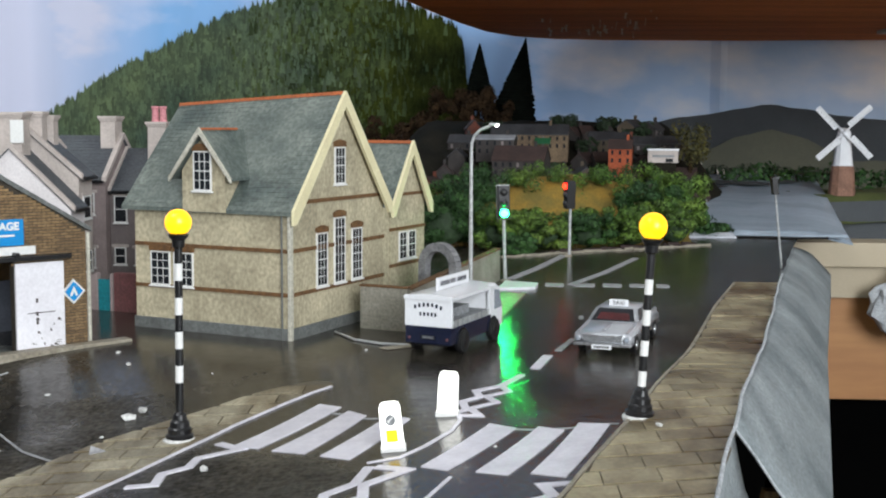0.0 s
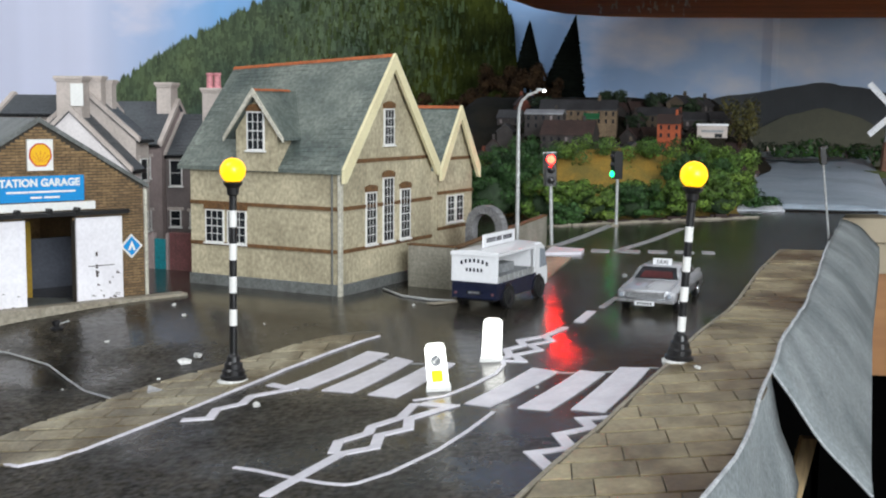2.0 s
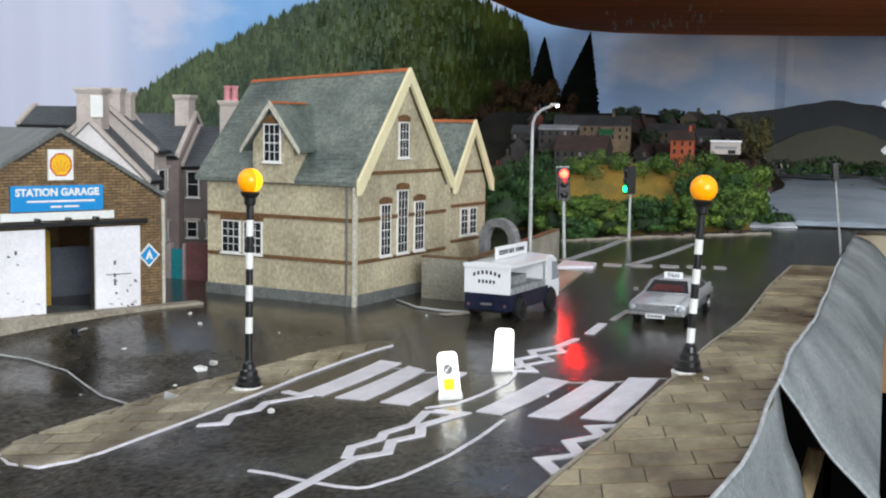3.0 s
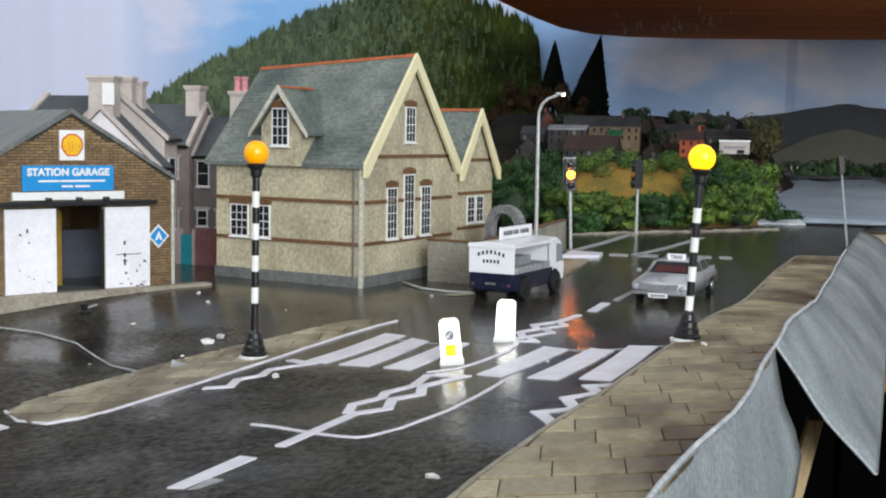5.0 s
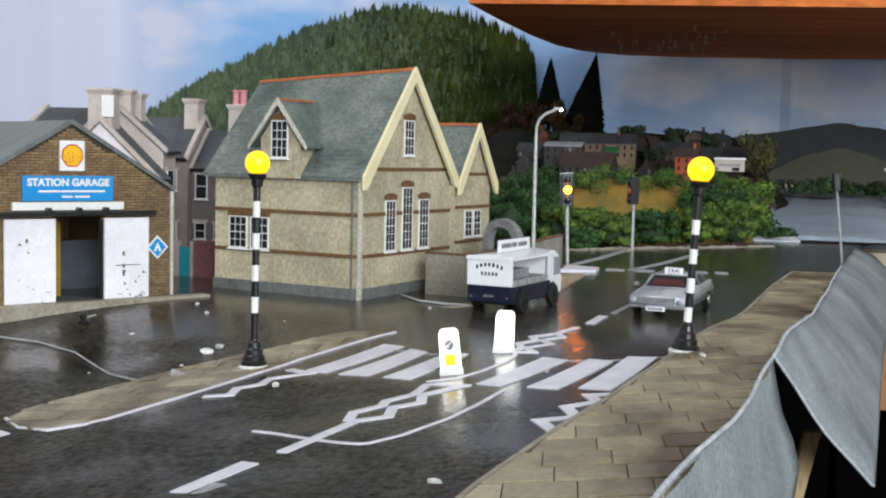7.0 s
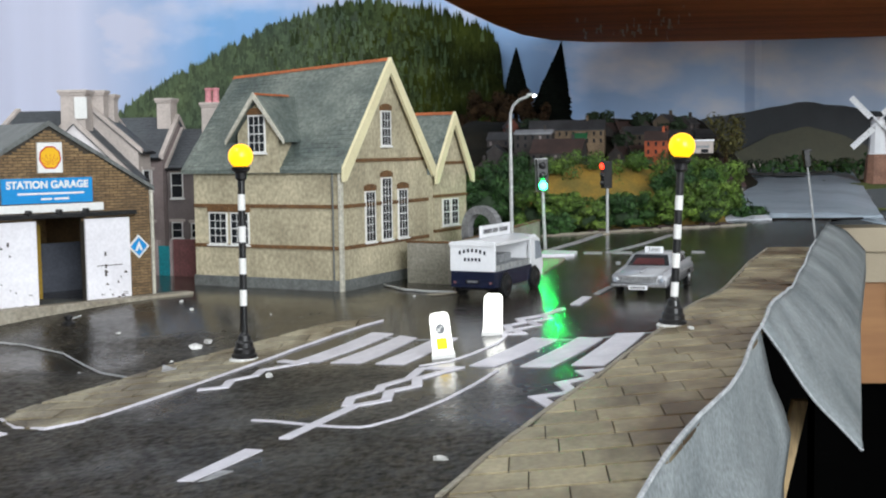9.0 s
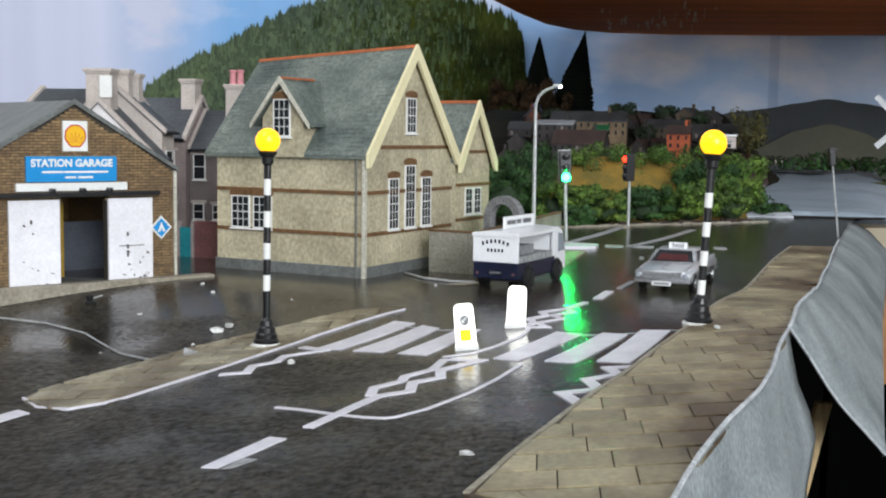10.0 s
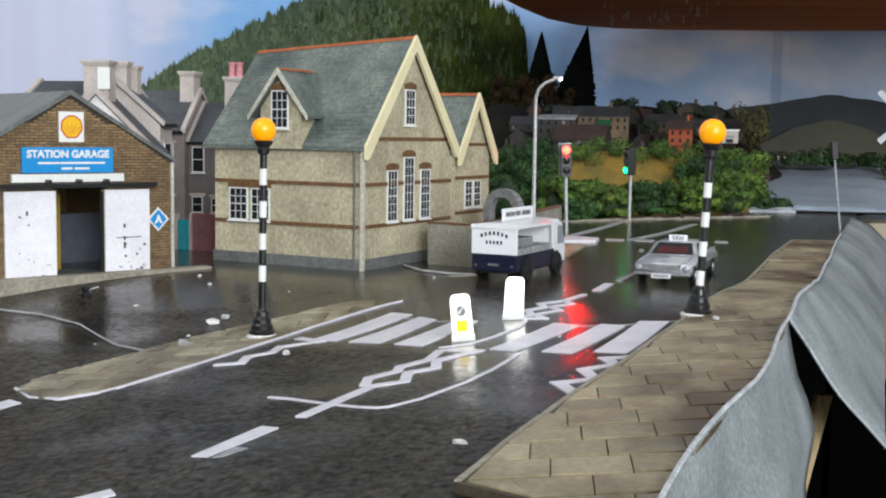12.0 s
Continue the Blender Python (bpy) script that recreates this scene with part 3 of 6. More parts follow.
    for x0, x1 in ((7.5, 8.4), (8.9, 9.9), (10.3, 11.2), (11.6, 12.5), (12.9, 13.5)):
        part("dash", patch(bmesh.new(), ((x0, 56.4), (x1, 56.2), (x1 + 0.1, 57.3), (x0 + 0.1, 57.5))), LINE_OLD, far)
    wire = marking("loose_cable", "thin grey cable lying across the road")
    part("cable", tube(bmesh.new(), [(x, y, gz(x, y) + 0.05) for x, y in ((-13.5, 33.2), (-11.2, 32.6), (-9.5, 31.55), (-8.3, 30.1), (-7.4, 29.0), (-6.3, 28.0))], 0.03), STEEL, wire)
    wire = marking("loose_cable", "thin white cable beside the school wall")
    part("cable", tube(bmesh.new(), [(x, y, 0.05) for x, y in ((-0.9, 42.6), (0.0, 41.0), (1.0, 40.3), (2.0, 40.1))], 0.05), STEEL, wire)
    part("strip", patch(bmesh.new(), ((1.0, 39.6), (1.3, 39.3), (2.3, 40.0), (2.2, 40.4)), 0.05), KERB, wire)


def slab(name, x0, x1, y0, y1, lift, material, parent, clip_lo, clip_hi, gap=0.0125, into=None):
    c = [(x, y) for x, y in ((x0 + gap, y0 + 4.5 * gap), (x1 - gap, y0 + 4.5 * gap), (x1 - gap, y1 - 4.5 * gap), (x0 + gap, y1 - 4.5 * gap))]
    c = [(min(max(x, clip_lo(y)), clip_hi(y)), y) for x, y in c]
    if max(c[1][0] - c[0][0], c[2][0] - c[3][0]) < 0.12:
        return
    bm = bmesh.new() if into is None else into
    mx, my = sum(p[0] for p in c) / 4, sum(p[1] for p in c) / 4
    h = lift + random.uniform(-0.006, 0.008)
    low = [bm.verts.new((x, y, gz(x, y) + lift - 0.08)) for x, y in c]
    mid = [bm.verts.new((x, y, gz(x, y) + h - 0.004)) for x, y in c]
    top = [bm.verts.new((x + (mx - x) * 0.006, y + (my - y) * 0.008, gz(x, y) + h)) for x, y in c]
    for a, b in ((low, mid), (mid, top)):
        for k in range(4):
            bm.faces.new((a[k], a[(k + 1) % 4], b[(k + 1) % 4], b[k]))
    bm.faces.new(top)
    if into is None:
        part(name, bm, material, parent)


def wave(y):
    return 0.05 * math.sin(y * 1.1) * smooth01((y - 28) / 8) + 0.03 * math.sin(y * 2.3 + 1) * smooth01((y - 34) / 8)


def build_pavement():
    pave = thing("pavement", "buff printed paving slabs with dark joints along the table edge", "pavement", place(0, 0, 0), kind="structure")
    bm = bmesh.new()
    ys = [13.6 + 1.0 * k for k in range(-2, 45)]
    front = lambda y: kerb_x(y) + 1.1 * max(0.0, 13.6 - y)
    rows = []
    for y in ys:
        a, b = front(y), edge_x(y) - 0.06
        rows.append([bm.verts.new(p) for p in ((a, y, gz(a, y) - 0.05), (a, y, gz(a, y) + 0.155), (b, y, gz(b, y) + 0.155), (b, y, gz(b, y) - 0.2))])
    for a, b in zip(rows, rows[1:]):
        for k in range(3):
            bm.faces.new((a[k], b[k], b[k + 1], a[k + 1]))
    bm.faces.new(rows[0])
    bm.faces.new(rows[-1])
    bmesh.ops.recalc_face_normals(bm, faces=bm.faces)
    part("bed", bm, JOINT, pave)
    far = bmesh.new()
    for i, (y0, y1) in enumerate(zip(ys, ys[1:])):
        x = kerb_x(y0) + 0.3 - 1.2 * (0.55 if i % 2 else 0.05) - random.uniform(0, 0.12)
        while x < edge_x(y1) + 1.2:
            slab("slab", x, x + 1.2, y0, y1, 0.185 + wave(y0) * 0.4, SLAB, pave, lambda y: front(y) + 0.135, lambda y: edge_x(y) - 0.03, into=far if y0 > 50 else None)
            x += 1.2
        if y0 > 13.5:
            ya, yb = y0 + 0.01, y0 + 0.99
            bm = bmesh.new()
            c = [(kerb_x(ya), ya), (kerb_x(ya) + 0.11, ya), (kerb_x(min(yb, 57.3)) + 0.11, min(yb, 57.3)), (kerb_x(min(yb, 57.3)), min(yb, 57.3))]
            prism(bm, [(x2, y2, gz(x2, y2)) for x2, y2 in c], (0, 0, 0.19))
            part("kerb_stone", bm, KERB, pave)
    part("far_slabs", far, SLAB, pave)["kind"] = "stuff"
    isl = thing("pavement", "narrow worn paved strip with a white edge beside the crossing", "pavement", place(0, 0, 0), kind="structure")
    fy = (21.95, 22.5, 24.4, 26.3, 28.3, 30.5, 32.4, 33.76, 34.3)
    fx = (-6.1, -5.27, -4.5, -3.7, -2.98, -2.12, -1.1, -0.28, 0.15)
    by = (21.95, 22.6, 23.6, 25.7, 27.95, 29.5, 30.5, 32.4, 33.4, 34.3)
    bx = (-6.4, -7.4, -7.8, -7.25, -6.3, -5.65, -4.85, -3.1, -2.35, -1.3)
    lo = lambda y: float(np.interp(y, by, bx))
    hi = lambda y: float(np.interp(y, fy, fx))
    bm = bmesh.new()
    ring = [(lo(y), y) for y in np.linspace(34.3, 21.95, 34)] + [(hi(y), y) for y in np.linspace(22.1, 34.3, 34)] + [(0.0, 34.75), (-0.5, 34.9), (-1.0, 34.7)]
    top = [bm.verts.new((x, y, gz(x, y) + 0.016)) for x, y in ring]
    low = [bm.verts.new((x, y, gz(x, y) - 0.04)) for x, y in ring]
    for k in range(len(ring)):
        bm.faces.new((low[k], low[(k + 1) % len(ring)], top[(k + 1) % len(ring)], top[k]))
    n = 34
    for k in range(n - 1):
        bm.faces.new((top[k], top[k + 1], top[2 * n - 2 - k], top[2 * n - 1 - k]))
    bm.faces.new((top[0], top[2 * n - 1], *top[2 * n:]))
    bmesh.ops.recalc_face_normals(bm, faces=bm.faces)
    part("bed", bm, SLAB_BED, isl)
    y, i = 22.0, 0
    while y < 33.9:
        x = -8.2 + (0.6 if i % 2 else 0)
        while x < 0.5:
            slab("slab", x, x + 1.25, y, y + 0.95, 0.066, SLAB_OLD, isl, lambda q: lo(q) + 0.02, lambda q: hi(q) - 0.03, 0.02)
            x += 1.25
        y, i = y + 0.95, i + 1
    part("edge_line", ribbon(bmesh.new(), [(-7.7, 23.2), (-7.0, 22.35), (-6.1, 21.92)] + [(hi(q), q) for q in np.linspace(22.4, 34.2, 20)], 0.06, 0.055), LINE, isl)


# ---- grey sheet that hangs over the table edge ----
def sheet(name, label, rows, parent=None, material=None):
    bm = bmesh.new()
    grid = [[bm.verts.new(p) for p in r] for r in rows]
    for a, b in zip(grid, grid[1:]):
        for k in range(len(a) - 1):
            bm.faces.new((a[k], a[k + 1], b[k + 1], b[k]))
    bmesh.ops.recalc_face_normals(bm, faces=bm.faces)
    bmesh.ops.solidify(bm, geom=bm.faces[:], thickness=0.06)
    return part(name, bm, material or CLOTH, parent, label, smooth=True)


def build_sheets():
    th = thing("grey_sheet", "stiff grey sheet with frayed pale edge hanging from the table edge", "sheet", place(0, 0, 0), kind="structure")
    rows = []
    m = 30
    for i in range(m + 1):
        t = i / m
        y = 25.8 + (74.0 - 25.8) * t
        ex = edge_x(y) + 0.12 * noise.noise((y * 0.8, 4.0, 0.0)) - 0.05 * (1 - t)
        ez = gz(ex, y) + 0.30 + 0.12 * noise.noise((y * 0.9, 1.0, 0.0))
        bx = float(np.interp(t, (0, 0.55, 1), (13.45, 20.4, 26.6)))
        by = float(np.interp(t, (0, 0.55, 1), (27.75, 53.8, 75.5)))
        bz = float(np.interp(t, (0, 0.15, 0.55, 1), (-2.7, -2.6, -2.0, -1.6)))
        r = []
        for k in range(10):
            f = k / 9
            bulge = math.sin(math.pi * f)
            r.append((ex + (bx - ex) * f - 0.10 * bulge, y + (by - y) * f, ez + (bz - ez) * f + (0.42 * smooth01(t * 5)) * bulge + 0.16 * noise.noise((y * 0.22, f * 2.4, 2.0)) * bulge))
        r.append((bx + 0.06, by, bz - 1.4 * smooth01(t * 9)))
        rows.append(r)
    sheet("drape", "", rows, th)
    part("frayed_edge", tube(bmesh.new(), [(r[0][0], r[0][1], r[0][2] + 0.02) for r in rows[:-9]], 0.05, 6), EDGE, th)
    part("cut_edge", tube(bmesh.new(), [(p[0], p[1], p[2] - 0.02) for p in rows[0]], 0.035, 6), EDGE, th)
    th = thing("grey_sheet", "lighter grey sheet hanging in front of the pavement edge", "sheet", place(0, 0, 0), kind="structure")
    rows = []
    for i in range(17):
        y = 8.0 + (25.75 - 8.0) * i / 16
        ex = edge_x(y)
        r = []
        for k in range(12):
            f = k / 11
            dz = -7.0 * f
            dx = float(np.interp(f, (0, 0.18, 0.34, 0.55, 1), (0, 0.2, 0.62, 0.35, 0.5)))
            r.append((ex + dx + 0.08 * math.sin(4 * f + y * 0.7), y - 0.9 * f, gz(ex, y) + 0.27 + dz + 0.05 * noise.noise((y, 0, 3))))
        rows.append(r)
    sheet("drape", "", rows, th)
    part("frayed_edge", tube(bmesh.new(), [(r[0][0], r[0][1], r[0][2] + 0.02) for r in rows], 0.045, 6), EDGE, th)
    th = thing("table_leg", "pine batten leaning under the table edge", "batten", place(0, 0, 0))
    bm = bmesh.new()
    prism(bm, [(12.2, 30, -1.9), (12.6, 30, -1.9), (10.95, 29.6, -9.0), (10.5, 29.6, -9.0)], (0, 0.35, 0))
    part("batten", bm, TIMBER, th)
    th = thing("grey_sheet", "pale blue-grey crumpled sheet rising beyond the road end", "sheet", place(0, 0, 0), kind="structure")
    rows = []
    for i in range(22):
        f = i / 21
        y = 84 + 34 * f
        x0, x1 = 17.5 + 9.0 * f, 30.5 + 6.0 * f
        rows.append([(x0 + (x1 - x0) * k / 14, y + 0.5 * noise.noise((k * 0.7, i * 0.4, 3)), 0.15 + 2.9 * f ** 0.9 + 0.22 * noise.noise((k * 0.45, i * 0.5, 7)) * (1 - 0.5 * f) - (0.25 * max(0, k - 11)) * (1 - f)) for k in range(15)])
    sheet("ramp", "", rows, th, PALESHEET)
    def ramp_z(x, y):
        f = (y - 84) / 34
        return 0.15 + 2.9 * f ** 0.9 + 0.30

    bm = bmesh.new()
    for x0, x1, y, d in ((24.6, 27.6, 109.5, 1.3), (27.2, 30.4, 108.6, 1.6), (30.6, 33.2, 110.0, 1.2), (24.2, 26.0, 106.4, 0.7)):
        n = 14
        ring = [(x0 + (x1 - x0) * (0.5 - 0.5 * math.cos(math.pi * k / n)), y + d * math.sin(math.pi * k / n) * (1 + 0.3 * noise.noise((k, x0, 0)))) for k in range(n + 1)]
        ring += [(x0 + (x1 - x0) * (0.5 + 0.5 * math.cos(math.pi * k / n)), y - 0.6 * d * math.sin(math.pi * k / n) * (1 + 0.4 * noise.noise((k, x1, 3)))) for k in range(1, n)]
        prism(bm, [(x, yy, ramp_z(x, yy)) for x, yy in ring], (0, 0, 0.02))
    part("printed_ripple", bm, FARHILL, th, "dark printed ripples")
    rows = []
    for i in range(9):
        rows.append([(17.6 + 0.55 * k, 82.6 + 0.32 * i + 0.4 * noise.noise((k * 0.6, i * 0.5, 11)), 0.06 + 0.42 * max(0.0, noise.noise((k * 0.8, i * 0.55, 5)) + 0.35) * math.sin(math.pi * i / 8)) for k in range(9)])
    sheet("crumpled_edge", "crumpled white paper edge", rows, th, PAPER)
    rows = []
    for i in range(5):
        rows.append([(21.5 + 0.5 * k, 83.2 + 0.28 * i + 0.35 * math.sin(k * 0.5), 0.08 + 0.2 * math.sin(math.pi * i / 4) * (1 + 0.6 * noise.noise((k * 0.7, i, 9)))) for k in range(18)])
    sheet("folded_edge", "folded pale edge of the sheet", rows, th, PALESHEET)
    # Shadow line of the fold, laid on as a black tube.
    part("shadow_gap", tube(bmesh.new(), [(20.6 + 0.6 * k, 83.0 + 0.35 * math.sin(k * 0.45), 0.07) for k in range(14)], 0.09, 6), BLACK, th, "black tube for the shadow gap along the fold")


# ---- backdrop, shelf and room ----
def hill_z(x):
    return float(np.interp(x, (-75, -56, -50, -46.4, -39, -32, -26, -18, -12.7, -8, -4.7, 0, 1.4, 2.2, 4, 10), (2, 3.2, 5.9, 9.0, 13.5, 17.0, 20.0, 22.4, 22.6, 21.7, 20.4, 18.4, 16.8, 9, 5, 3)))


def build_backdrop():
    bd = thing("backdrop", "curved printed backdrop sheet with clouded sky and wooded hill", "backdrop", place(0, 0, 0), kind="structure")
    bm = bmesh.new()
    pts = [(-140, 20), (-130, 70), (-105, 112), (-80, 134), (-60, 140), (-20, 140.6), (10, 140.6), (30.2, 140.2), (31.2, 139.6), (32, 140), (45, 138.5), (70, 136), (110, 130)]
    bend = pts[:6]
    for _ in range(3):
        bend = [bend[0]] + [(a[0] * u + b[0] * (1 - u), a[1] * u + b[1] * (1 - u)) for a, b in zip(bend, bend[1:]) for u in (0.75, 0.25)] + [bend[-1]]
    pts = bend + pts[6:]
    low = [bm.verts.new((x, y, -20)) for x, y in pts]
    top = [bm.verts.new((x, y, 60)) for x, y in pts]
    for k in range(len(pts) - 1):
        bm.faces.new((low[k], low[k + 1], top[k + 1], top[k]))
    bmesh.ops.recalc_face_normals(bm, faces=bm.faces)
    bmesh.ops.solidify(bm, geom=bm.faces[:], thickness=0.2)
    part("sky_sheet", bm, SKY, bd)
    bm = bmesh.new()
    xs = np.linspace(-75, 10, 90)
    a = [bm.verts.new((x, 139.3, -3)) for x in xs]
    b = [bm.verts.new((x, 139.5, hill_z(x) - 0.5)) for x in xs]
    for k in range(len(xs) - 1):
        bm.faces.new((a[k], a[k + 1], b[k + 1], b[k]))
    # Towards the right the print darkens in two steps, for the shelf's shade.
    wood = lambda x, z: 2 if x + 5 * noise.noise((x * 0.15, z * 0.2, 2)) > -8 else 1 if x + 9 * noise.noise((x * 0.12, z * 0.2, 8)) > -20 else 0
    for f in bm.faces:
        f.material_index = wood(f.calc_center_median().x, 8)
    part("hill", bm, (PINE, SHADE_MIDWOOD, SHADE_OLIVEWOOD), bd, "dark green wooded hill")
    rnd = random.Random(4)
    verts, faces = [], []
    for _ in range(22000):
        x = rnd.uniform(-74, 8)
        z = hill_z(x) * (1 - rnd.random() ** 1.6 * 0.75) - 0.5
        h, w = rnd.uniform(0.4, 1.1), rnd.uniform(0.10, 0.22)
        if rnd.random() < 0.3:
            h, w = h * 1.7, w * 1.7
        if x > -8:
            h, w = h * 1.5, w * 0.9
        y = 139.25 - rnd.uniform(0.0, 0.12)
        i = len(verts)
        verts += [(x - w, y, z), (x + w, y, z), (x, y - w * 0.12, z), (x + rnd.uniform(-0.1, 0.1), y, z + h), (x - w * 0.7, y, z + h * 0.55), (x + w * 0.7, y, z + h * 0.55)]
        faces += [(i, i + 2, i + 4), (i + 2, i + 3, i + 4), (i + 2, i + 1, i + 5), (i + 2, i + 5, i + 3)]
    me = bpy.data.meshes.new("forest")
    me.from_pydata([(p[0] * S, p[1] * S, p[2] * S) for p in verts], [], faces)
    me.materials.append(PINE)
    me.materials.append(SHADE_MIDWOOD)
    me.materials.append(SHADE_OLIVEWOOD)
    mix = [wood(verts[f[0]][0] + rnd.gauss(0, 4.5), verts[f[0]][2]) for f in faces[::4]]
    me.polygons.foreach_set("material_index", [k for k in mix for _ in range(4)])
    ob = new("forest", me)
    ob.parent = bd
    tagged(ob, "dense printed conifers over the hill", kind="stuff")
    for name, mat_, y, line in (("far_ridge", FARHILL, 138.6, ((14, 6.2), (20, 7.5), (26, 8.6), (31, 9.4), (36, 10.3), (40, 10.0), (46, 8.8), (55, 8.2), (75, 9.5))),
                                ("near_field", FIELD, 137.6, ((26, 3.0), (29, 4.6), (33, 6.6), (37, 7.6), (41, 6.2), (46, 4.0), (60, 3.6), (75, 4.6)))):
        bm = bmesh.new()
        xs = np.linspace(line[0][0], line[-1][0], 60)
        zz = [float(np.interp(x, [p[0] for p in line], [p[1] for p in line])) + 0.25 * noise.noise((x * 0.5, y, 0)) for x in xs]
        a = [bm.verts.new((x, y - max(0, x - 31) * 0.06, -4)) for x in xs]
        b = [bm.verts.new((x, y - max(0, x - 31) * 0.06, z)) for x, z in zip(xs, zz)]
        for k in range(59):
            bm.faces.new((a[k], a[k + 1], b[k + 1], b[k]))
        part(name, bm, mat_, bd, "printed distant hills")


def build_room():
    bm = bmesh.new()
    edge = [(-2.6, 92), (-0.8, 103), (1.6, 116), (4.2, 127), (7.5, 134), (12, 137.5), (18, 139), (34, 139.4), (110, 129), (110, 92), (30, 92)]
    prism(bm, [(x, y, 17.6) for x, y in edge], (0, 0, 1.8))
    setting("ceiling_shelf", bm, WOODRED, "red-brown stained board shelf over the far end", "shelf")
    bm = bmesh.new()
    rnd = random.Random(8)
    for _ in range(34):
        x, y = rnd.choice((10.5, 15, 17, 19)) + rnd.gauss(0, 0.9), min(rnd.gauss(119, 6), 126)
        w, d = rnd.uniform(0.06, 0.3), rnd.uniform(1.5, 11)
        s = (x - 5) / y + rnd.uniform(-0.02, 0.02)
        prism(bm, [(x + s * u, y + u, 17.57) for x, u in ((x, 0), (x + w, 0.6), (x + w * 0.6, d * 0.4), (x + w * 0.9, d), (x - 0.05, d * 0.8), (x + w * 0.2, d * 0.5))], (0, 0, 0.02))
    setting("flaked_paint", bm, FLAKE, "pale flakes where the board's stain has worn off", "stain")
    bm = bmesh.new()
    box(bm, 44, 75, 116, 124, 17.2, 17.58)
    setting("trim", bm, BEIGE, "beige batten under the shelf", "batten")
    cab = thing("cabinet", "low cabinet with beige top boards and tan wood panel", "cabinet", place(0, 0, 0))
    part("top_board", box(bmesh.new(), 29, 80, 96, 130, -3.5, -1.5, 0.1), BEIGE, cab)
    part("rail", box(bmesh.new(), 29, 80, 96.6, 130, -6.05, -3.55), BEIGE, cab)
    part("panel", box(bmesh.new(), 29, 80, 97.2, 130, -14.6, -6.1), TAN, cab, "tan wood panel")
    # Black box added for the shade below the cabinet.
    part("plinth", box(bmesh.new(), 29, 80, 99, 130, -90, -14.65), SHADE_BLACK, cab, "black panel standing for shade below the cabinet")
    bag = thing("plastic_bag", "crumpled pale plastic bag against the cabinet", "bag", place(38.2, 94.3, -6.2))
    bm = bmesh.new()
    bmesh.ops.create_icosphere(bm, subdivisions=3, radius=1.0)
    for v in bm.verts:
        k = 1 + 0.35 * noise.noise(v.co * 2.1)
        v.co = Vector((v.co.x * 3.0 * k, v.co.y * 1.0 * k, v.co.z * 2.6 * k))
    part("bag", bm, EDGE, bag)
    part("knot", cone(bmesh.new(), (0, 0, 2.4), (0.2, 0, 3.6), 0.4, 0.7), EDGE, bag)
    for name, a in (("wall_back", (-210, 210, 200, 206, -90, 150)), ("wall_behind", (-210, 210, -206, -200, -90, 150)), ("wall_west", (-216, -210, -206, 206, -90, 150)),
                    ("wall_east", (210, 216, -206, 206, -90, 150))):
        setting(name, box(bmesh.new(), *a), WALLPAINT, "plain painted room wall", "wall")
    setting("ceiling", box(bmesh.new(), -216, 216, -206, 206, 150, 156), WALLPAINT, "plain white room ceiling", "ceiling")
    setting("floor", box(bmesh.new(), -216, 216, -206, 206, -96, -90), SHADE_FLOOR, "room floor blackened to hold the unlit dark", "floor")
    # Black sheets added where there is only shade under the table.
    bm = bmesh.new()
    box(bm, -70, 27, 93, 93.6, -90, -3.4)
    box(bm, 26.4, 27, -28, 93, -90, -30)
    setting("curtain", bm, SHADE_BLACK, "black sheets standing for shade under the table", "curtain")


# ---- school house ----
def window(parent, m, w, h, cols, rows, arch=True, sill=True, bar=0.022):
    """A sash window in its own plane: x across, z up from the sill, -y outward."""
    bm = bmesh.new()
    f = 0.05
    loops = []
    for y, g in ((0.06, 0), (-0.035, 0), (-0.035, f), (0.06, f)):
        loops.append([bm.verts.new((x, y, z)) for x, z in ((-w / 2 + g, g), (w / 2 - g, g), (w / 2 - g, h - g), (-w / 2 + g, h - g))])
    for a, b in zip(loops, loops[1:]):
        for k in range(4):
            bm.faces.new((a[k], a[(k + 1) % 4], b[(k + 1) % 4], b[k]))
    bmesh.ops.recalc_face_normals(bm, faces=bm.faces)
    win = part("window", bm, WHITE, parent, "white many-paned sash window", m)
    iw, ih = w - 2 * f, h - 2 * f
    for c in range(1, cols):
        x = -iw / 2 + iw * c / cols
        part("glazing_bar", box(bmesh.new(), x - bar / 2, x + bar / 2, -0.03, 0.03, f, h - f), WHITE, win)
    for r in range(1, rows):
        z = f + ih * r / rows
        k = bar * (1.6 if r * 2 == rows else 1.0)
        part("glazing_bar", box(bmesh.new(), -iw / 2, iw / 2, -0.027, 0.03, z - k / 2, z + k / 2), WHITE, win)
    part("pane", box(bmesh.new(), -w / 2 + 0.02, w / 2 - 0.02, -0.02, 0.05, 0.02, h - 0.02), DARKGLASS, win)
    if sill:
        part("sill", box(bmesh.new(), -w / 2 - 0.06, w / 2 + 0.06, -0.09, 0.03, -0.07, -0.005, 0.012), WHITE, win)
    if arch:
        bm = bmesh.new()
        n = 7
        out = [(-w / 2 - 0.05 + (w + 0.1) * k / n, h + 0.18 + 0.10 * math.sin(math.pi * k / n)) for k in range(n + 1)]
        prism(bm, [(x, -0.06, z) for x, z in out] + [(w / 2 + 0.03, -0.06, h + 0.01), (-w / 2 - 0.03, -0.06, h + 0.01)], (0, 0.09, 0))
        part("arch", bm, BAND, win, "brown brick window arch")
    return win


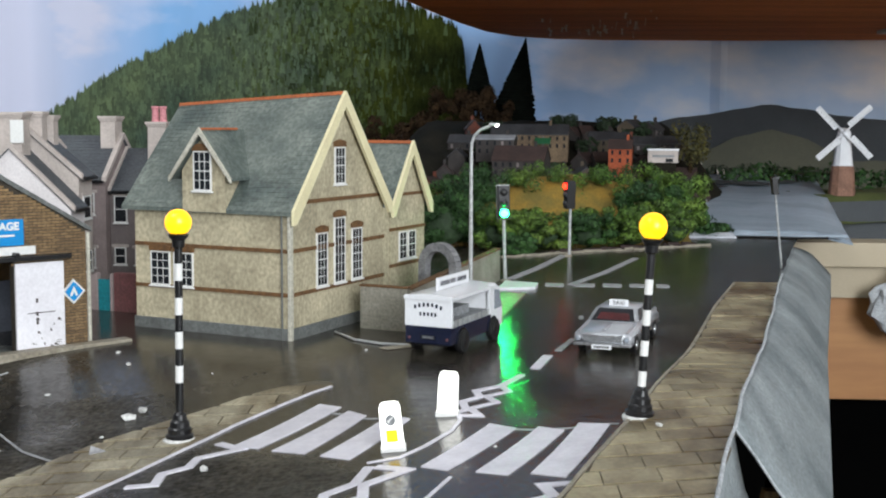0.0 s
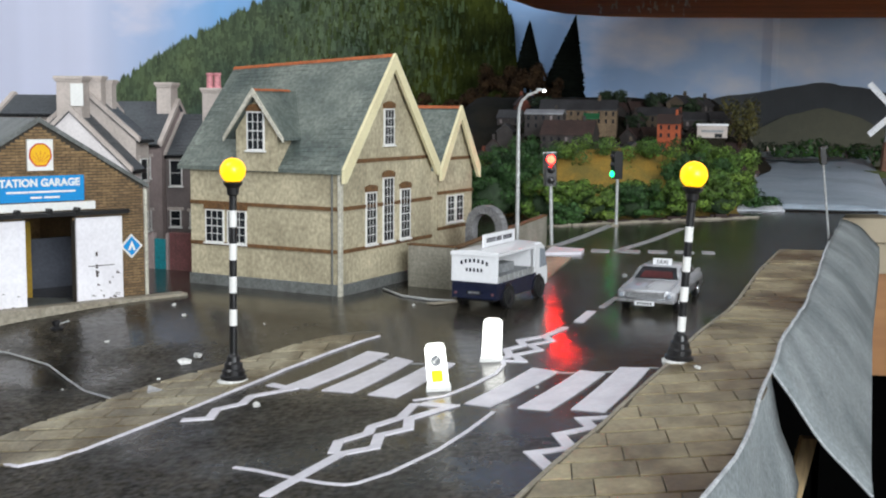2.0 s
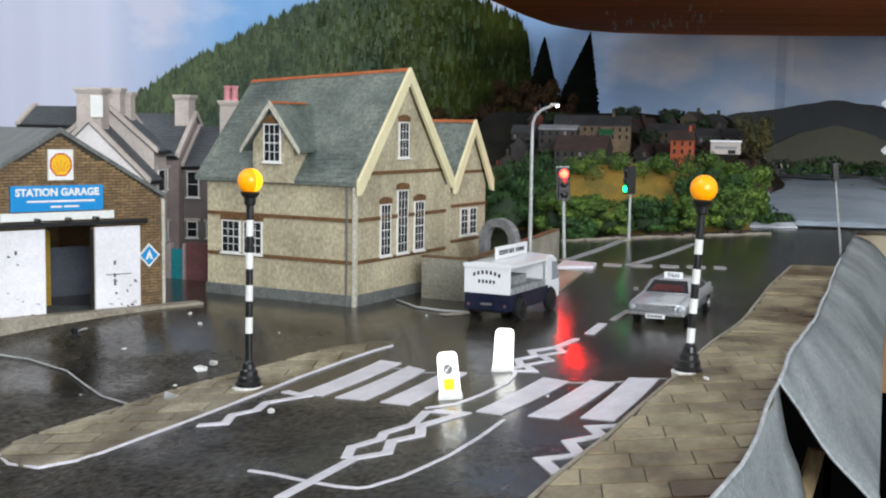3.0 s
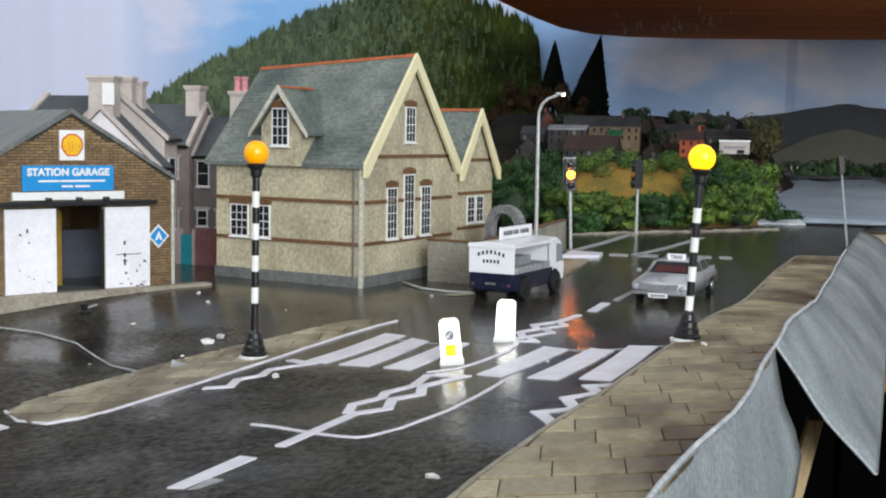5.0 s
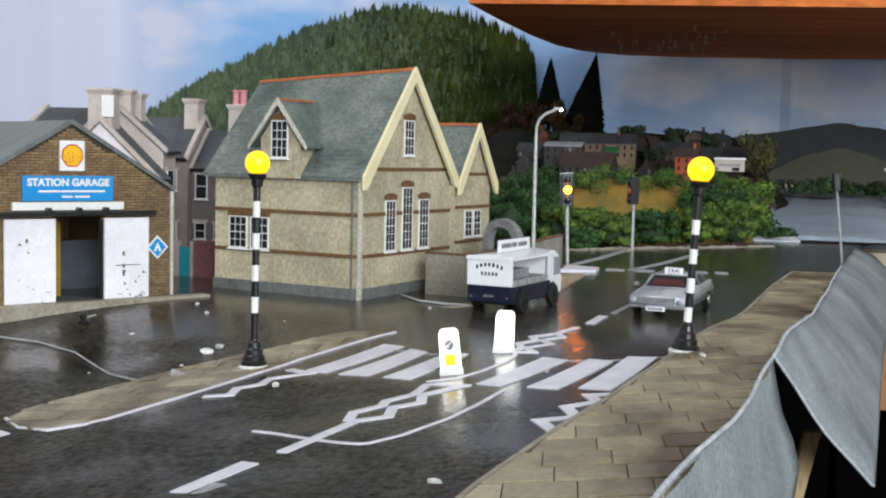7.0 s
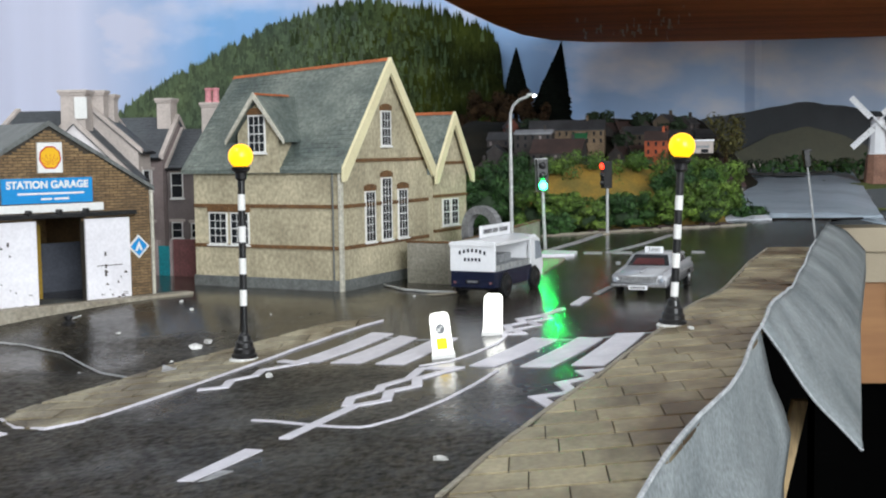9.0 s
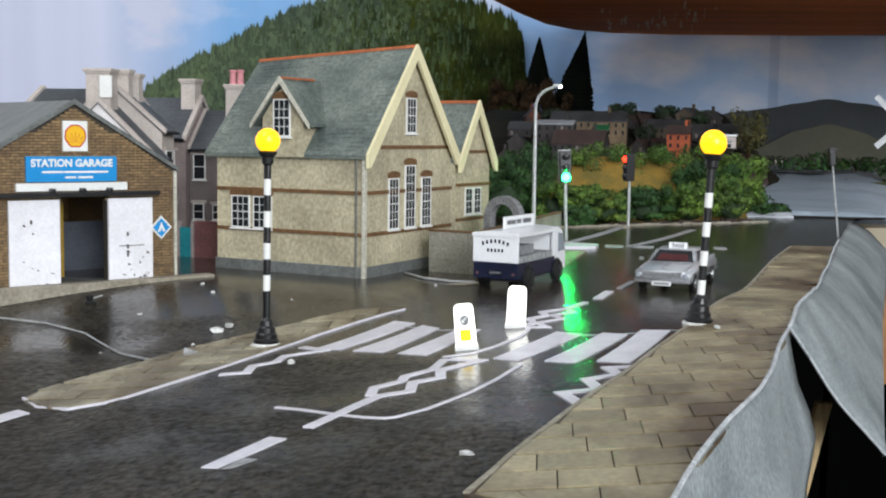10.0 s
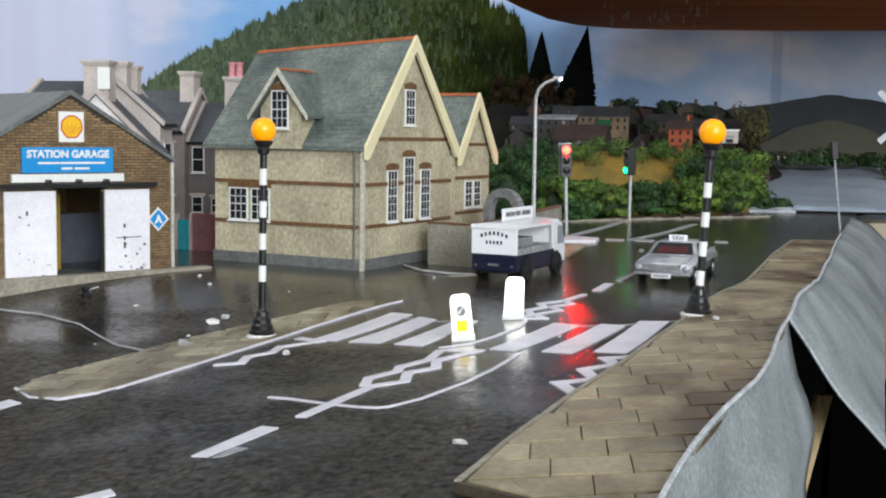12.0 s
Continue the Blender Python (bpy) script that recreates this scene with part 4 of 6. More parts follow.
def slate_slope(bm, p0, along, down, rows, cols, thick=0.05, seed=1):
    """A roof slope of lapped slates, from the ridge corner p0."""
    rnd = random.Random(seed)
    p0, along, down = Vector(p0), Vector(along), Vector(down)
    nrm = along.cross(down).normalized()
    if nrm.z < 0:
        nrm = -nrm
    verts, faces = [], []
    for r in range(rows):
        for c in range(-1 if r % 2 else 0, cols):
            a0, a1 = max(0, (c + (0.5 if r % 2 else 0)) / cols), min(1, (c + 1 + (0.5 if r % 2 else 0)) / cols)
            if a1 - a0 < 0.002:
                continue
            g = 0.006
            lift = thick * 0.55 + rnd.uniform(-0.004, 0.008)
            b0, b1 = r / rows, (r + 1) / rows
            q = [p0 + along * (a0 + g / cols) + down * b0 + nrm * 0.002, p0 + along * (a1 - g / cols) + down * b0 + nrm * 0.002,
                 p0 + along * (a1 - g / cols) + down * b1 + nrm * lift, p0 + along * (a0 + g / cols) + down * b1 + nrm * lift]
            e = [q[3] - nrm * lift, q[2] - nrm * lift]
            v = [bm.verts.new(k) for k in q + e]
            bm.faces.new((v[0], v[1], v[2], v[3]))
            bm.faces.new((v[3], v[2], v[5], v[4]))
    return bm


def gable_house(root, x0, x1, y0, w, eave, ridge, bands, plinth=True, over=0.25, seed=1, pipe=True, sag=0.0):
    """Walls and a pitched roof, the ridge along x; the visible gable stands at x1. sag: how far the ridge has sunk at its other end."""
    ym = y0 + w / 2

    def sunk(b):
        for v in b.verts:
            k = (1 - min(1.0, abs(v.co.y - ym) / (w / 2 + over))) * (x1 + 0.2 - v.co.x) / (x1 - x0 + 0.5)
            v.co.z -= sag * max(0.0, k)
        return b

    bm = bmesh.new()
    prism(bm, [(x1, y0, -0.3), (x1, y0 + w, -0.3), (x1, y0 + w, eave), (x1, ym, ridge - 0.05), (x1, y0, eave)], (x0 - x1, 0, 0))
    part("wall", sunk(bm), RENDER, root, "buff roughcast stone wall")
    for z in bands:
        bm = bmesh.new()
        half = (w / 2 + 0.03) if z < eave else (w / 2) * (ridge - z) / (ridge - eave) + 0.03
        box(bm, x1 - 0.05, x1 + 0.05, ym - half, ym + half, z - 0.07, z + 0.07)
        if z < eave:
            box(bm, x0, x1 - 0.05, y0 - 0.05, y0 + 0.05, z - 0.07, z + 0.07)
        part("band", bm, BAND, root, "brown brick string course")
    if plinth:
        bm = bmesh.new()
        box(bm, x0 - 0.06, x1 + 0.07, y0 - 0.07, y0 + 0.05, -0.3, 0.42, 0.02)
        box(bm, x1 - 0.05, x1 + 0.07, y0 + 0.05, y0 + w + 0.05, -0.3, 0.42, 0.02)
        part("plinth", bm, PLINTH, root, "grey stone plinth")
    roof = part("roof", bmesh.new(), SLATE, root, "grey-green slate roof")
    slope = (ridge - eave) / (w / 2)
    for s in (-1, 1):
        bm = bmesh.new()
        y_e = ym + s * (w / 2 + over)
        z_e = eave - over * slope
        top, low = (ridge + 0.10), z_e + 0.10
        prism(bm, [(x1 + 0.2, ym, top), (x1 + 0.2, y_e, low), (x1 + 0.2, y_e, low - 0.13), (x1 + 0.2, ym, top - 0.18)], (x0 - x1 - 0.7, 0, 0))
        part("deck", sunk(bm), SLATE, roof)
        bm = bmesh.new()
        slate_slope(bm, (x0 - 0.5, ym, top + 0.01), (x1 - x0 + 0.7, 0, 0), (0, y_e - ym, low - top), 26, 30, 0.022, seed + s)
        ob = part("slate_cover", sunk(bm), SLATE, roof)
        ob["kind"] = "stuff"
    n = 14
    for k in range(n):
        a = x0 - 0.5 + (x1 - x0 + 0.7) * k / n
        b = x0 - 0.5 + (x1 - x0 + 0.7) * (k + 1) / n - 0.015
        tile = prism(bmesh.new(), [(a, ym - 0.10, ridge + 0.05), (a, ym, ridge + 0.18), (a, ym + 0.10, ridge + 0.05)], (b - a, 0, 0))
        part("ridge_tile", sunk(tile), RIDGE, roof, "orange terracotta ridge tile")
    for s in (-1, 1):
        bm = bmesh.new()
        y_e = ym + s * (w / 2 + over + 0.02)
        z_e = eave - over * slope
        hgt = 0.40
        prism(bm, [(x1 + 0.2, ym, ridge + 0.19), (x1 + 0.2, y_e, z_e + 0.16), (x1 + 0.2, y_e, z_e - 0.36), (x1 + 0.2, y_e - s * 0.2, z_e - 0.32), (x1 + 0.2, ym, ridge - hgt)], (0.13, 0, 0))
        part("bargeboard", bm, CREAM, root, "cream painted bargeboard")
    if pipe:
        bm = bmesh.new()
        box(bm, x1 - 0.05, x1 + 0.09, y0 - 0.09, y0 + 0.10, 0.0, eave - 0.1, 0.02)
        part("corner_strip", bm, PIPE, root, "pale corner strip")
        part("downpipe", cone(bmesh.new(), (x1 - 0.3, y0 - 0.06, 0), (x1 - 0.3, y0 - 0.06, eave), 0.035, 0.035, 8), PLINTH, root)


def build_school():
    th = thing("school_house", "buff stone school with slate roof, dormer and cream bargeboards", "house", place(-2.3, 40.85, 0, -23.4))
    gable_house(th, -6.95, 0, 0, 6.95, 4.72, 8.82, (1.64, 3.22, 4.95), seed=3, sag=0.42, over=0.17)
    side = Matrix.Rotation(radians(90), 4, "Z")
    for y, z, w, h, r in ((2.14, 1.74, 0.76, 2.0, 6), (3.42, 1.74, 0.8, 2.5, 7), (4.74, 1.74, 0.78, 2.0, 6), (3.46, 5.5, 0.76, 1.4, 4)):
        window(th, place(0.03, y, z) @ side, w, h, 3, r)
    for x in (-5.75, -4.68):
        window(th, place(x, -0.03, 1.68), 0.9, 1.28, 3, 4)
    # the dormer rises out of the long wall
    bm = bmesh.new()
    prism(bm, [(-4.54, -0.2, 4.52), (-2.62, -0.2, 4.52), (-2.62, -0.2, 6.05), (-3.58, -0.2, 7.3), (-4.54, -0.2, 6.05)], (0, 2.6, 0))
    dorm = part("dormer", bm, RENDER, th, "gabled dormer of buff stone")
    window(th, place(-3.6, -0.23, 5.3), 0.8, 1.45, 3, 4)
    for s in (-1, 1):
        bm = bmesh.new()
        prism(bm, [(-3.58, -0.4, 7.55), (-3.58 + s * 1.34, -0.4, 5.78), (-3.58 + s * 1.34, -0.4, 5.68), (-3.58, -0.4, 7.38)], (0, 3.0, 0))
        part("dormer_roof", bm, SLATE, dorm)
        bm = bmesh.new()
        prism(bm, [(-3.58, -0.48, 7.62), (-3.58 + s * 1.38, -0.48, 5.80), (-3.58 + s * 1.38, -0.48, 5.62), (-3.58, -0.48, 7.36)], (0, 0.09, 0))
        part("dormer_board", bm, PIPE, dorm, "pale dormer bargeboard")
    bm = bmesh.new()
    prism(bm, [(-3.65, -0.38, 7.52), (-3.58, -0.38, 7.60), (-3.51, -0.38, 7.52)], (0, 2.3, 0))
    part("dormer_ridge", bm, RIDGE, dorm)
    th = thing("school_annex", "smaller gabled stone wing with slate roof", "house", place(-2.3, 40.85, 0, -23.4))
    gable_house(th, -6.5, -1.1, 9.6, 3.3, 4.5, 6.88, (1.64, 3.22, 4.72), seed=7, pipe=False)
    part("link_wall", box(bmesh.new(), -6.5, -1.13, 6.9, 9.62, -0.3, 4.2), RENDER, th, "buff roughcast link wall")
    for y in (10.74, 11.6):
        window(th, place(-1.07, y, 1.85) @ side, 0.7, 1.22, 2, 4, arch=False)
    # yard wall and arch
    for a, b, hgt, lab in (((-0.1, 43.75), (1.75, 43.05), 1.62, "low grey stone yard wall beside the school"), ((1.9, 43.3), (5.35, 58.6), 1.55, "long low stone wall along the road")):
        d = Vector((b[0] - a[0], b[1] - a[1], 0))
        t2 = thing("yard_wall", lab, "wall", place(a[0], a[1], 0, math.degrees(math.atan2(d.y, d.x))))
        part("wall", box(bmesh.new(), 0, d.length, 0, 0.28, -0.05, hgt, 0.02), STONEWALL, t2)
        part("coping", box(bmesh.new(), -0.04, d.length + 0.04, -0.03, 0.31, hgt, hgt + 0.07, 0.02), BAND, t2, "brown brick coping")
    t2 = thing("stone_arch", "grey stone ring arch over the yard gate", "arch", place(2.72, 48.6, 0.12, -34))
    n = 13
    for k in range(n):
        a0, a1 = math.pi * k / n + 0.012, math.pi * (k + 1) / n - 0.012
        part("voussoir", prism(bmesh.new(), [(r * math.cos(a), -0.2, 1.75 + r * math.sin(a)) for r, a in ((0.62, a0), (0.98, a0), (0.98, a1), (0.62, a1))], (0, 0.4, 0)), ARCHSTONE, t2)
    for s in (-1, 1):
        bm = bmesh.new()
        for k in range(4):
            box(bm, s * 0.8 - 0.18, s * 0.8 + 0.18, -0.2, 0.2, 0.44 * k, 0.44 * k + 0.425)
        part("pier", bm, ARCHSTONE, t2)


# ---- garage ----
def build_garage():
    ang = math.degrees(math.atan2(-0.714, -0.70))
    # local x runs along the front, -y is back into the building, +y outward
    th = thing("garage", "brown brick station garage with open white doors", "garage", place(-9.34, 39.9, 0, ang))
    W, E, P, D = 7.66, 4.15, 6.42, -9.0
    lo, hi, top = 2.62, 4.42, 3.08
    bm = bmesh.new()
    f, t = 0.0, -0.3
    prism(bm, [(0, f, -0.5), (0, f, E), (lo, f, E + (P - E) * lo / 3.83), (lo, f, -0.5)], (0, t, 0))
    prism(bm, [(hi, f, -0.5), (hi, f, E + (P - E) * (W - hi) / 3.83), (W, f, E), (W, f, -0.5)], (0, t, 0))
    prism(bm, [(lo, f, top), (lo, f, E + (P - E) * lo / 3.83), (3.83, f, P), (hi, f, E + (P - E) * (W - hi) / 3.83), (hi, f, top)], (0, t, 0))
    front = part("front_wall", bm, MORTAR, th, "weathered brown brick front")
    bm = bmesh.new()
    box(bm, 0, 0.3, D, t, -0.5, E)
    box(bm, W - 0.3, W, D, t, -0.5, E)
    box(bm, 0.3, W - 0.3, D, D + 0.3, -0.5, E)
    part("side_wall", bm, BRICK, th)
    part("shop_floor", box(bmesh.new(), 0.3, W - 0.3, D + 0.3, -0.02, -0.4, -0.02), PLINTH, th)
    bm = bmesh.new()
    box(bm, 3.3, 3.58, -2.3, -2.2, 0, 2.75)
    part("yellow_door", bm, OCHREPAINT, th, "yellow panel inside the garage")
    # Kept low and paler than the dark interior, to stand for its lit lower part.
    part("rear_panel", box(bmesh.new(), 0.6, 3.7, -4.4, -4.2, 0, 1.9), SLATEGREY, th, "low grey panel standing for light inside the garage")
    for s in (0, 1):
        bm = bmesh.new()
        a = (-0.15, E - 0.12) if s == 0 else (W + 0.15, E - 0.12)
        prism(bm, [(3.83, 0.12, P + 0.06), (a[0], 0.12, a[1] + 0.06), (a[0], 0.12, a[1] - 0.04), (3.83, 0.12, P - 0.06)], (0, D - 0.2, 0))
        part("roof", bm, ROOFGREY, th, "grey corrugated roof slope")
        bm = bmesh.new()
        prism(bm, [(3.83, 0.16, P + 0.10), (a[0], 0.16, a[1] + 0.09), (a[0], 0.16, a[1] - 0.06), (3.83, 0.16, P - 0.08)], (0, -0.1, 0))
        part("verge", bm, PLINTH, th, "dark verge edge")
    for x0, x1, z0 in ((0.9, 2.62, -0.02), (4.42, 6.22, -0.25)):
        bm = bmesh.new()
        box(bm, x0, x1, 0.03, 0.14, z0, 3.02, 0.01)
        door = part("door", bm, DOORWHITE, th, "peeling white timber door")
        bm = bmesh.new()
        rnd = random.Random(int(x0 * 10))
        for k in range(14):
            x = rnd.uniform(x0 + 0.1, x1 - 0.3)
            z = z0 + rnd.random() ** 2 * 0.9 + 0.05 if k < 11 else rnd.uniform(0.8, 2.7)
            w, h = rnd.uniform(0.04, 0.26), rnd.uniform(0.03, 0.12)
            prism(bm, [(x, 0.144, z), (x + w, 0.144, z + 0.02), (x + w * 0.8, 0.144, z + h), (x + w * 0.3, 0.144, z + h * 0.7)], (0, 0.004, 0))
        part("peeled_patch", bm, PEEL, door)
        bm = bmesh.new()
        for z in (0.9, 1.2, 1.65) if x0 < 2 else (2.2,):
            box(bm, (x0 + x1) / 2 + 0.1, (x0 + x1) / 2 + 0.17, 0.14, 0.17, z, z + 0.14)
        box(bm, x0 + 0.35, x1 - 0.4, 0.14, 0.155, 1.28, 1.31) if x0 < 2 else None
        part("bolt", bm, PEEL, door)
    part("canopy_beam", box(bmesh.new(), 0.72, W - 0.6, 0.02, 0.42, 3.12, 3.28, 0.02), BLACK, th, "dark timber canopy beam")
    for x in (2.6, 3.6, 4.7):
        part("bracket", box(bmesh.new(), x, x + 0.12, 0.02, 0.5, 3.2, 3.42), BLACK, th)
    part("door_track", box(bmesh.new(), 1.9, 5.95, 0.02, 0.18, 3.32, 3.6, 0.02), WHITE, th, "white door track cover")
    sign = part("sign", box(bmesh.new(), 2.28, 5.58, 0.02, 0.12, 3.64, 4.52, 0.01), BLUE, th, "blue name board with white letters")
    turn = Matrix.Rotation(radians(180), 4, "Z") @ Matrix.Rotation(radians(90), 4, "X")
    letters("lettering", "STATION GARAGE", 0.355, WHITE, sign, place(3.93, 0.125, 4.28) @ turn, bold=0.014)
    bm = bmesh.new()
    for x, w, z in ((4.65, 0.75, 3.98), (4.0, 0.5, 3.98), (3.3, 0.9, 3.98), (2.75, 0.3, 3.98), (4.0, 0.4, 3.79), (3.45, 0.55, 3.79)):
        box(bm, x - w / 2, x + w / 2, 0.12, 0.128, z - 0.035, z + 0.035)
    part("small_print", bm, WHITE, sign)
    plate = part("badge_plate", box(bmesh.new(), 3.36, 4.26, 0.02, 0.12, 4.7, 5.76, 0.01), WHITE, th, "white plate with round yellow emblem")
    for grow, d, mt in ((1.0, 0.13, RED), (0.88, 0.136, YELLOW)):
        bm = bmesh.new()
        pts = []
        for k in range(57):
            a = math.radians(-52 + 284 * k / 56)
            r = 0.385 + 0.018 * abs(math.cos(k * math.pi / 8))
            pts.append((3.81 + grow * r * math.cos(a), 0.12, 5.24 + grow * r * math.sin(a)))
        pts += [(3.81 - 0.17 * grow, 0.12, 5.24 - 0.40 * grow), (3.81 + 0.17 * grow, 0.12, 5.24 - 0.40 * grow)]
        prism(bm, pts, (0, d - 0.12, 0))
        part("emblem", bm, mt, plate)
    bm = bmesh.new()
    for k in range(7):
        a = math.radians(18 + 24 * k)
        c, n = Vector((math.cos(a), 0, math.sin(a))), Vector((-math.sin(a), 0, math.cos(a)))
        o = Vector((3.81, 0.137, 4.96))
        prism(bm, [o + c * 0.06 - n * 0.004, o + c * 0.40 - n * 0.010, o + c * 0.40 + n * 0.010, o + c * 0.06 + n * 0.004], (0, 0.003, 0))
    part("emblem_rib", bm, RED, plate)
    dia = part("diamond_sign", prism(bmesh.new(), [(0.52, 0.03, 2.34), (0.95, 0.03, 1.9), (0.52, 0.03, 1.46), (0.09, 0.03, 1.9)], (0, 0.05, 0)), WHITE, th, "blue and white diamond sign")
    part("diamond_face", prism(bmesh.new(), [(0.52, 0.08, 2.25), (0.86, 0.08, 1.9), (0.52, 0.08, 1.55), (0.18, 0.08, 1.9)], (0, 0.01, 0)), BLUE, dia)
    part("mark", prism(bmesh.new(), [(0.52, 0.09, 2.1), (0.68, 0.09, 1.75), (0.58, 0.09, 1.75), (0.52, 0.09, 1.9), (0.46, 0.09, 1.75), (0.36, 0.09, 1.75)], (0, 0.01, 0)), WHITE, dia)
    part("forecourt", box(bmesh.new(), -1.35, W + 1.5, 0.16, 0.72, -0.5, 0.1, 0.03), KERB, th, "pale concrete forecourt edge")
    part("downpipe", cone(bmesh.new(), (-0.06, 0.06, -0.3), (-0.06, 0.06, E - 0.2), 0.07, 0.07, 8), PIPE, th)
    # courses of bricks over the front, the lowest as parts
    rnd = random.Random(5)
    bh, bw = 0.105, 0.32
    rest = bmesh.new()
    made = 0
    k = 0
    z = -0.1
    while z < P - 0.15:
        z1 = z + bh
        x = -bw * (0.5 if k % 2 else 0)
        while x < W:
            a, b = max(0.01, x), min(W - 0.01, x + bw - 0.022)
            x += bw
            if b - a < 0.06:
                continue
            c = (a + b) / 2
            if z1 > E + (P - E) * min(c - 0.1, W - c - 0.1) / 3.83 - 0.05 or (lo - 0.02 < c < hi + 0.02 and z < top):
                continue
            if 0.95 < c < 2.6 and z1 < 2.98 or 4.45 < c < 6.18 and z1 < 2.98 or 2.3 < c < 5.55 and 3.66 < z and z1 < 4.5:
                continue
            d = 0.018 + rnd.uniform(0, 0.014)
            if made < 290 and c < 2.4:
                part("brick", box(bmesh.new(), a, b, -0.01, d, z, z1 - 0.024), BRICK, front)
                made += 1
            else:
                box(rest, a, b, -0.01, d, z, z1 - 0.024)
        z, k = z1, k + 1
    ob = part("brick_face", rest, BRICK, front)
    ob["kind"] = "stuff"


# ---- terrace behind ----
def terrace_house(x, y, rz, w, d, eave, ridge, wall, label, windows=(), chimney=None, pots=(), ends=(0, 1)):
    th = thing("terrace_house", label, "house", place(x, y, 0, rz), group="terrace houses")
    bm = bmesh.new()
    prism(bm, [(0, 0, -0.3), (0, 0, eave), (0, d / 2, ridge), (0, d, eave), (0, d, -0.3)], (w, 0, 0))
    part("wall", bm, wall, th)
    for s in (0, 1):
        bm = bmesh.new()
        ye = -0.15 if s == 0 else d + 0.15
        prism(bm, [(-0.1, d / 2, ridge + 0.1), (-0.1, ye, eave), (-0.1, ye, eave - 0.12), (-0.1, d / 2, ridge - 0.05)], (w + 0.2, 0, 0))
        roof = part("roof", bm, SLATEDARK, th, "dark slate roof slope")
        bm = bmesh.new()
        slate_slope(bm, (-0.1, d / 2, ridge + 0.105), (w + 0.2, 0, 0), (0, ye - d / 2, eave - ridge - 0.1), 14, max(8, int(w * 4)), 0.02, int(10 * w) + s)
        part("slate_cover", bm, SLATEDARK, roof)["kind"] = "stuff"
    for xx in [(-0.12, w - 0.1)[k] for k in ends]:
        bm = bmesh.new()
        prism(bm, [(xx, -0.2, eave - 0.1), (xx, -0.2, eave + 0.12), (xx, d / 2, ridge + 0.25), (xx, d + 0.2, eave + 0.12), (xx, d + 0.2, eave - 0.1), (xx, d / 2, ridge)], (0.22, 0, 0))
        part("parapet", bm, PALE, th, "pale sloping parapet")
    part("gutter", box(bmesh.new(), 0, w, -0.28, -0.14, eave - 0.15, eave - 0.02), BLACK, th)
    for wx, wz, ww, wh in windows:
        window(th, place(wx, -0.03, wz), ww, wh, 1, 2, arch=False)
        part("lintel", box(bmesh.new(), wx - ww / 2 - 0.12, wx + ww / 2 + 0.12, -0.07, 0.02, wz + wh, wz + wh + 0.14, 0.02), PALE, th)
    if chimney:
        stack(th, *chimney, pots)
    return th


def stack(th, cx, cy, cw, cd, cz, pots=()):
    """A rendered chimney stack that flares a little to its oversailing cap."""
    bm = bmesh.new()
    lo, hi = 4.0, cz
    low = [bm.verts.new((cx + i * cw, cy + j * cd, lo)) for i, j in ((0, 0), (1, 0), (1, 1), (0, 1))]
    top = [bm.verts.new((cx + cw / 2 + (i - 0.5) * cw * 0.94, cy + cd / 2 + (j - 0.5) * cd * 0.94, hi)) for i, j in ((0, 0), (1, 0), (1, 1), (0, 1))]
    bm.faces.new(low[::-1])
    bm.faces.new(top)
    for k in range(4):
        bm.faces.new((low[k], low[(k + 1) % 4], top[(k + 1) % 4], top[k]))
    st = part("chimney", bm, PALE, th, "pale rendered chimney stack")
    cap = bmesh.new()
    box(cap, cx - 0.03, cx + cw + 0.03, cy - 0.03, cy + cd + 0.03, cz - 0.16, cz - 0.06, 0.02)
    box(cap, cx - 0.08, cx + cw + 0.08, cy - 0.08, cy + cd + 0.08, cz - 0.06, cz + 0.07, 0.02)
    part("chimney_cap", cap, PALE, st)
    for k, mt in pots:
        part("chimney_pot", lathe(bmesh.new(), ((0.19, 0), (0.17, 0.1), (0.15, 0.6), (0.19, 0.64), (0.19, 0.72), (0.13, 0.74)), 12), mt, st, "", place(cx + cw * k, cy + cd / 2, cz + 0.06))


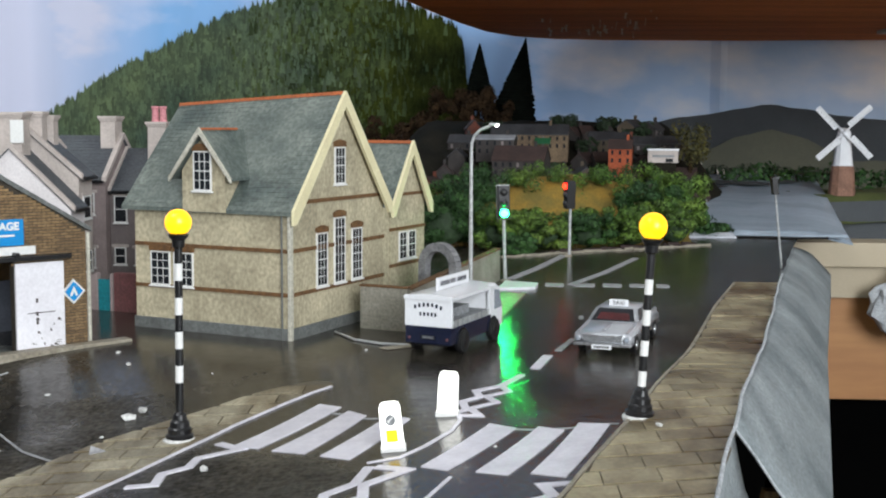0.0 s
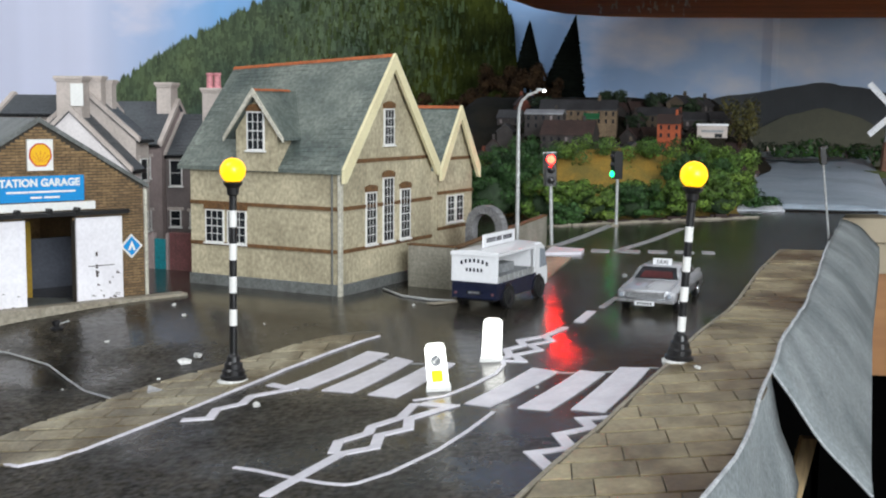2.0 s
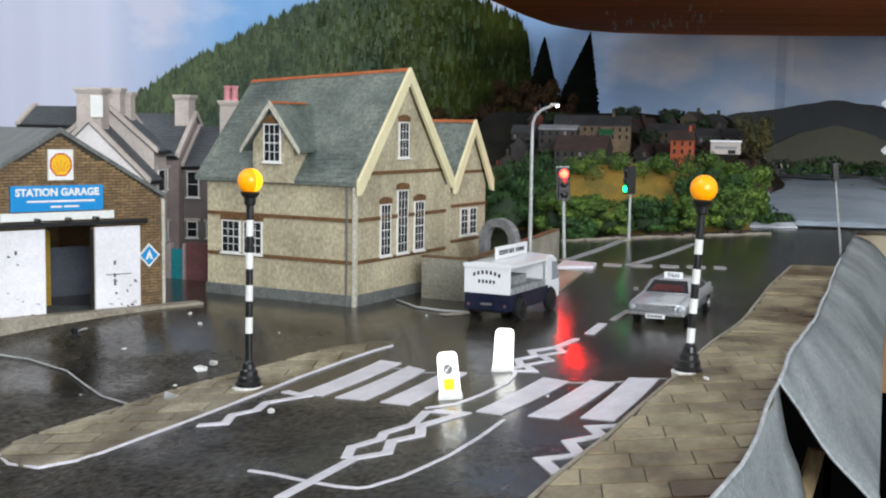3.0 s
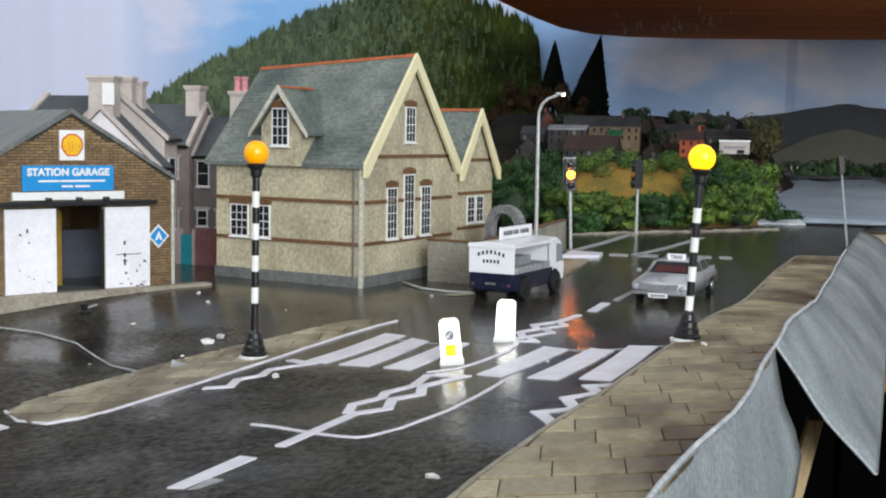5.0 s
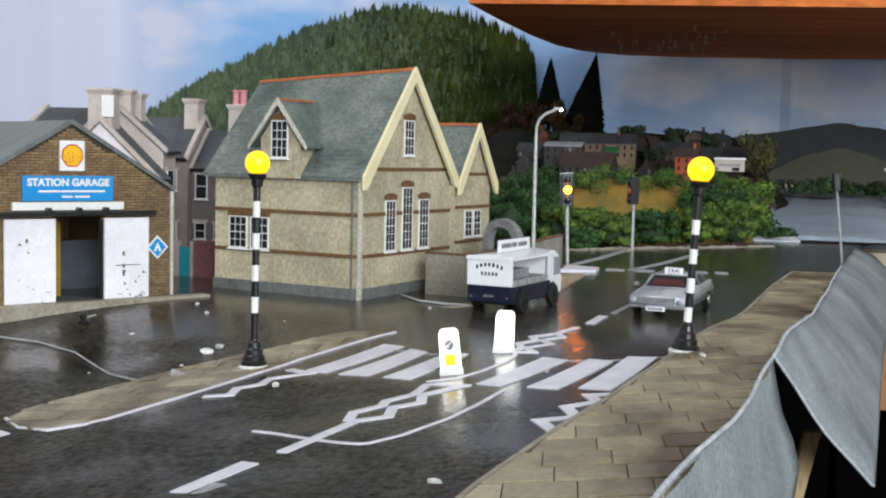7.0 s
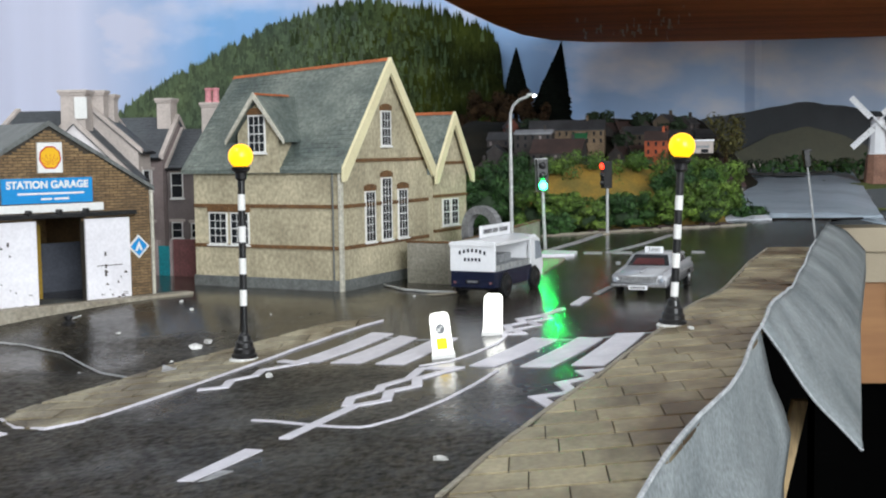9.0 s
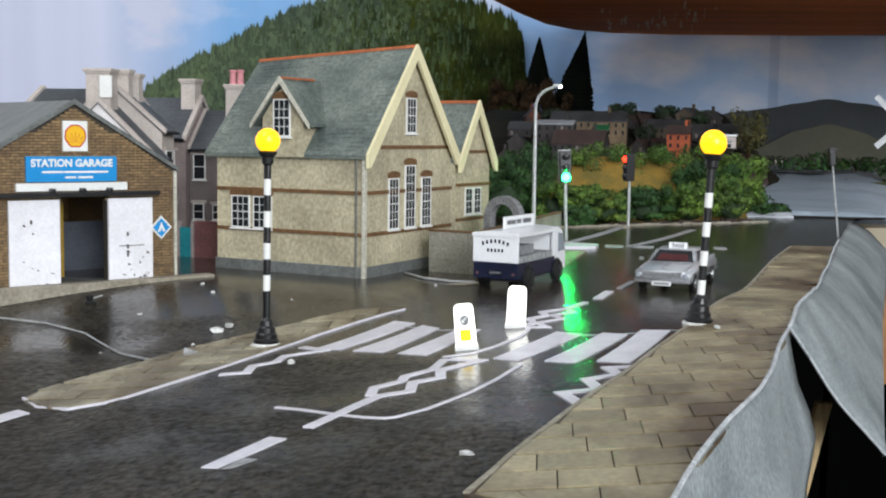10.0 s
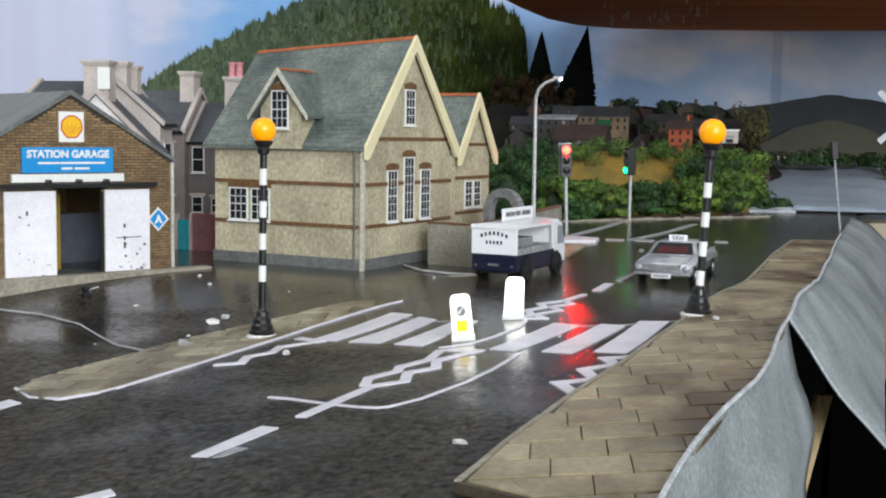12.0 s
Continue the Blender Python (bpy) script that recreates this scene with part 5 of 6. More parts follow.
def build_terrace():
    terrace_house(-19.4, 50.2, -6, 4.6, 2.6, 6.55, 7.3, PALE, "pale rendered terrace house end behind the garage")
    wing = terrace_house(-12.5, 47.4, 90, 1.6, 5.0, 4.2, 6.7, WHITEWASH, "whitewashed gabled wing with tall pale chimney stack", ends=(0,))
    stack(wing, 0.25, 2.05, 0.95, 1.15, 8.1)
    part("white_board", box(bmesh.new(), 0.12, 0.2, 1.95, 2.5, 6.9, 7.85, 0.01), WHITE, wing, "white board on the stack")
    rear = terrace_house(-12.75, 49.15, 90, 1.7, 4.6, 5.45, 7.5, PALE, "higher pale rear wing with two small chimney stacks", ((0.9, 3.6, 0.9, 1.0), (0.9, 1.3, 0.9, 0.9)), ends=(0,))
    stack(rear, 0.1, 1.55, 0.6, 0.6, 8.15)
    stack(rear, 0.9, 1.35, 0.6, 0.6, 8.0)
    terrace_house(-16.6, 53.2, -3, 3.75, 4.6, 5.15, 7.05, ROSEWALL, "grey-pink rendered terrace house with dark slate roof", ((2.95, 3.55, 0.55, 1.0), (2.0, 3.55, 0.55, 1.0), (2.95, 1.1, 0.55, 0.9)), (2.95, 1.55, 0.74, 1.0, 8.0))
    terrace_house(-12.8, 53.5, -3, 5.2, 4.6, 4.65, 6.45, DIMWALL, "grey terrace house with pink chimney pots", ((0.5, 3.15, 0.62, 1.25), (0.45, 1.2, 0.55, 0.8), (1.4, 1.2, 0.5, 0.75)), (1.4, 1.2, 0.9, 1.0, 7.75), ((0.28, PINK), (0.7, PINK)))
    th = thing("yard_gate", "teal gate between maroon brick walls", "gate", place(-12.0, 47.6, 0, -20))
    part("gate", box(bmesh.new(), 0.62, 1.25, 0, 0.12, -0.1, 1.3), TEAL, th, "teal painted gate")
    for x in (0.56, 1.33):
        part("gate_post", box(bmesh.new(), x - 0.09, x + 0.05, -0.05, 0.2, -0.2, 1.55, 0.02), ROSEWALL, th, "grey-pink gate post")
    part("wall", box(bmesh.new(), -0.8, 0.45, 0, 0.3, -0.2, 1.45, 0.02), ROSEWALL, th, "grey-pink rendered wall")
    part("wall", box(bmesh.new(), 1.4, 3.6, 0, 0.3, -0.2, 1.6, 0.02), OXBLOOD, th, "maroon brick wall")


# ---- street things ----
def two_faced(r, lit, off, u=24, v=16):
    """A lamp ball, lit on its -y half, resting on its +y half."""
    bm = bmesh.new()
    bmesh.ops.create_uvsphere(bm, u_segments=u, v_segments=v, radius=r)
    for f in bm.faces:
        f.material_index = 0 if f.calc_center_median().y < 0 else 1
    return bm, (lit, off)


GLOBES, LENSES = [], []


def build_beacon(x, y, lean, top, label):
    z0 = gz(x, y) + 0.08 + (0.08 if x > 0 else 0)
    th = thing("belisha_beacon", label, "beacon", place(x, y, z0, 0, 0, lean), group="crossing beacons")
    part("plaster_pad", lathe(bmesh.new(), ((0.43, -0.1), (0.45, 0.0), (0.38, 0.05), (0.1, 0.07)), 9), CRUMB, th, "white plaster dab")
    part("base", lathe(bmesh.new(), ((0.36, 0.03), (0.37, 0.14), (0.31, 0.18), (0.31, 0.3), (0.26, 0.35), (0.25, 0.48), (0.19, 0.54), (0.17, 0.68), (0.11, 0.74), (0.1, 0.8))), BLACK, th, "stepped black base", smooth=False)
    h0, h1 = 0.78, top - 0.62
    edges = ([0.0] + [0.175 + 0.105 * k for k in range(8)] if x < 0 else [0.116 * k for k in range(8)]) + [1.0]
    for k, (u, v) in enumerate(zip(edges, edges[1:]), 0 if x < 0 else 1):
        a, b = h0 + (h1 - h0) * u, h0 + (h1 - h0) * v
        part("band", cone(bmesh.new(), (0, 0, a), (0, 0, b), 0.105, 0.105, 14), WHITE if k % 2 else BLACK, th, "white band" if k % 2 else "black band")
    part("collar", lathe(bmesh.new(), ((0.11, h1), (0.16, h1 + 0.05), (0.17, h1 + 0.22), (0.25, h1 + 0.3), (0.27, h1 + 0.38), (0.2, h1 + 0.40))), BLACK, th)
    bm, mats = two_faced(0.345, GLOBE_LIT, GLOBE_DIM)
    g = part("globe", bm, mats, th, "amber globe that flashes", place(0, 0, h1 + 0.68), smooth=True)
    GLOBES.append((g, (0, 0, (h1 + 0.68) * S), math.degrees(math.atan2(4.8 - x, y + 3))))


def build_bollard(x, y, rz, front, lean):
    th = thing("keep_left_bollard", "lit white plastic traffic bollard" + (" with round arrow and yellow panel" if front else ", blank side"), "bollard", place(x, y, gz(x, y) + 0.02, rz, 0, lean), group="island bollards")
    bm = bmesh.new()
    w, d, h = 0.27, 0.17, 1.16
    prism(bm, [(-w, 0, 0), (w, 0, 0), (w * 0.94, 0, h - 0.08), (w * 0.7, 0, h), (-w * 0.7, 0, h), (-w * 0.94, 0, h - 0.08)], (0, 2 * d, 0))
    bmesh.ops.bevel(bm, geom=bm.edges[:], offset=0.03, segments=2, affect="EDGES")
    part("body", bm, BOLLARD, th)
    part("foot", box(bmesh.new(), -w - 0.04, w + 0.04, -0.05, 2 * d + 0.05, -0.04, 0.09, 0.02), WHITE, th)
    if front:
        bm = bmesh.new()
        prism(bm, [(0.125 * math.cos(a), -0.012, 0.76 + 0.14 * math.sin(a)) for a in [math.tau * k / 18 for k in range(18)]], (0, 0.01, 0))
        disc = part("disc", bm, GREY, th, "round grey keep-left disc")
        part("arrow", prism(bmesh.new(), [(-0.08, -0.022, 0.69), (0.0, -0.022, 0.70), (-0.025, -0.022, 0.735), (0.08, -0.022, 0.83), (0.055, -0.022, 0.855), (-0.05, -0.022, 0.76), (-0.085, -0.022, 0.785)], (0, 0.01, 0)), WHITE, disc)
        part("yellow_panel", box(bmesh.new(), -0.14, 0.14, -0.012, -0.002, 0.22, 0.52), BOLLARD_Y, th, "glowing yellow panel")


def build_street_lamp():
    th = thing("street_lamp", "slim pale street lamp with swan neck and lit head", "street lamp", place(3.98, 52.0, 0, 0, 0, 0))
    part("column", cone(bmesh.new(), (0, 0, 0), (-0.02, 0, 6.6), 0.1, 0.075, 12), STEEL, th)
    part("arm", tube(bmesh.new(), [(-0.02, 0, 6.55), (0.0, 0, 6.95), (0.12, 0, 7.3), (0.38, -0.03, 7.55), (0.85, -0.06, 7.74)], 0.065), STEEL, th)
    head = part("head", box(bmesh.new(), 0.75, 1.18, -0.17, 0.07, 7.72, 7.86, 0.05), STEEL, th)
    part("light_panel", box(bmesh.new(), 1.02, 1.15, -0.14, 0.03, 7.69, 7.715), LAMPHEAD, head, "bright light panel")
    part("light_tip", box(bmesh.new(), 1.08, 1.17, -0.18, -0.12, 7.73, 7.79), LAMPHEAD, head, "bright light tip")


def build_signal(x, y, rz, top, label, lean=0.0, lamps=True, w=0.28):
    th = thing("traffic_light", label, "traffic light", place(x, y, 0, rz, 0, lean), group="traffic lights")
    hgt = 1.56
    z0 = top - hgt
    part("pole", cone(bmesh.new(), (0, 0.12, -0.05), (0, 0.12, z0 + 0.2), 0.095, 0.085, 10), STEEL, th)
    head = bmesh.new()
    box(head, -w, -w + 0.05, -0.2, 0.3, z0, top)
    box(head, w - 0.05, w, -0.2, 0.3, z0, top)
    box(head, -w, w, 0.25, 0.32, z0, top)
    box(head, -w, w, -0.2, 0.3, z0 - 0.04, z0)
    box(head, -w, w, -0.2, 0.3, top, top + 0.05)
    cell = hgt / 3
    hole = 0.205
    for k in range(3):
        cz = z0 + cell * (k + 0.5)
        n = 16
        ring = [head.verts.new((hole * math.cos(math.tau * i / n), -0.2, cz + hole * math.sin(math.tau * i / n))) for i in range(n)]
        outer = []
        for i in range(n):
            c, s = math.cos(math.tau * i / n), math.sin(math.tau * i / n)
            q = max(abs(c), abs(s))
            outer.append(head.verts.new((c / q * w, -0.2, cz + s / q * cell / 2)))
        for i in range(n):
            head.faces.new((ring[i], ring[(i + 1) % n], outer[(i + 1) % n], outer[i]))
    box(head, -0.06, 0.06, 0.1, 0.2, z0 - 0.25, z0)
    hd = part("head", head, BLACK, th, "black signal head")
    if lamps == 1:
        part("backboard", box(bmesh.new(), -w - 0.06, w + 0.06, 0.325, 0.36, z0 - 0.06, top + 0.08, 0.01), STEEL, hd, "grey metal backboard")
    part("backing", box(bmesh.new(), -w + 0.05, w - 0.05, 0.14, 0.24, z0, top), BLACK, hd)
    for k, mt in enumerate((GREEN_LIT, AMBER_LIT, RED_LIT)):
        cz = z0 + cell * (k + 0.5)
        bm, mats = two_faced(0.215, mt if lamps == 1 else FAINT[k], LENS_OFF, 16, 10)
        o = part("lens", bm, mats, hd, ("green", "amber", "red")[k] + " signal lens", place(0, -0.15, cz), smooth=True)
        LENSES.append((o, (0, -0.15 * S, cz * S), len(LENSES) // 3, k))
        part("hood", prism(bmesh.new(), [(0.20 * math.cos(a), -0.21, cz + 0.20 * math.sin(a)) for a in [math.radians(20 + 140 * i / 8) for i in range(9)]] + [(0.17 * math.cos(a), -0.21, cz + 0.17 * math.sin(a)) for a in [math.radians(160 - 140 * i / 8) for i in range(9)]], (0, -0.05, 0)), BLACK, hd)
    part("foot", lathe(bmesh.new(), ((0.3, 0.0), (0.28, 0.06), (0.12, 0.1)), 12), KERB, th)


# ---- vehicles ----
def wheel(parent, x, y, z, r, w, side, hub=None):
    bm = bmesh.new()
    cone(bm, (x, y - w / 2, z), (x, y + w / 2, z), r, r, 20)
    bmesh.ops.bevel(bm, geom=[e for e in bm.edges if len(e.link_faces) == 2 and e.calc_face_angle() > 1.0], offset=0.025, segments=2, affect="EDGES")
    wh = part("wheel", bm, TYRE, parent, "black rubber tyre")
    part("hub", lathe(bmesh.new(), ((r * 0.62, 0), (r * 0.6, 0.02), (r * 0.3, 0.03), (r * 0.22, 0.05)), 14), hub or CHROME, wh, "", place(x, y + side * w / 2, z, 0, -90 * side))
    return wh


def build_float():
    # x forward, y to its left; the rear stands at x = 0
    th = thing("milk_float", "white and navy open-sided milk float with roof sign", "milk float", place(2.77, 38.6, 0.12, 68))
    W, L = 0.86, 4.7
    bm = bmesh.new()
    box(bm, 0.0, 3.55, -W, W, 0.25, 0.86, 0.03)
    part("chassis_body", bm, NAVY, th, "navy lower body")
    part("underframe", box(bmesh.new(), 0.3, 4.4, -W + 0.25, W - 0.25, 0.14, 0.3), BLACK, th)
    part("rear_panel", box(bmesh.new(), -0.02, 0.1, -W - 0.02, W + 0.02, 0.84, 1.9, 0.03), ENAMEL, th, "white rear panel")
    part("load_floor", box(bmesh.new(), 0.1, 3.5, -W, W, 0.82, 0.9), GREY, th)
    roof = bmesh.new()
    pts = [(0, y, 1.86 + 0.10 * (1 - (y / (W + 0.04)) ** 2)) for y in np.linspace(-W - 0.04, W + 0.04, 9)]
    prism(roof, [(-0.06, p[1], p[2]) for p in pts] + [(-0.06, W + 0.04, 1.76), (-0.06, -W - 0.04, 1.76)], (4.0, 0, 0))
    part("roof", roof, ENAMEL, th, "white curved roof")
    part("bulkhead", box(bmesh.new(), 3.4, 3.5, -W, W, 0.85, 1.8), ENAMEL, th)
    cab = bmesh.new()
    prism(cab, [(3.5, -W, 0.26), (4.62, -W, 0.26), (4.7, -W, 0.75), (4.62, -W, 1.0), (4.35, -W, 1.75), (3.95, -W, 1.93), (3.5, -W, 1.9)], (0, 2 * W, 0))
    bmesh.ops.bevel(cab, geom=cab.edges[:], offset=0.04, segments=2, affect="EDGES")
    for f in cab.faces:
        f.material_index = 1 if f.calc_center_median().z < 0.84 else 0
    c = part("cab", cab, (ENAMEL, NAVY), th, "white and navy cab")
    for s in (-1, 1):
        part("side_window", prism(bmesh.new(), [(3.84, s * (W + 0.004), 0.98), (4.52, s * (W + 0.004), 1.0), (4.28, s * (W + 0.004), 1.64), (3.84, s * (W + 0.004), 1.70)], (0, s * 0.02, 0)), PALEGLASS, c)
        part("corner_post", box(bmesh.new(), 3.3, 3.42, s * W - 0.05, s * W + 0.05, 0.85, 1.8), ENAMEL, th)
    part("windscreen", prism(bmesh.new(), [(4.62, -W + 0.1, 1.05), (4.62, W - 0.1, 1.05), (4.38, W - 0.12, 1.7), (4.38, -W + 0.12, 1.7)], (0.03, 0, 0.01)), DARKGLASS, c)
    for r in range(3):
        for s in (-1, 1):
            bm = bmesh.new()
            for k in range(7):
                if r == 0:
                    box(bm, 0.28 + 0.44 * k, 0.66 + 0.44 * k, s * 0.44 - 0.36, s * 0.44 + 0.36, 0.9, 1.06, 0.01)
            if r == 0:
                part("crate_row", bm, GREY, th, "grey milk crates")
            else:
                bm.free()
    bm = bmesh.new()
    for k in range(2):
        box(bm, 1.2 + 0.6 * k, 1.72 + 0.6 * k, -0.5, 0.3, 1.06, 1.36, 0.02)
    part("crate_stack", bm, GREY, th, "stacked grey crates")
    rail = bmesh.new()
    for s in (-1, 1):
        for k in range(8):
            box(rail, 0.16 + 0.42 * k, 0.46 + 0.42 * k, s * W - 0.02, s * W + 0.03, 0.84, 1.06, 0.01)
    part("side_rail", rail, STEEL, th, "grey slatted side rail")
    for x in (0.95, 3.75):
        for s in (-1, 1):
            wheel(th, x, s * (W + 0.0), 0.27, 0.39, 0.2, s, BLACK)
            part("wheel_arch", cone(bmesh.new(), (x, s * (W - 0.1), 0.3), (x, s * (W + 0.006), 0.3), 0.46, 0.46, 20), BLACK, th, "dark wheel opening")
    for s in (-1, 1):
        part("tail_lamp", box(bmesh.new(), -0.03, 0.0, s * 0.7 - 0.04, s * 0.7 + 0.04, 0.4, 0.48), OXBLOOD, th)
    plate = part("number_plate", box(bmesh.new(), -0.035, 0.0, -0.26, 0.26, 0.42, 0.54), BLACK, th)
    bm = bmesh.new()
    for k in range(6):
        box(bm, -0.045, -0.034, -0.2 + 0.07 * k, -0.155 + 0.07 * k, 0.45, 0.51)
    part("plate_bars", bm, GREY, plate)
    # curved name on the rear panel, as bars
    bm = bmesh.new()
    for k in range(7):
        y = 0.48 - 0.16 * k
        z = 1.50 + 0.10 * (1 - (y / 0.5) ** 2)
        box(bm, -0.035, -0.018, y - 0.038, y + 0.038, z - 0.065, z + 0.065)
    for k in range(5):
        y = 0.28 - 0.14 * k
        box(bm, -0.035, -0.018, y - 0.034, y + 0.034, 1.21, 1.33)
    part("name_bars", bm, NAVY, th, "dark name bars on the rear")
    sg = part("roof_sign", box(bmesh.new(), 0.7, 3.4, -0.04, 0.04, 1.97, 2.42, 0.01), ENAMEL, th, "white roof sign board")
    bm = bmesh.new()
    for x, n in ((0.9, 5), (1.75, 3), (2.35, 5)):
        for k in range(n):
            box(bm, x + 0.16 * k, x + 0.16 * k + 0.1, -0.052, -0.038, 2.12, 2.28)
    part("sign_bars", bm, NAVY, sg)
    part("sign_stay", box(bmesh.new(), 0.9, 3.2, -0.02, 0.02, 1.9, 1.98), BLACK, sg)


def build_taxi():
    # x forward, towards the viewer
    th = thing("taxi", "silver saloon taxi with red interior and roof sign", "car", place(8.66, 38.75, 0.0, -107.5))
    W = 0.97
    bm = bmesh.new()
    prof = [(0.0, 0.34), (0.06, 0.72), (-0.1, 0.82), (-1.55, 0.92), (-1.75, 0.94), (-4.15, 0.96), (-5.4, 0.86), (-5.55, 0.7), (-5.5, 0.36), (-5.2, 0.3), (-0.3, 0.3)]
    prism(bm, [(x, -W, z) for x, z in prof], (0, 2 * W, 0))
    bmesh.ops.bevel(bm, geom=bm.edges[:], offset=0.06, segments=3, affect="EDGES")
    body = part("body", bm, SILVER, th, "silver enamelled body", smooth=True)
    bm = bmesh.new()
    low = [(-1.62, -W + 0.08), (-1.62, W - 0.08), (-4.5, W - 0.08), (-4.5, -W + 0.08)]
    top = [(-2.25, -W + 0.26), (-2.25, W - 0.26), (-3.85, W - 0.26), (-3.85, -W + 0.26)]
    a = [bm.verts.new((x, y, 0.9)) for x, y in low]
    b = [bm.verts.new((x, y, 1.36)) for x, y in top]
    bm.faces.new(b)
    for k in range(4):
        bm.faces.new((a[k], a[(k + 1) % 4], b[(k + 1) % 4], b[k]))
    bm.faces.new(a[::-1])
    bmesh.ops.recalc_face_normals(bm, faces=bm.faces)
    bmesh.ops.bevel(bm, geom=bm.edges[:], offset=0.05, segments=2, affect="EDGES")
    cabin = part("cabin", bm, SILVER, th, "silver roof and pillars", smooth=True)

    def inset(p, q, r, s, grow, off):
        quad = [Vector(k) for k in (p, q, r, s)]
        c = sum(quad, Vector()) / 4
        n = (quad[1] - quad[0]).cross(quad[2] - quad[0]).normalized()
        if n.dot(c - Vector((-3, 0, 0.9))) < 0:
            n = -n
        return prism(bmesh.new(), [c + (v - c) * grow + n * off for v in quad], n * 0.02)

    A = [Vector((x, y, 0.93)) for x, y in low]
    B = [Vector((x, y, 1.34)) for x, y in top]
    part("windscreen", inset(A[0], A[1], B[1], B[0], 0.86, 0.0), DARKGLASS, cabin)
    part("seat_back", inset(A[0], A[1], B[1] * 0.72 + A[1] * 0.28, B[0] * 0.72 + A[0] * 0.28, 0.66, 0.018), SEATRED, cabin, "red interior behind the glass")
    part("rear_window", inset(A[2], A[3], B[3], B[2], 0.84, 0.0), DARKGLASS, cabin)
    for i, j in ((1, 2), (3, 0)):
        m1, m2 = (A[i] + A[j]) / 2, (B[i] + B[j]) / 2
        part("side_window", inset(A[i], m1, m2, B[i], 0.84, 0.0), DARKGLASS, cabin)
        part("side_window", inset(m1, A[j], B[j], m2, 0.84, 0.0), DARKGLASS, cabin)
    part("bonnet_rib", box(bmesh.new(), -1.5, -0.12, -0.06, 0.06, 0.86, 0.93, 0.02), SILVER, body)
    grille = part("grille", box(bmesh.new(), 0.0, 0.09, -0.66, 0.66, 0.52, 0.7, 0.02), GREY, th, "slatted grey grille")
    bm = bmesh.new()
    for k in range(4):
        box(bm, 0.08, 0.105, -0.64, 0.64, 0.535 + 0.045 * k, 0.553 + 0.045 * k)
    part("grille_bar", bm, CHROME, grille)
    for s in (-1, 1):
        lamp = part("headlamp", cone(bmesh.new(), (0.0, s * 0.83, 0.61), (0.1, s * 0.83, 0.61), 0.115, 0.10, 16), CHROME, th, "round headlamp")
        part("lamp_glass", cone(bmesh.new(), (0.1, s * 0.83, 0.61), (0.12, s * 0.83, 0.61), 0.09, 0.05, 16), PALEGLASS, lamp)
    part("bumper", box(bmesh.new(), 0.02, 0.15, -W - 0.02, W + 0.02, 0.36, 0.46, 0.03), CHROME, th, "chrome front bumper")
    part("bumper", box(bmesh.new(), -5.62, -5.5, -W, W, 0.38, 0.48, 0.03), CHROME, th, "chrome rear bumper")
    for s in (-1, 1):
        part("front_moulding", prism(bmesh.new(), [(0.085, s * 0.70, 0.70), (0.085, s * 0.70, 0.76), (0.10, 0, 0.72), (0.10, 0, 0.66)], (0.03, 0, 0)), CHROME, th, "chrome front moulding")
        part("wing_ridge", prism(bmesh.new(), [(-0.05, s * 0.88, 0.80), (-5.35, s * 0.90, 0.86), (-5.35, s * 0.90, 0.98), (-4.2, s * 0.90, 1.0), (-1.6, s * 0.89, 0.95), (-0.05, s * 0.88, 0.84)], (0, -s * 0.1, 0)), SILVER, body)
        for x in (-1.72, -3.02, -4.38):
            part("pillar", prism(bmesh.new(), [(x, s * 0.895, 0.94), (x - 0.07, s * 0.895, 0.94), (-3.05 + (x - 0.07 + 3.05) * 0.6, s * 0.715, 1.36), (-3.05 + (x + 3.05) * 0.6, s * 0.715, 1.36)], (0, s * 0.015, 0)), SILVER, cabin)
    plate = part("number_plate", box(bmesh.new(), 0.15, 0.18, -0.34, 0.34, 0.27, 0.42), ENAMEL, th, "white number plate")
    bm = bmesh.new()
    for k in range(6):
        box(bm, 0.178, 0.188, -0.26 + 0.09 * k, -0.2 + 0.09 * k, 0.31, 0.38)
    part("plate_bars", bm, BLACK, plate)
    part("door_line", box(bmesh.new(), -3.05, -3.02, W - 0.01, W + 0.008, 0.42, 0.9), PLINTH, body)
    for s in (-1, 1):
        part("trim_strip", box(bmesh.new(), -5.3, -0.2, s * W - 0.012, s * W + 0.014, 0.62, 0.66), CHROME, body)
        for x in (-0.95, -4.45):
            bm = bmesh.new()
            cone(bm, (x, s * (W - 0.14), 0.31), (x, s * (W + 0.012), 0.31), 0.36, 0.36, 20)
            part("wheel_arch", bm, BLACK, body)
            wheel(th, x, s * (W - 0.07), 0.29, 0.29, 0.19, s)
        part("mirror", box(bmesh.new(), -1.5, -1.4, s * (W + 0.12) - 0.08, s * (W + 0.12) + 0.08, 0.98, 1.1, 0.02), CHROME, body)
    sg = part("roof_sign", box(bmesh.new(), -2.75, -2.6, -0.34, 0.34, 1.34, 1.58, 0.02), ENAMEL, th, "white taxi roof sign")
    letters("lettering", "TAXI", 0.2, BLACK, sg, Matrix.Translation(Vector((-2.59, 0, 1.46)) * S) @ Matrix.Rotation(radians(90), 4, "Z") @ Matrix.Rotation(radians(90), 4, "X"))


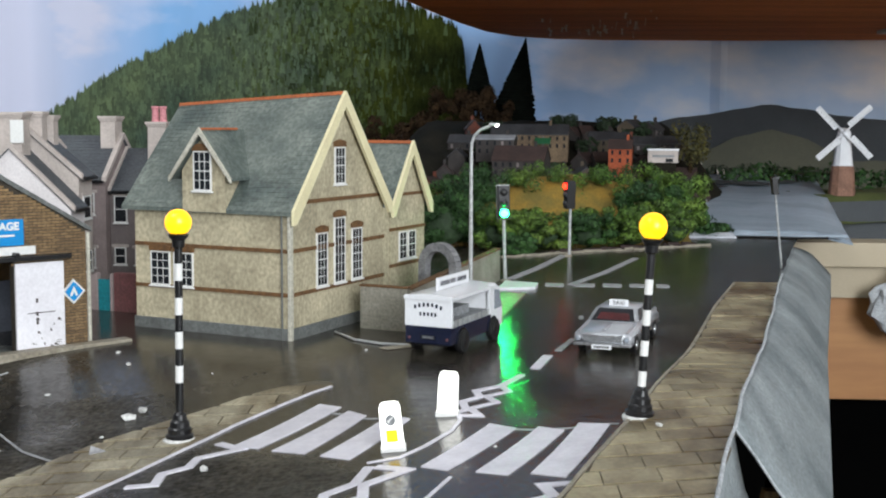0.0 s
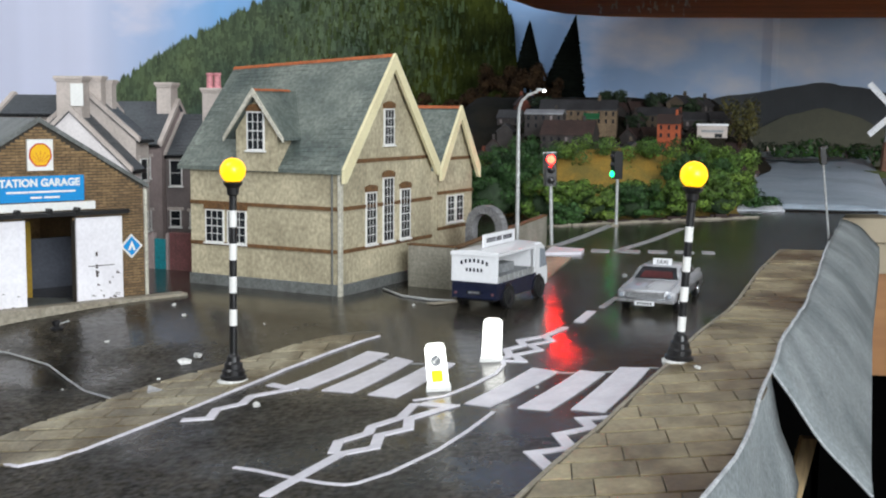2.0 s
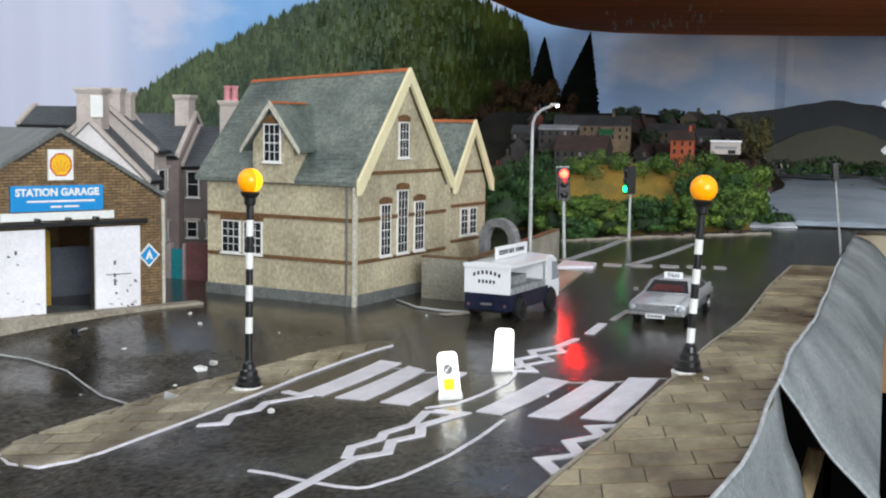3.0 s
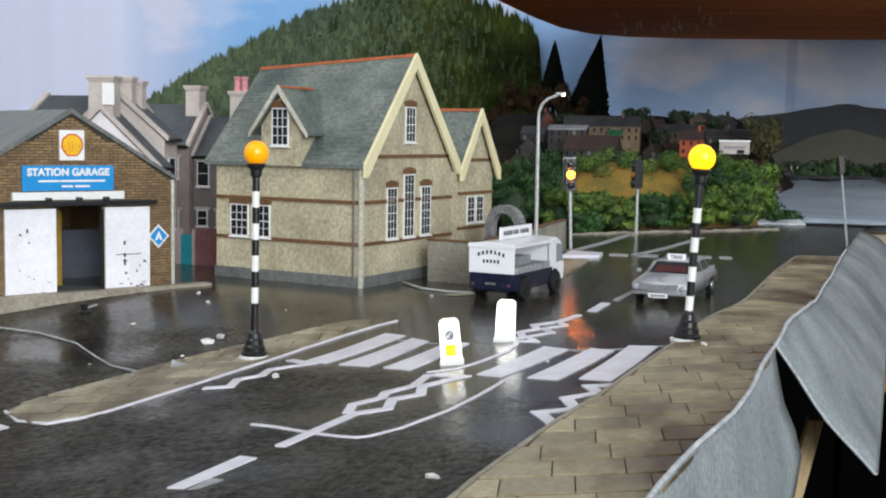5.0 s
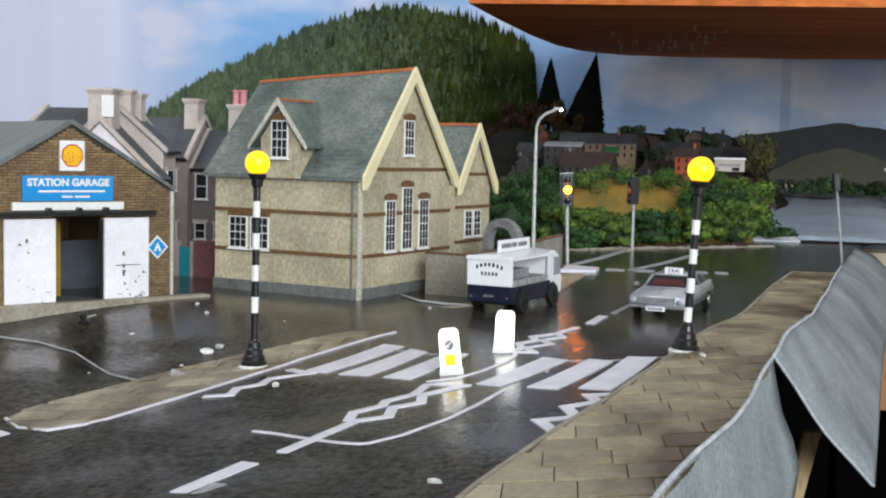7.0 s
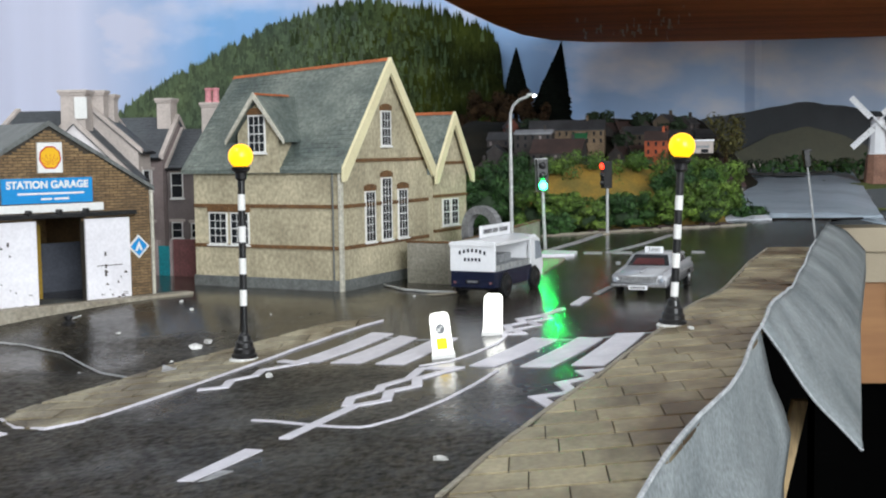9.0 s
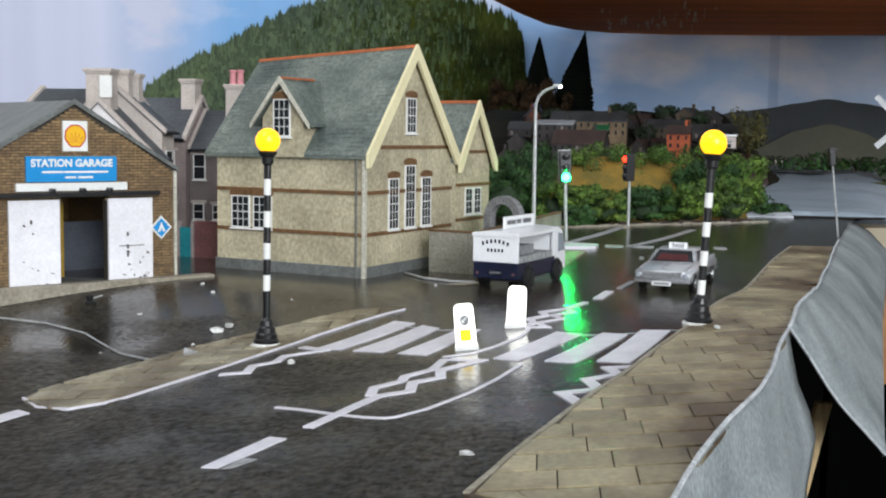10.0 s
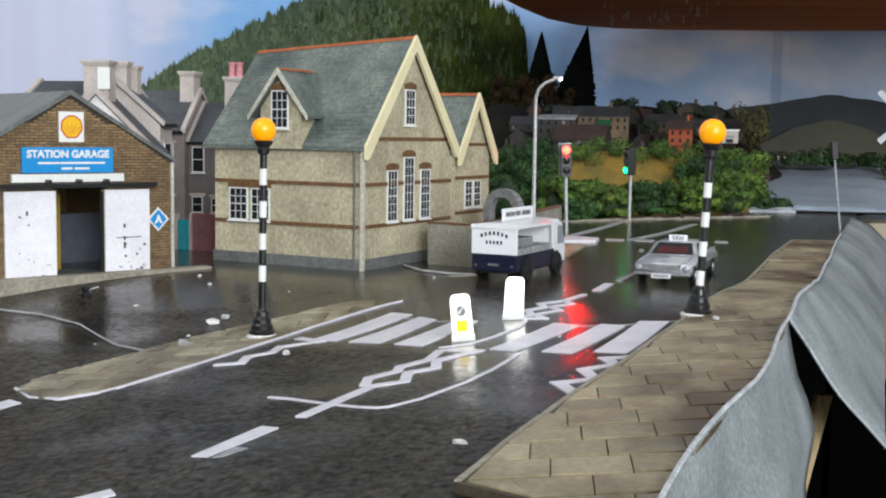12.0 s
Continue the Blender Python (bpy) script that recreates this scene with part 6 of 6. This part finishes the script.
# ---- planting, town and far things ----
def clump(bm_verts, bm_faces, rnd, c, r, n, leaf=0.16):
    for _ in range(n):
        d = Vector((rnd.gauss(0, 1), rnd.gauss(0, 1), rnd.gauss(0, 1))).normalized()
        p = Vector(c) + Vector((d.x * r[0], d.y * r[1], d.z * r[2])) * rnd.uniform(0.6, 1.04)
        u = Vector((rnd.gauss(0, 1), rnd.gauss(0, 1), rnd.gauss(0, 1))).normalized()
        w = d.cross(u).normalized() * leaf * rnd.uniform(0.6, 1.5)
        v = (u - d * u.dot(d) * 0.6).normalized() * leaf * rnd.uniform(0.6, 1.5)
        i = len(bm_verts)
        bm_verts += [p - v, p + w * 0.6, p + v, p - w * 0.6]
        bm_faces.append((i, i + 1, i + 2, i + 3))


def leafy(name, clumps, material, parent, label="", seed=1, leaf=0.16):
    rnd = random.Random(seed)
    verts, faces = [], []
    for c, r, n in clumps:
        clump(verts, faces, rnd, c, r, n, leaf)
    me = bpy.data.meshes.new(name)
    me.from_pydata([tuple(v * S) for v in verts], [], faces)
    me.materials.append(material)
    ob = new(name, me)
    ob.parent = parent
    return tagged(ob, label)


def build_bush(x, y, w, h, seed, material, label):
    th = thing("bush", label, "bush", place(x, y, 0), group="bushes")
    rnd = random.Random(seed)
    # Blackish core carries the shade between the leaves in its colour.
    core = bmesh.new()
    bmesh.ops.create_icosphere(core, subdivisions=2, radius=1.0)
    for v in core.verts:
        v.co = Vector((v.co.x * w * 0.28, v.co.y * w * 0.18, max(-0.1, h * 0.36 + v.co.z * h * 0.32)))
    part("shade_core", core, LEAF3, th)
    cl = []
    for _ in range(30):
        a, k = rnd.uniform(0, math.tau), rnd.random() ** 0.5
        z = rnd.uniform(0.12, 0.92)
        s = 0.5 + 0.5 * math.sqrt(max(0, 1 - (z - 0.35) ** 2 * 1.6))
        cl.append(((math.cos(a) * k * w * 0.45 * s, math.sin(a) * k * w * 0.32 * s - 0.2, z * h), (w * rnd.uniform(0.1, 0.2), w * 0.14, h * rnd.uniform(0.09, 0.17)), 240))
    leafy("foliage", cl, material, th, "", seed, 0.095)


def build_planting():
    rnd = random.Random(11)
    for k, (x, y, w, h) in enumerate(((2.0, 74, 4.5, 3.6), (5.4, 73, 3.6, 2.6), (8.2, 74, 3.4, 2.2), (11.0, 75, 3.6, 2.4), (14.0, 76, 3.8, 2.9), (16.9, 77.5, 3.5, 3.1),
                                      (3.2, 77, 4.4, 4.4), (7.2, 78, 4.2, 2.3), (11.8, 80, 4.6, 2.2), (15.6, 81, 4.6, 4.0), (17.9, 82, 3.5, 4.2), (0.2, 79, 4.0, 3.8), (6.4, 70.5, 2.2, 1.3), (12.6, 84, 5.0, 5.0),
                                      (8.4, 85, 5.2, 5.0), (4.0, 84, 5.0, 5.2), (17.0, 86, 4.8, 5.1), (18.9, 87, 3.9, 4.5), (13.2, 88, 5.0, 5.4))):
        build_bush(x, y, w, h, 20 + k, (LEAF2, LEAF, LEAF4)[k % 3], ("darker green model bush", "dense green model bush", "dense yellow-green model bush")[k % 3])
    # ochre bank behind the front bushes
    bm = bmesh.new()
    bmesh.ops.create_grid(bm, x_segments=40, y_segments=14, size=1.0)
    for v in bm.verts:
        x, y = v.co.x, v.co.y
        v.co = Vector((10.2 + 8 * x, 82.5 + 5 * y, 4.1 * max(0.0, 1 - x * x * 0.5) * smooth01((y + 1) / 1.6) + 0.25 * noise.noise((x * 6, y * 6, 0))))
    setting("bank", bm, OCHRE, "ochre scatter bank behind the bushes", "bank", smooth=True)
    bm = bmesh.new()
    rnd = random.Random(3)
    for k in range(46):
        x = 5.5 + 13.5 * k / 45
        y = 69.0 + (x - 5.5) * 0.62 + rnd.uniform(-0.3, 0.3)
        box(bm, x, x + rnd.uniform(0.28, 0.31), y, y + 0.3, -0.02, rnd.uniform(0.06, 0.14), 0.0)
    setting("verge", bm, KERB, "broken stone kerb along the bushes", "kerb")
    bm = bmesh.new()
    for k in range(30):
        x = 8.5 + 9.5 * k / 29
        y = 71.6 + (x - 8.5) * 0.6
        box(bm, x, x + rnd.uniform(0.2, 0.7), y, y + 0.5, 0.0, rnd.uniform(0.08, 0.26))
    setting("rubble", bm, TOWNBROWN, "dark broken edging under the bushes", "rubble")
    # green scatter mound by the sheet
    th = thing("bush", "bright green scatter clump spilling beside the sheet", "bush", place(19.6, 84, 0), group="bushes")
    leafy("foliage", [((0, 0, 0.9), (1.4, 1.0, 0.9), 500), ((1.4, 0.5, 0.5), (1.2, 0.8, 0.5), 300)], LEAF2, th, "", 77, 0.16)


def town_house(name, w, d, e, r, wall, roof, seed):
    th = thing(name, "", "house", place(0, 0, -50))
    bm = bmesh.new()
    prism(bm, [(-w / 2, -d / 2, -1.2), (-w / 2, -d / 2, e), (-w / 2, 0, r), (-w / 2, d / 2, e), (-w / 2, d / 2, -1.2)], (w, 0, 0))
    part("wall", bm, wall, th)
    for s in (-1, 1):
        bm = bmesh.new()
        prism(bm, [(-w / 2 - 0.06, 0, r + 0.08), (-w / 2 - 0.06, s * (d / 2 + 0.1), e), (-w / 2 - 0.06, s * (d / 2 + 0.1), e - 0.1), (-w / 2 - 0.06, 0, r - 0.04)], (w + 0.12, 0, 0))
        part("roof", bm, roof, th)
    part("chimney", box(bmesh.new(), w * 0.25, w * 0.25 + 0.22, -0.12, 0.12, e, r + 0.45), wall, th)
    n = max(2, int(w / 0.6))
    for k in range(n):
        for z in (e - 0.55, e - 1.2):
            part("window", box(bmesh.new(), -w / 2 + w * (k + 0.35) / n, -w / 2 + w * (k + 0.65) / n, -d / 2 - 0.03, -d / 2 + 0.02, z, z + 0.35), DARKGLASS if (k + seed) % 5 else DIMWALL, th)
    return th


def build_town():
    # hillside under the town
    bm = bmesh.new()
    bmesh.ops.create_grid(bm, x_segments=44, y_segments=20, size=1.0)
    for v in bm.verts:
        x, y = v.co.x, v.co.y
        v.co = Vector((9 + 19 * x, 104 + 17 * y, -0.3 + 8.4 * smooth01((y + 0.9) / 1.7) * smooth01((1.02 - abs(x - 0.05)) * 2.2) + 0.35 * noise.noise((x * 7, y * 7, 1))))
    setting("hillside", bm, EARTH, "dark hillside under the model town", "hill", smooth=True)

    def ground(x, y):
        u, v = (x - 9) / 19, (y - 104) / 17
        return -0.3 + 8.4 * smooth01((v + 0.9) / 1.7) * smooth01((1.02 - abs(u - 0.05)) * 2.2)

    kinds = [town_house("town_house", 2.2, 1.4, 1.0, 1.6, TOWNGREY, TOWNSLATE, 0), town_house("town_house", 1.8, 1.3, 1.1, 1.9, TOWNRED, TOWNBROWN, 1),
             town_house("town_house", 3.6, 1.6, 1.3, 1.9, BUFF, TOWNSLATE, 2), town_house("town_house", 1.4, 1.1, 1.0, 1.6, TOWNGREY, TOWNBROWN, 1), town_house("town_house", 2.6, 1.5, 0.9, 1.6, TOWNGREY, TOWNBROWN, 2)]
    labels = ("small grey stone town house with slate roof", "small red brick town house", "long buff brick town house", "small grey rendered town house", "small dark town house with brown roof")
    rnd = random.Random(21)
    used = set()
    for row, (y, x0, x1) in enumerate(((92, 0, 20), (95, -1, 21.5), (98, -1, 21.5), (101, 0, 21.5), (104, 1, 21.5), (107, 2, 21), (110, 3, 20.5))):
        x = x0 + rnd.uniform(0, 1)
        while x < x1:
            k = rnd.choice((0, 0, 3, 4, 4, 2, 1) if row else (0, 4, 3))
            if 13 < x < 16 and row in (2, 3):
                k = rnd.choice((1, 1, 0))
            if 5 < x < 10 and row > 5:
                k = 2
            if 3.5 < x < 12.5 and y > 103 or 13.8 < x < 17 and 97 < y < 103 or 3 < x < 9.5 and 94 < y < 99:
                x += 1.0
                continue
            m = place(x, y + rnd.uniform(-0.8, 0.8), ground(x, y) - rnd.uniform(0.1, 0.7), rnd.uniform(-34, 36) + rnd.choice((0, 75, 90)))
            if k not in used:
                kinds[k].matrix_world = m
                used.add(k)
                ob = kinds[k]
            else:
                ob = copy_thing(kinds[k], m)
            tagged(ob, labels[k], "house", "town houses")
            x += rnd.uniform(1.4, 2.3)
    th = town_house("town_hall", 6.8, 1.7, 1.7, 2.5, BUFFPALE, TOWNSLATE, 3)
    th.matrix_world = place(8.3, 106, 5.3, -7)
    tagged(th, "long buff brick building with slate roof and green awning", "building")
    part("awning", prism(bmesh.new(), [(0.5, -0.9, 1.3), (1.9, -0.9, 1.3), (1.9, -1.5, 0.85), (0.5, -1.5, 0.85)], (0, 0, 0.08)), TOWNGREEN, th, "green awning")
    th = town_house("shed", 3.2, 2.0, 0.75, 1.0, TOWNGREY, PALEROOF, 2)
    th.matrix_world = place(5.3, 100, 5.9, -9)
    tagged(th, "low shed with pale grey roof in the town", "shed")
    th = town_house("warehouse", 4.2, 3.2, 0.7, 1.75, TOWNGREY, TOWNBROWN, 2)
    th.matrix_world = place(7.3, 96, 4.3, -12)
    tagged(th, "broad warehouse with dark brown roof", "warehouse")
    th = town_house("town_house", 1.9, 1.5, 1.25, 1.9, BRIGHTBRICK, TOWNBROWN, 1)
    th.matrix_world = place(15.6, 99, 4.7, -10)
    tagged(th, "bright orange-red brick house in the town", "house", "town houses")
    th = thing("white_hall", "flat-roofed white hall at the edge of the town", "house", place(19.05, 98.5, 5.0, -6))
    part("base_wall", box(bmesh.new(), -1.08, 1.08, 0.02, 1.8, -3.2, -0.24), EARTH, th, "dark stone base")
    part("wall", box(bmesh.new(), -1.22, 1.22, 0, 1.8, -0.25, 0.75, 0.03), PALE, th)
    part("roof_edge", box(bmesh.new(), -1.29, 1.29, -0.1, 1.9, 0.75, 0.9), ENAMEL, th)
    part("window_strip", box(bmesh.new(), -0.9, 0.9, -0.03, 0.02, 0.2, 0.4), GREY, th)
    part("porch", box(bmesh.new(), 0.2, 0.8, -0.04, 0.02, -0.2, 0.1), DARKGLASS, th)
    rnd = random.Random(5)
    for k, (x, y, h, w) in enumerate(((21.7, 101, 4.6, 3.6), (11.4, 110, 2.4, 2.8), (17.6, 108, 1.8, 2.6), (6.3, 100, 1.2, 2.0), (14.8, 96, 1.1, 2.2), (2.0, 99, 1.5, 2.4), (8.6, 96, 1.3, 2.0), (10.5, 101.5, 1.5, 2.0), (17.0, 96, 1.2, 2.2), (4.4, 104, 1.6, 2.2), (13.4, 106, 1.7, 2.4), (19.2, 104, 1.8, 2.4), (0.2, 95, 1.4, 2.6), (5.2, 108, 2.2, 2.6), (15.6, 110, 2.0, 2.8), (18.8, 110, 1.6, 2.4), (12.0, 99, 1.6, 2.4), (7.6, 104, 1.7, 2.4), (3.2, 95, 1.6, 2.8), (16.2, 101, 1.7, 2.4))):
        th = thing("tree", "round dark model tree in the town", "tree", place(x, y, ground(x, y) - 0.2 if k else 3.2), group="town trees")
        part("trunk", cone(bmesh.new(), (0, 0, 0), (0, 0, h * 0.5), 0.22, 0.12, 8), BARK, th)
        for s in (-1, 1):
            part("limb", cone(bmesh.new(), (0, 0, h * 0.35), (s * w * 0.25, 0, h * 0.65), 0.1, 0.05, 6), BARK, th)
        leafy("crown", [((rnd.uniform(-0.3, 0.3) * w, rnd.uniform(-0.2, 0.2) * w, h * rnd.uniform(0.4, 0.95)), (w * 0.24, w * 0.22, h * 0.18), 90) for _ in range(12)], LEAF3 if k else AUTUMN, th, "", 50 + k, 0.14)
    # tall black conifers and brown trees on the backdrop's foot
    for x, y, z, h, w in ((3.4, 133, 9.4, 7.4, 1.9), (7.3, 133, 6.4, 11.1, 3.4)):
        th = thing("conifer", "tall black pointed conifer", "tree", place(x, y, z), group="black conifers")
        part("trunk", cone(bmesh.new(), (0, 0, -6), (0, 0, h * 0.3), 0.3, 0.2, 8), BARK, th)
        bm = bmesh.new()
        rnd = random.Random(int(x * 10))
        n, m = 46, 18
        drift = 0.55 * w if w > 2 else 0.1
        rings = []
        for k in range(n):
            t = k / n
            r = w * (1 - t) ** (1.0 if w > 2 else 0.85) * min(1.0, 0.75 + t * 4) * (1.04 if k % 2 else 0.95)
            rings.append([bm.verts.new((drift * (t - 0.3) + r * math.cos(math.tau * i / m) * rnd.uniform(0.93, 1.05), r * 0.6 * math.sin(math.tau * i / m), h * t + rnd.uniform(-0.1, 0.1))) for i in range(m)])
        for a, b in zip(rings, rings[1:]):
            for i in range(m):
                bm.faces.new((a[i], a[(i + 1) % m], b[(i + 1) % m], b[i]))
        bm.faces.new(rings[0])
        tv = bm.verts.new((drift * 0.7, 0, h))
        for i in range(m):
            bm.faces.new((rings[-1][i], rings[-1][(i + 1) % m], tv))
        part("crown", bm, BLACKPINE, th)
    for x, y, z, h, w in ((0.4, 131, 4.5, 7.0, 4.5), (3.4, 130, 4.0, 7.8, 3.6), (-3.0, 131, 4.0, 6.0, 4.5), (5.6, 131, 3.6, 6.4, 3.4), (-6.5, 131, 3.0, 5.4, 5.0), (1.8, 129, 3.0, 6.0, 4.0)):
        th = thing("tree", "brown autumn model tree before the hill", "tree", place(x, y, z), group="brown trees")
        part("trunk", cone(bmesh.new(), (0, 0, -4), (0, 0, h * 0.6), 0.3, 0.15, 8), BARK, th)
        rnd = random.Random(int(h * 10))
        leafy("crown", [((rnd.uniform(-0.4, 0.4) * w, rnd.uniform(-0.2, 0.2) * w, h * rnd.uniform(0.1, 0.95)), (w * 0.2, w * 0.18, h * 0.14), 150) for _ in range(18)], BARK, th, "", int(h * 7), 0.2)


def build_windmill():
    th = thing("windmill", "white model windmill on a brick base", "windmill", place(35.6, 105, 3.0, -15))
    part("brick_base", lathe(bmesh.new(), ((1.15, -1.2), (1.0, 0.9), (0.9, 1.4)), 10), MILLBRICK, th, "red-brown brick base")
    part("tower", lathe(bmesh.new(), ((0.95, 1.4), (0.85, 1.5), (0.62, 3.9), (0.6, 4.1)), 10), ENAMEL, th, "white tapering tower")
    cap = bmesh.new()
    ball(cap, (0, 0, 4.1), 0.64, 14, 8)
    part("cap", cap, ENAMEL, th, smooth=True)
    hub = part("hub", cone(bmesh.new(), (0, -0.5, 4.3), (0, -1.0, 4.3), 0.16, 0.13, 10), ENAMEL, th)
    for k in range(4):
        a = math.radians(43 + 90 * k)
        d, n = Vector((math.cos(a), 0, math.sin(a))), Vector((-math.sin(a), 0, math.cos(a)))
        o = Vector((0, -0.95, 4.3))
        bm = bmesh.new()
        prism(bm, [o + d * 0.2 - n * 0.06, o + d * 3.1 - n * 0.06, o + d * 3.1 + n * 0.06, o + d * 0.2 + n * 0.06], (0, 0.07, 0))
        sail = part("sail", bm, ENAMEL, hub, "white lattice sail")
        bm = bmesh.new()
        for j in range(9):
            s = 0.7 + 0.27 * j
            prism(bm, [o + d * s - n * 0.02, o + d * (s + 0.255) - n * 0.02, o + d * (s + 0.255) + n * 0.46, o + d * s + n * 0.46], (0, 0.05, 0))
        part("sail_slats", bm, ENAMEL, sail)
    bm = bmesh.new()
    bmesh.ops.create_grid(bm, x_segments=24, y_segments=10, size=1.0)
    for v in bm.verts:
        x, y = v.co.x, v.co.y
        v.co = Vector((40 + 15 * x, 106 + 6 * y, 2.2 * smooth01((y + 1) * 1.2) + 0.4 * noise.noise((x * 4, y * 3, 5)) - 0.2))
    setting("windmill_field", bm, GRASS, "rough olive field round the windmill", "field", smooth=True)
    bm = bmesh.new()
    prism(bm, [(28, 99.8, -2), (60, 98.5, -2), (60, 100.3, 1.9), (40, 101.3, 1.7), (28, 101.5, 1.2)], (0, 0.2, 0))
    setting("dark_bank", bm, FARHILL, "dark printed river bank below the windmill", "bank")
    th = thing("hedge", "dark wooded river bank with pale mooring posts", "hedge", place(30, 121, 2.6))
    leafy("foliage", [((-6 + 0.8 * k, 0, 0.5 + 0.25 * math.sin(k * 1.7)), (0.8, 0.5, 0.75), 90) for k in range(18)], LEAF3, th, "", 93, 0.16)
    for x, h in ((-4.2, 1.5), (-2.5, 0.9), (-1.9, 0.9), (1.4, 0.7)):
        part("post", box(bmesh.new(), x, x + 0.2, -0.9, -0.75, -0.6, h, 0.02), PALE, th, "pale mooring post")
    th = thing("hedge", "dark hedge behind the windmill", "hedge", place(40, 113, 2))
    leafy("foliage", [((-12 + 2.4 * k, 0, 1.0 + 0.4 * math.sin(k * 2)), (1.8, 0.8, 1.2), 140) for k in range(11)], LEAF2, th, "", 91, 0.25)


def build_litter():
    rnd = random.Random(14)
    for x, y, r in ((-5.45, 31.8, 0.24), (-5.2, 32.4, 0.22), (-1.95, 26.35, 0.17), (3.25, 16.4, 0.14), (-8.6, 34.0, 0.09), (-5.7, 30.2, 0.07), (-8.1, 29.2, 0.06), (-7.0, 37.0, 0.12), (-7.8, 38.4, 0.1),
                    (8.9, 26.9, 0.12), (0.6, 39.2, 0.09), (-4.0, 36.0, 0.05), (2.4, 45.0, 0.09), (5.0, 26.7, 0.06)):
        th = thing("plaster_crumb", "small white plaster crumb lying on the road", "debris", place(x, y, gz(x, y) + (0.2 if x > 8 else 0.0), rnd.uniform(0, 180)), group="crumbs")
        bm = bmesh.new()
        bmesh.ops.create_icosphere(bm, subdivisions=1, radius=1.0)
        for v in bm.verts:
            k = 1 + 0.6 * noise.noise(v.co * 3 + Vector((x, y, 0)))
            v.co = Vector((v.co.x * r * k, v.co.y * r * 0.6 * k, max(0, v.co.z * r * 0.5 * k + r * 0.25)))
        part("crumb", bm, CRUMB, th)
    th = thing("paper_scrap", "small grey paper triangle on the pavement", "debris", place(-5.4, 28.3, gz(-5.4, 28.3) + 0.07, 20))
    part("paper", prism(bmesh.new(), [(0, 0, 0), (0.5, 0.1, 0.0), (0.05, 0.35, 0.12)], (0, 0, 0.02)), LINE_OLD, th)
    th = thing("black_knob", "small black knob lying before the garage", "debris", place(-10.7, 35.1, gz(-10.7, 35.1)))
    part("knob", lathe(bmesh.new(), ((0.2, 0.0), (0.22, 0.08), (0.1, 0.14), (0.14, 0.24), (0.15, 0.3), (0.05, 0.34)), 14), BLACK, th)
    part("pin", cone(bmesh.new(), (0.1, 0, 0.2), (0.4, 0.1, 0.3), 0.03, 0.03, 6), STEEL, th)
    th = thing("signal_plinth", "white card refuge at the foot of the signal", "kerb", place(0, 0, 0))
    part("card", patch(bmesh.new(), ((5.2, 54.6), (7.0, 55.2), (7.2, 56.6), (5.6, 57.4)), 0.14, 0.14), LINE, th)
    part("kerb_edge", patch(bmesh.new(), ((4.3, 46.8), (5.4, 46.8), (6.5, 53.6), (5.2, 53.9)), 0.06, 0.06), SLAB_OLD, th)


build_ground()
build_markings()
build_sheets()
build_backdrop()
build_room()
build_school()
build_terrace()
build_beacon(-3.29, 29.25, 0.5, 5.68, "black and white beacon with amber globe on the paved strip")
build_beacon(8.59, 28.08, 2.8, 4.70, "leaning black and white beacon with amber globe by the kerb")
build_bollard(2.55, 26.9, 4, True, -6.0)
build_bollard(3.72, 30.1, -3, False, 1.5)
build_street_lamp()
build_signal(5.62, 58.2, 6, 4.72, "slim traffic light facing the crossing", -1.9, lamps=1)
build_signal(9.46, 70.0, -70, 4.45, "dark traffic light before the bushes", 0.3, lamps=2)
build_float()
build_taxi()
build_planting()
build_town()
build_windmill()
build_litter()
build_garage()
build_pavement()
th3 = thing("signal_post", "black signal seen from behind by the sheet", "traffic light", place(20.9, 65.0, 0.2, 10, 0, -7))
part("pole", cone(bmesh.new(), (0, 0, -0.2), (0, 0, 4.0), 0.07, 0.06, 8), STEEL, th3)
part("head", box(bmesh.new(), -0.17, 0.17, -0.15, 0.2, 3.9, 4.85, 0.04), BLACK, th3)
part("hood", box(bmesh.new(), -0.14, 0.30, -0.14, 0.1, 4.72, 4.88, 0.02), BLACK, th3)


# ---- what changes: flashing globes and signal lenses turn their lit or resting half to the front ----
def turning(ob, at, changes, start, face=0.0):
    """changes: (seconds, lit). The half that shows is lit at 0 degrees and resting at 180."""
    ang = 0.0 if start else 180.0
    rows = [(0.0, ang)]
    for t, lit in changes:
        goal = 0.0 if lit else 180.0
        if goal == ang:
            continue
        rows += [(t - 1 / 30, ang), (t, ang + (goal - ang) / 3), (t + 1 / 30, ang + (goal - ang) * 2 / 3), (t + 2 / 30, goal)]
        ang = goal
    rows.append((12.0, ang))
    walk(ob, [(t, pose(at[0], at[1], at[2], 0, 0, a + face)) for t, a in rows])


def motions():
    dim = ((0.42, 1.06, 1.75, 2.44, 3.11, 3.79, 4.46, 5.08, 5.8, 6.5, 7.2, 7.86, 8.52, 9.2, 9.82, 10.52, 11.22, 11.88),
           (0.24, 0.94, 1.56, 2.22, 2.9, 3.58, 4.25, 4.82, 5.54, 6.24, 6.82, 7.5, 8.15, 8.8, 9.49, 10.2, 10.82, 11.49, 12.03))
    for (g, at, face), times in zip(GLOBES, dim):
        ch = []
        for t in times:
            ch += [(t - 0.13, False), (t + 0.13, True)]
        turning(g, at, [c for c in ch if 0.05 < c[0] < 11.9], True, face)
    plan = (({0: "g", 1.73: "r", 4.8: "a", 8.1: "g", 11.32: "r"}), ({0: "r", 1.73: "g", 4.8: "a", 8.1: "r", 11.32: "g"}))
    for ob, at, which, k in LENSES:
        me = "gar"[k]
        turning(ob, at, [(t, c == me) for t, c in plan[which].items() if t > 0], plan[which][0] == me)


motions()
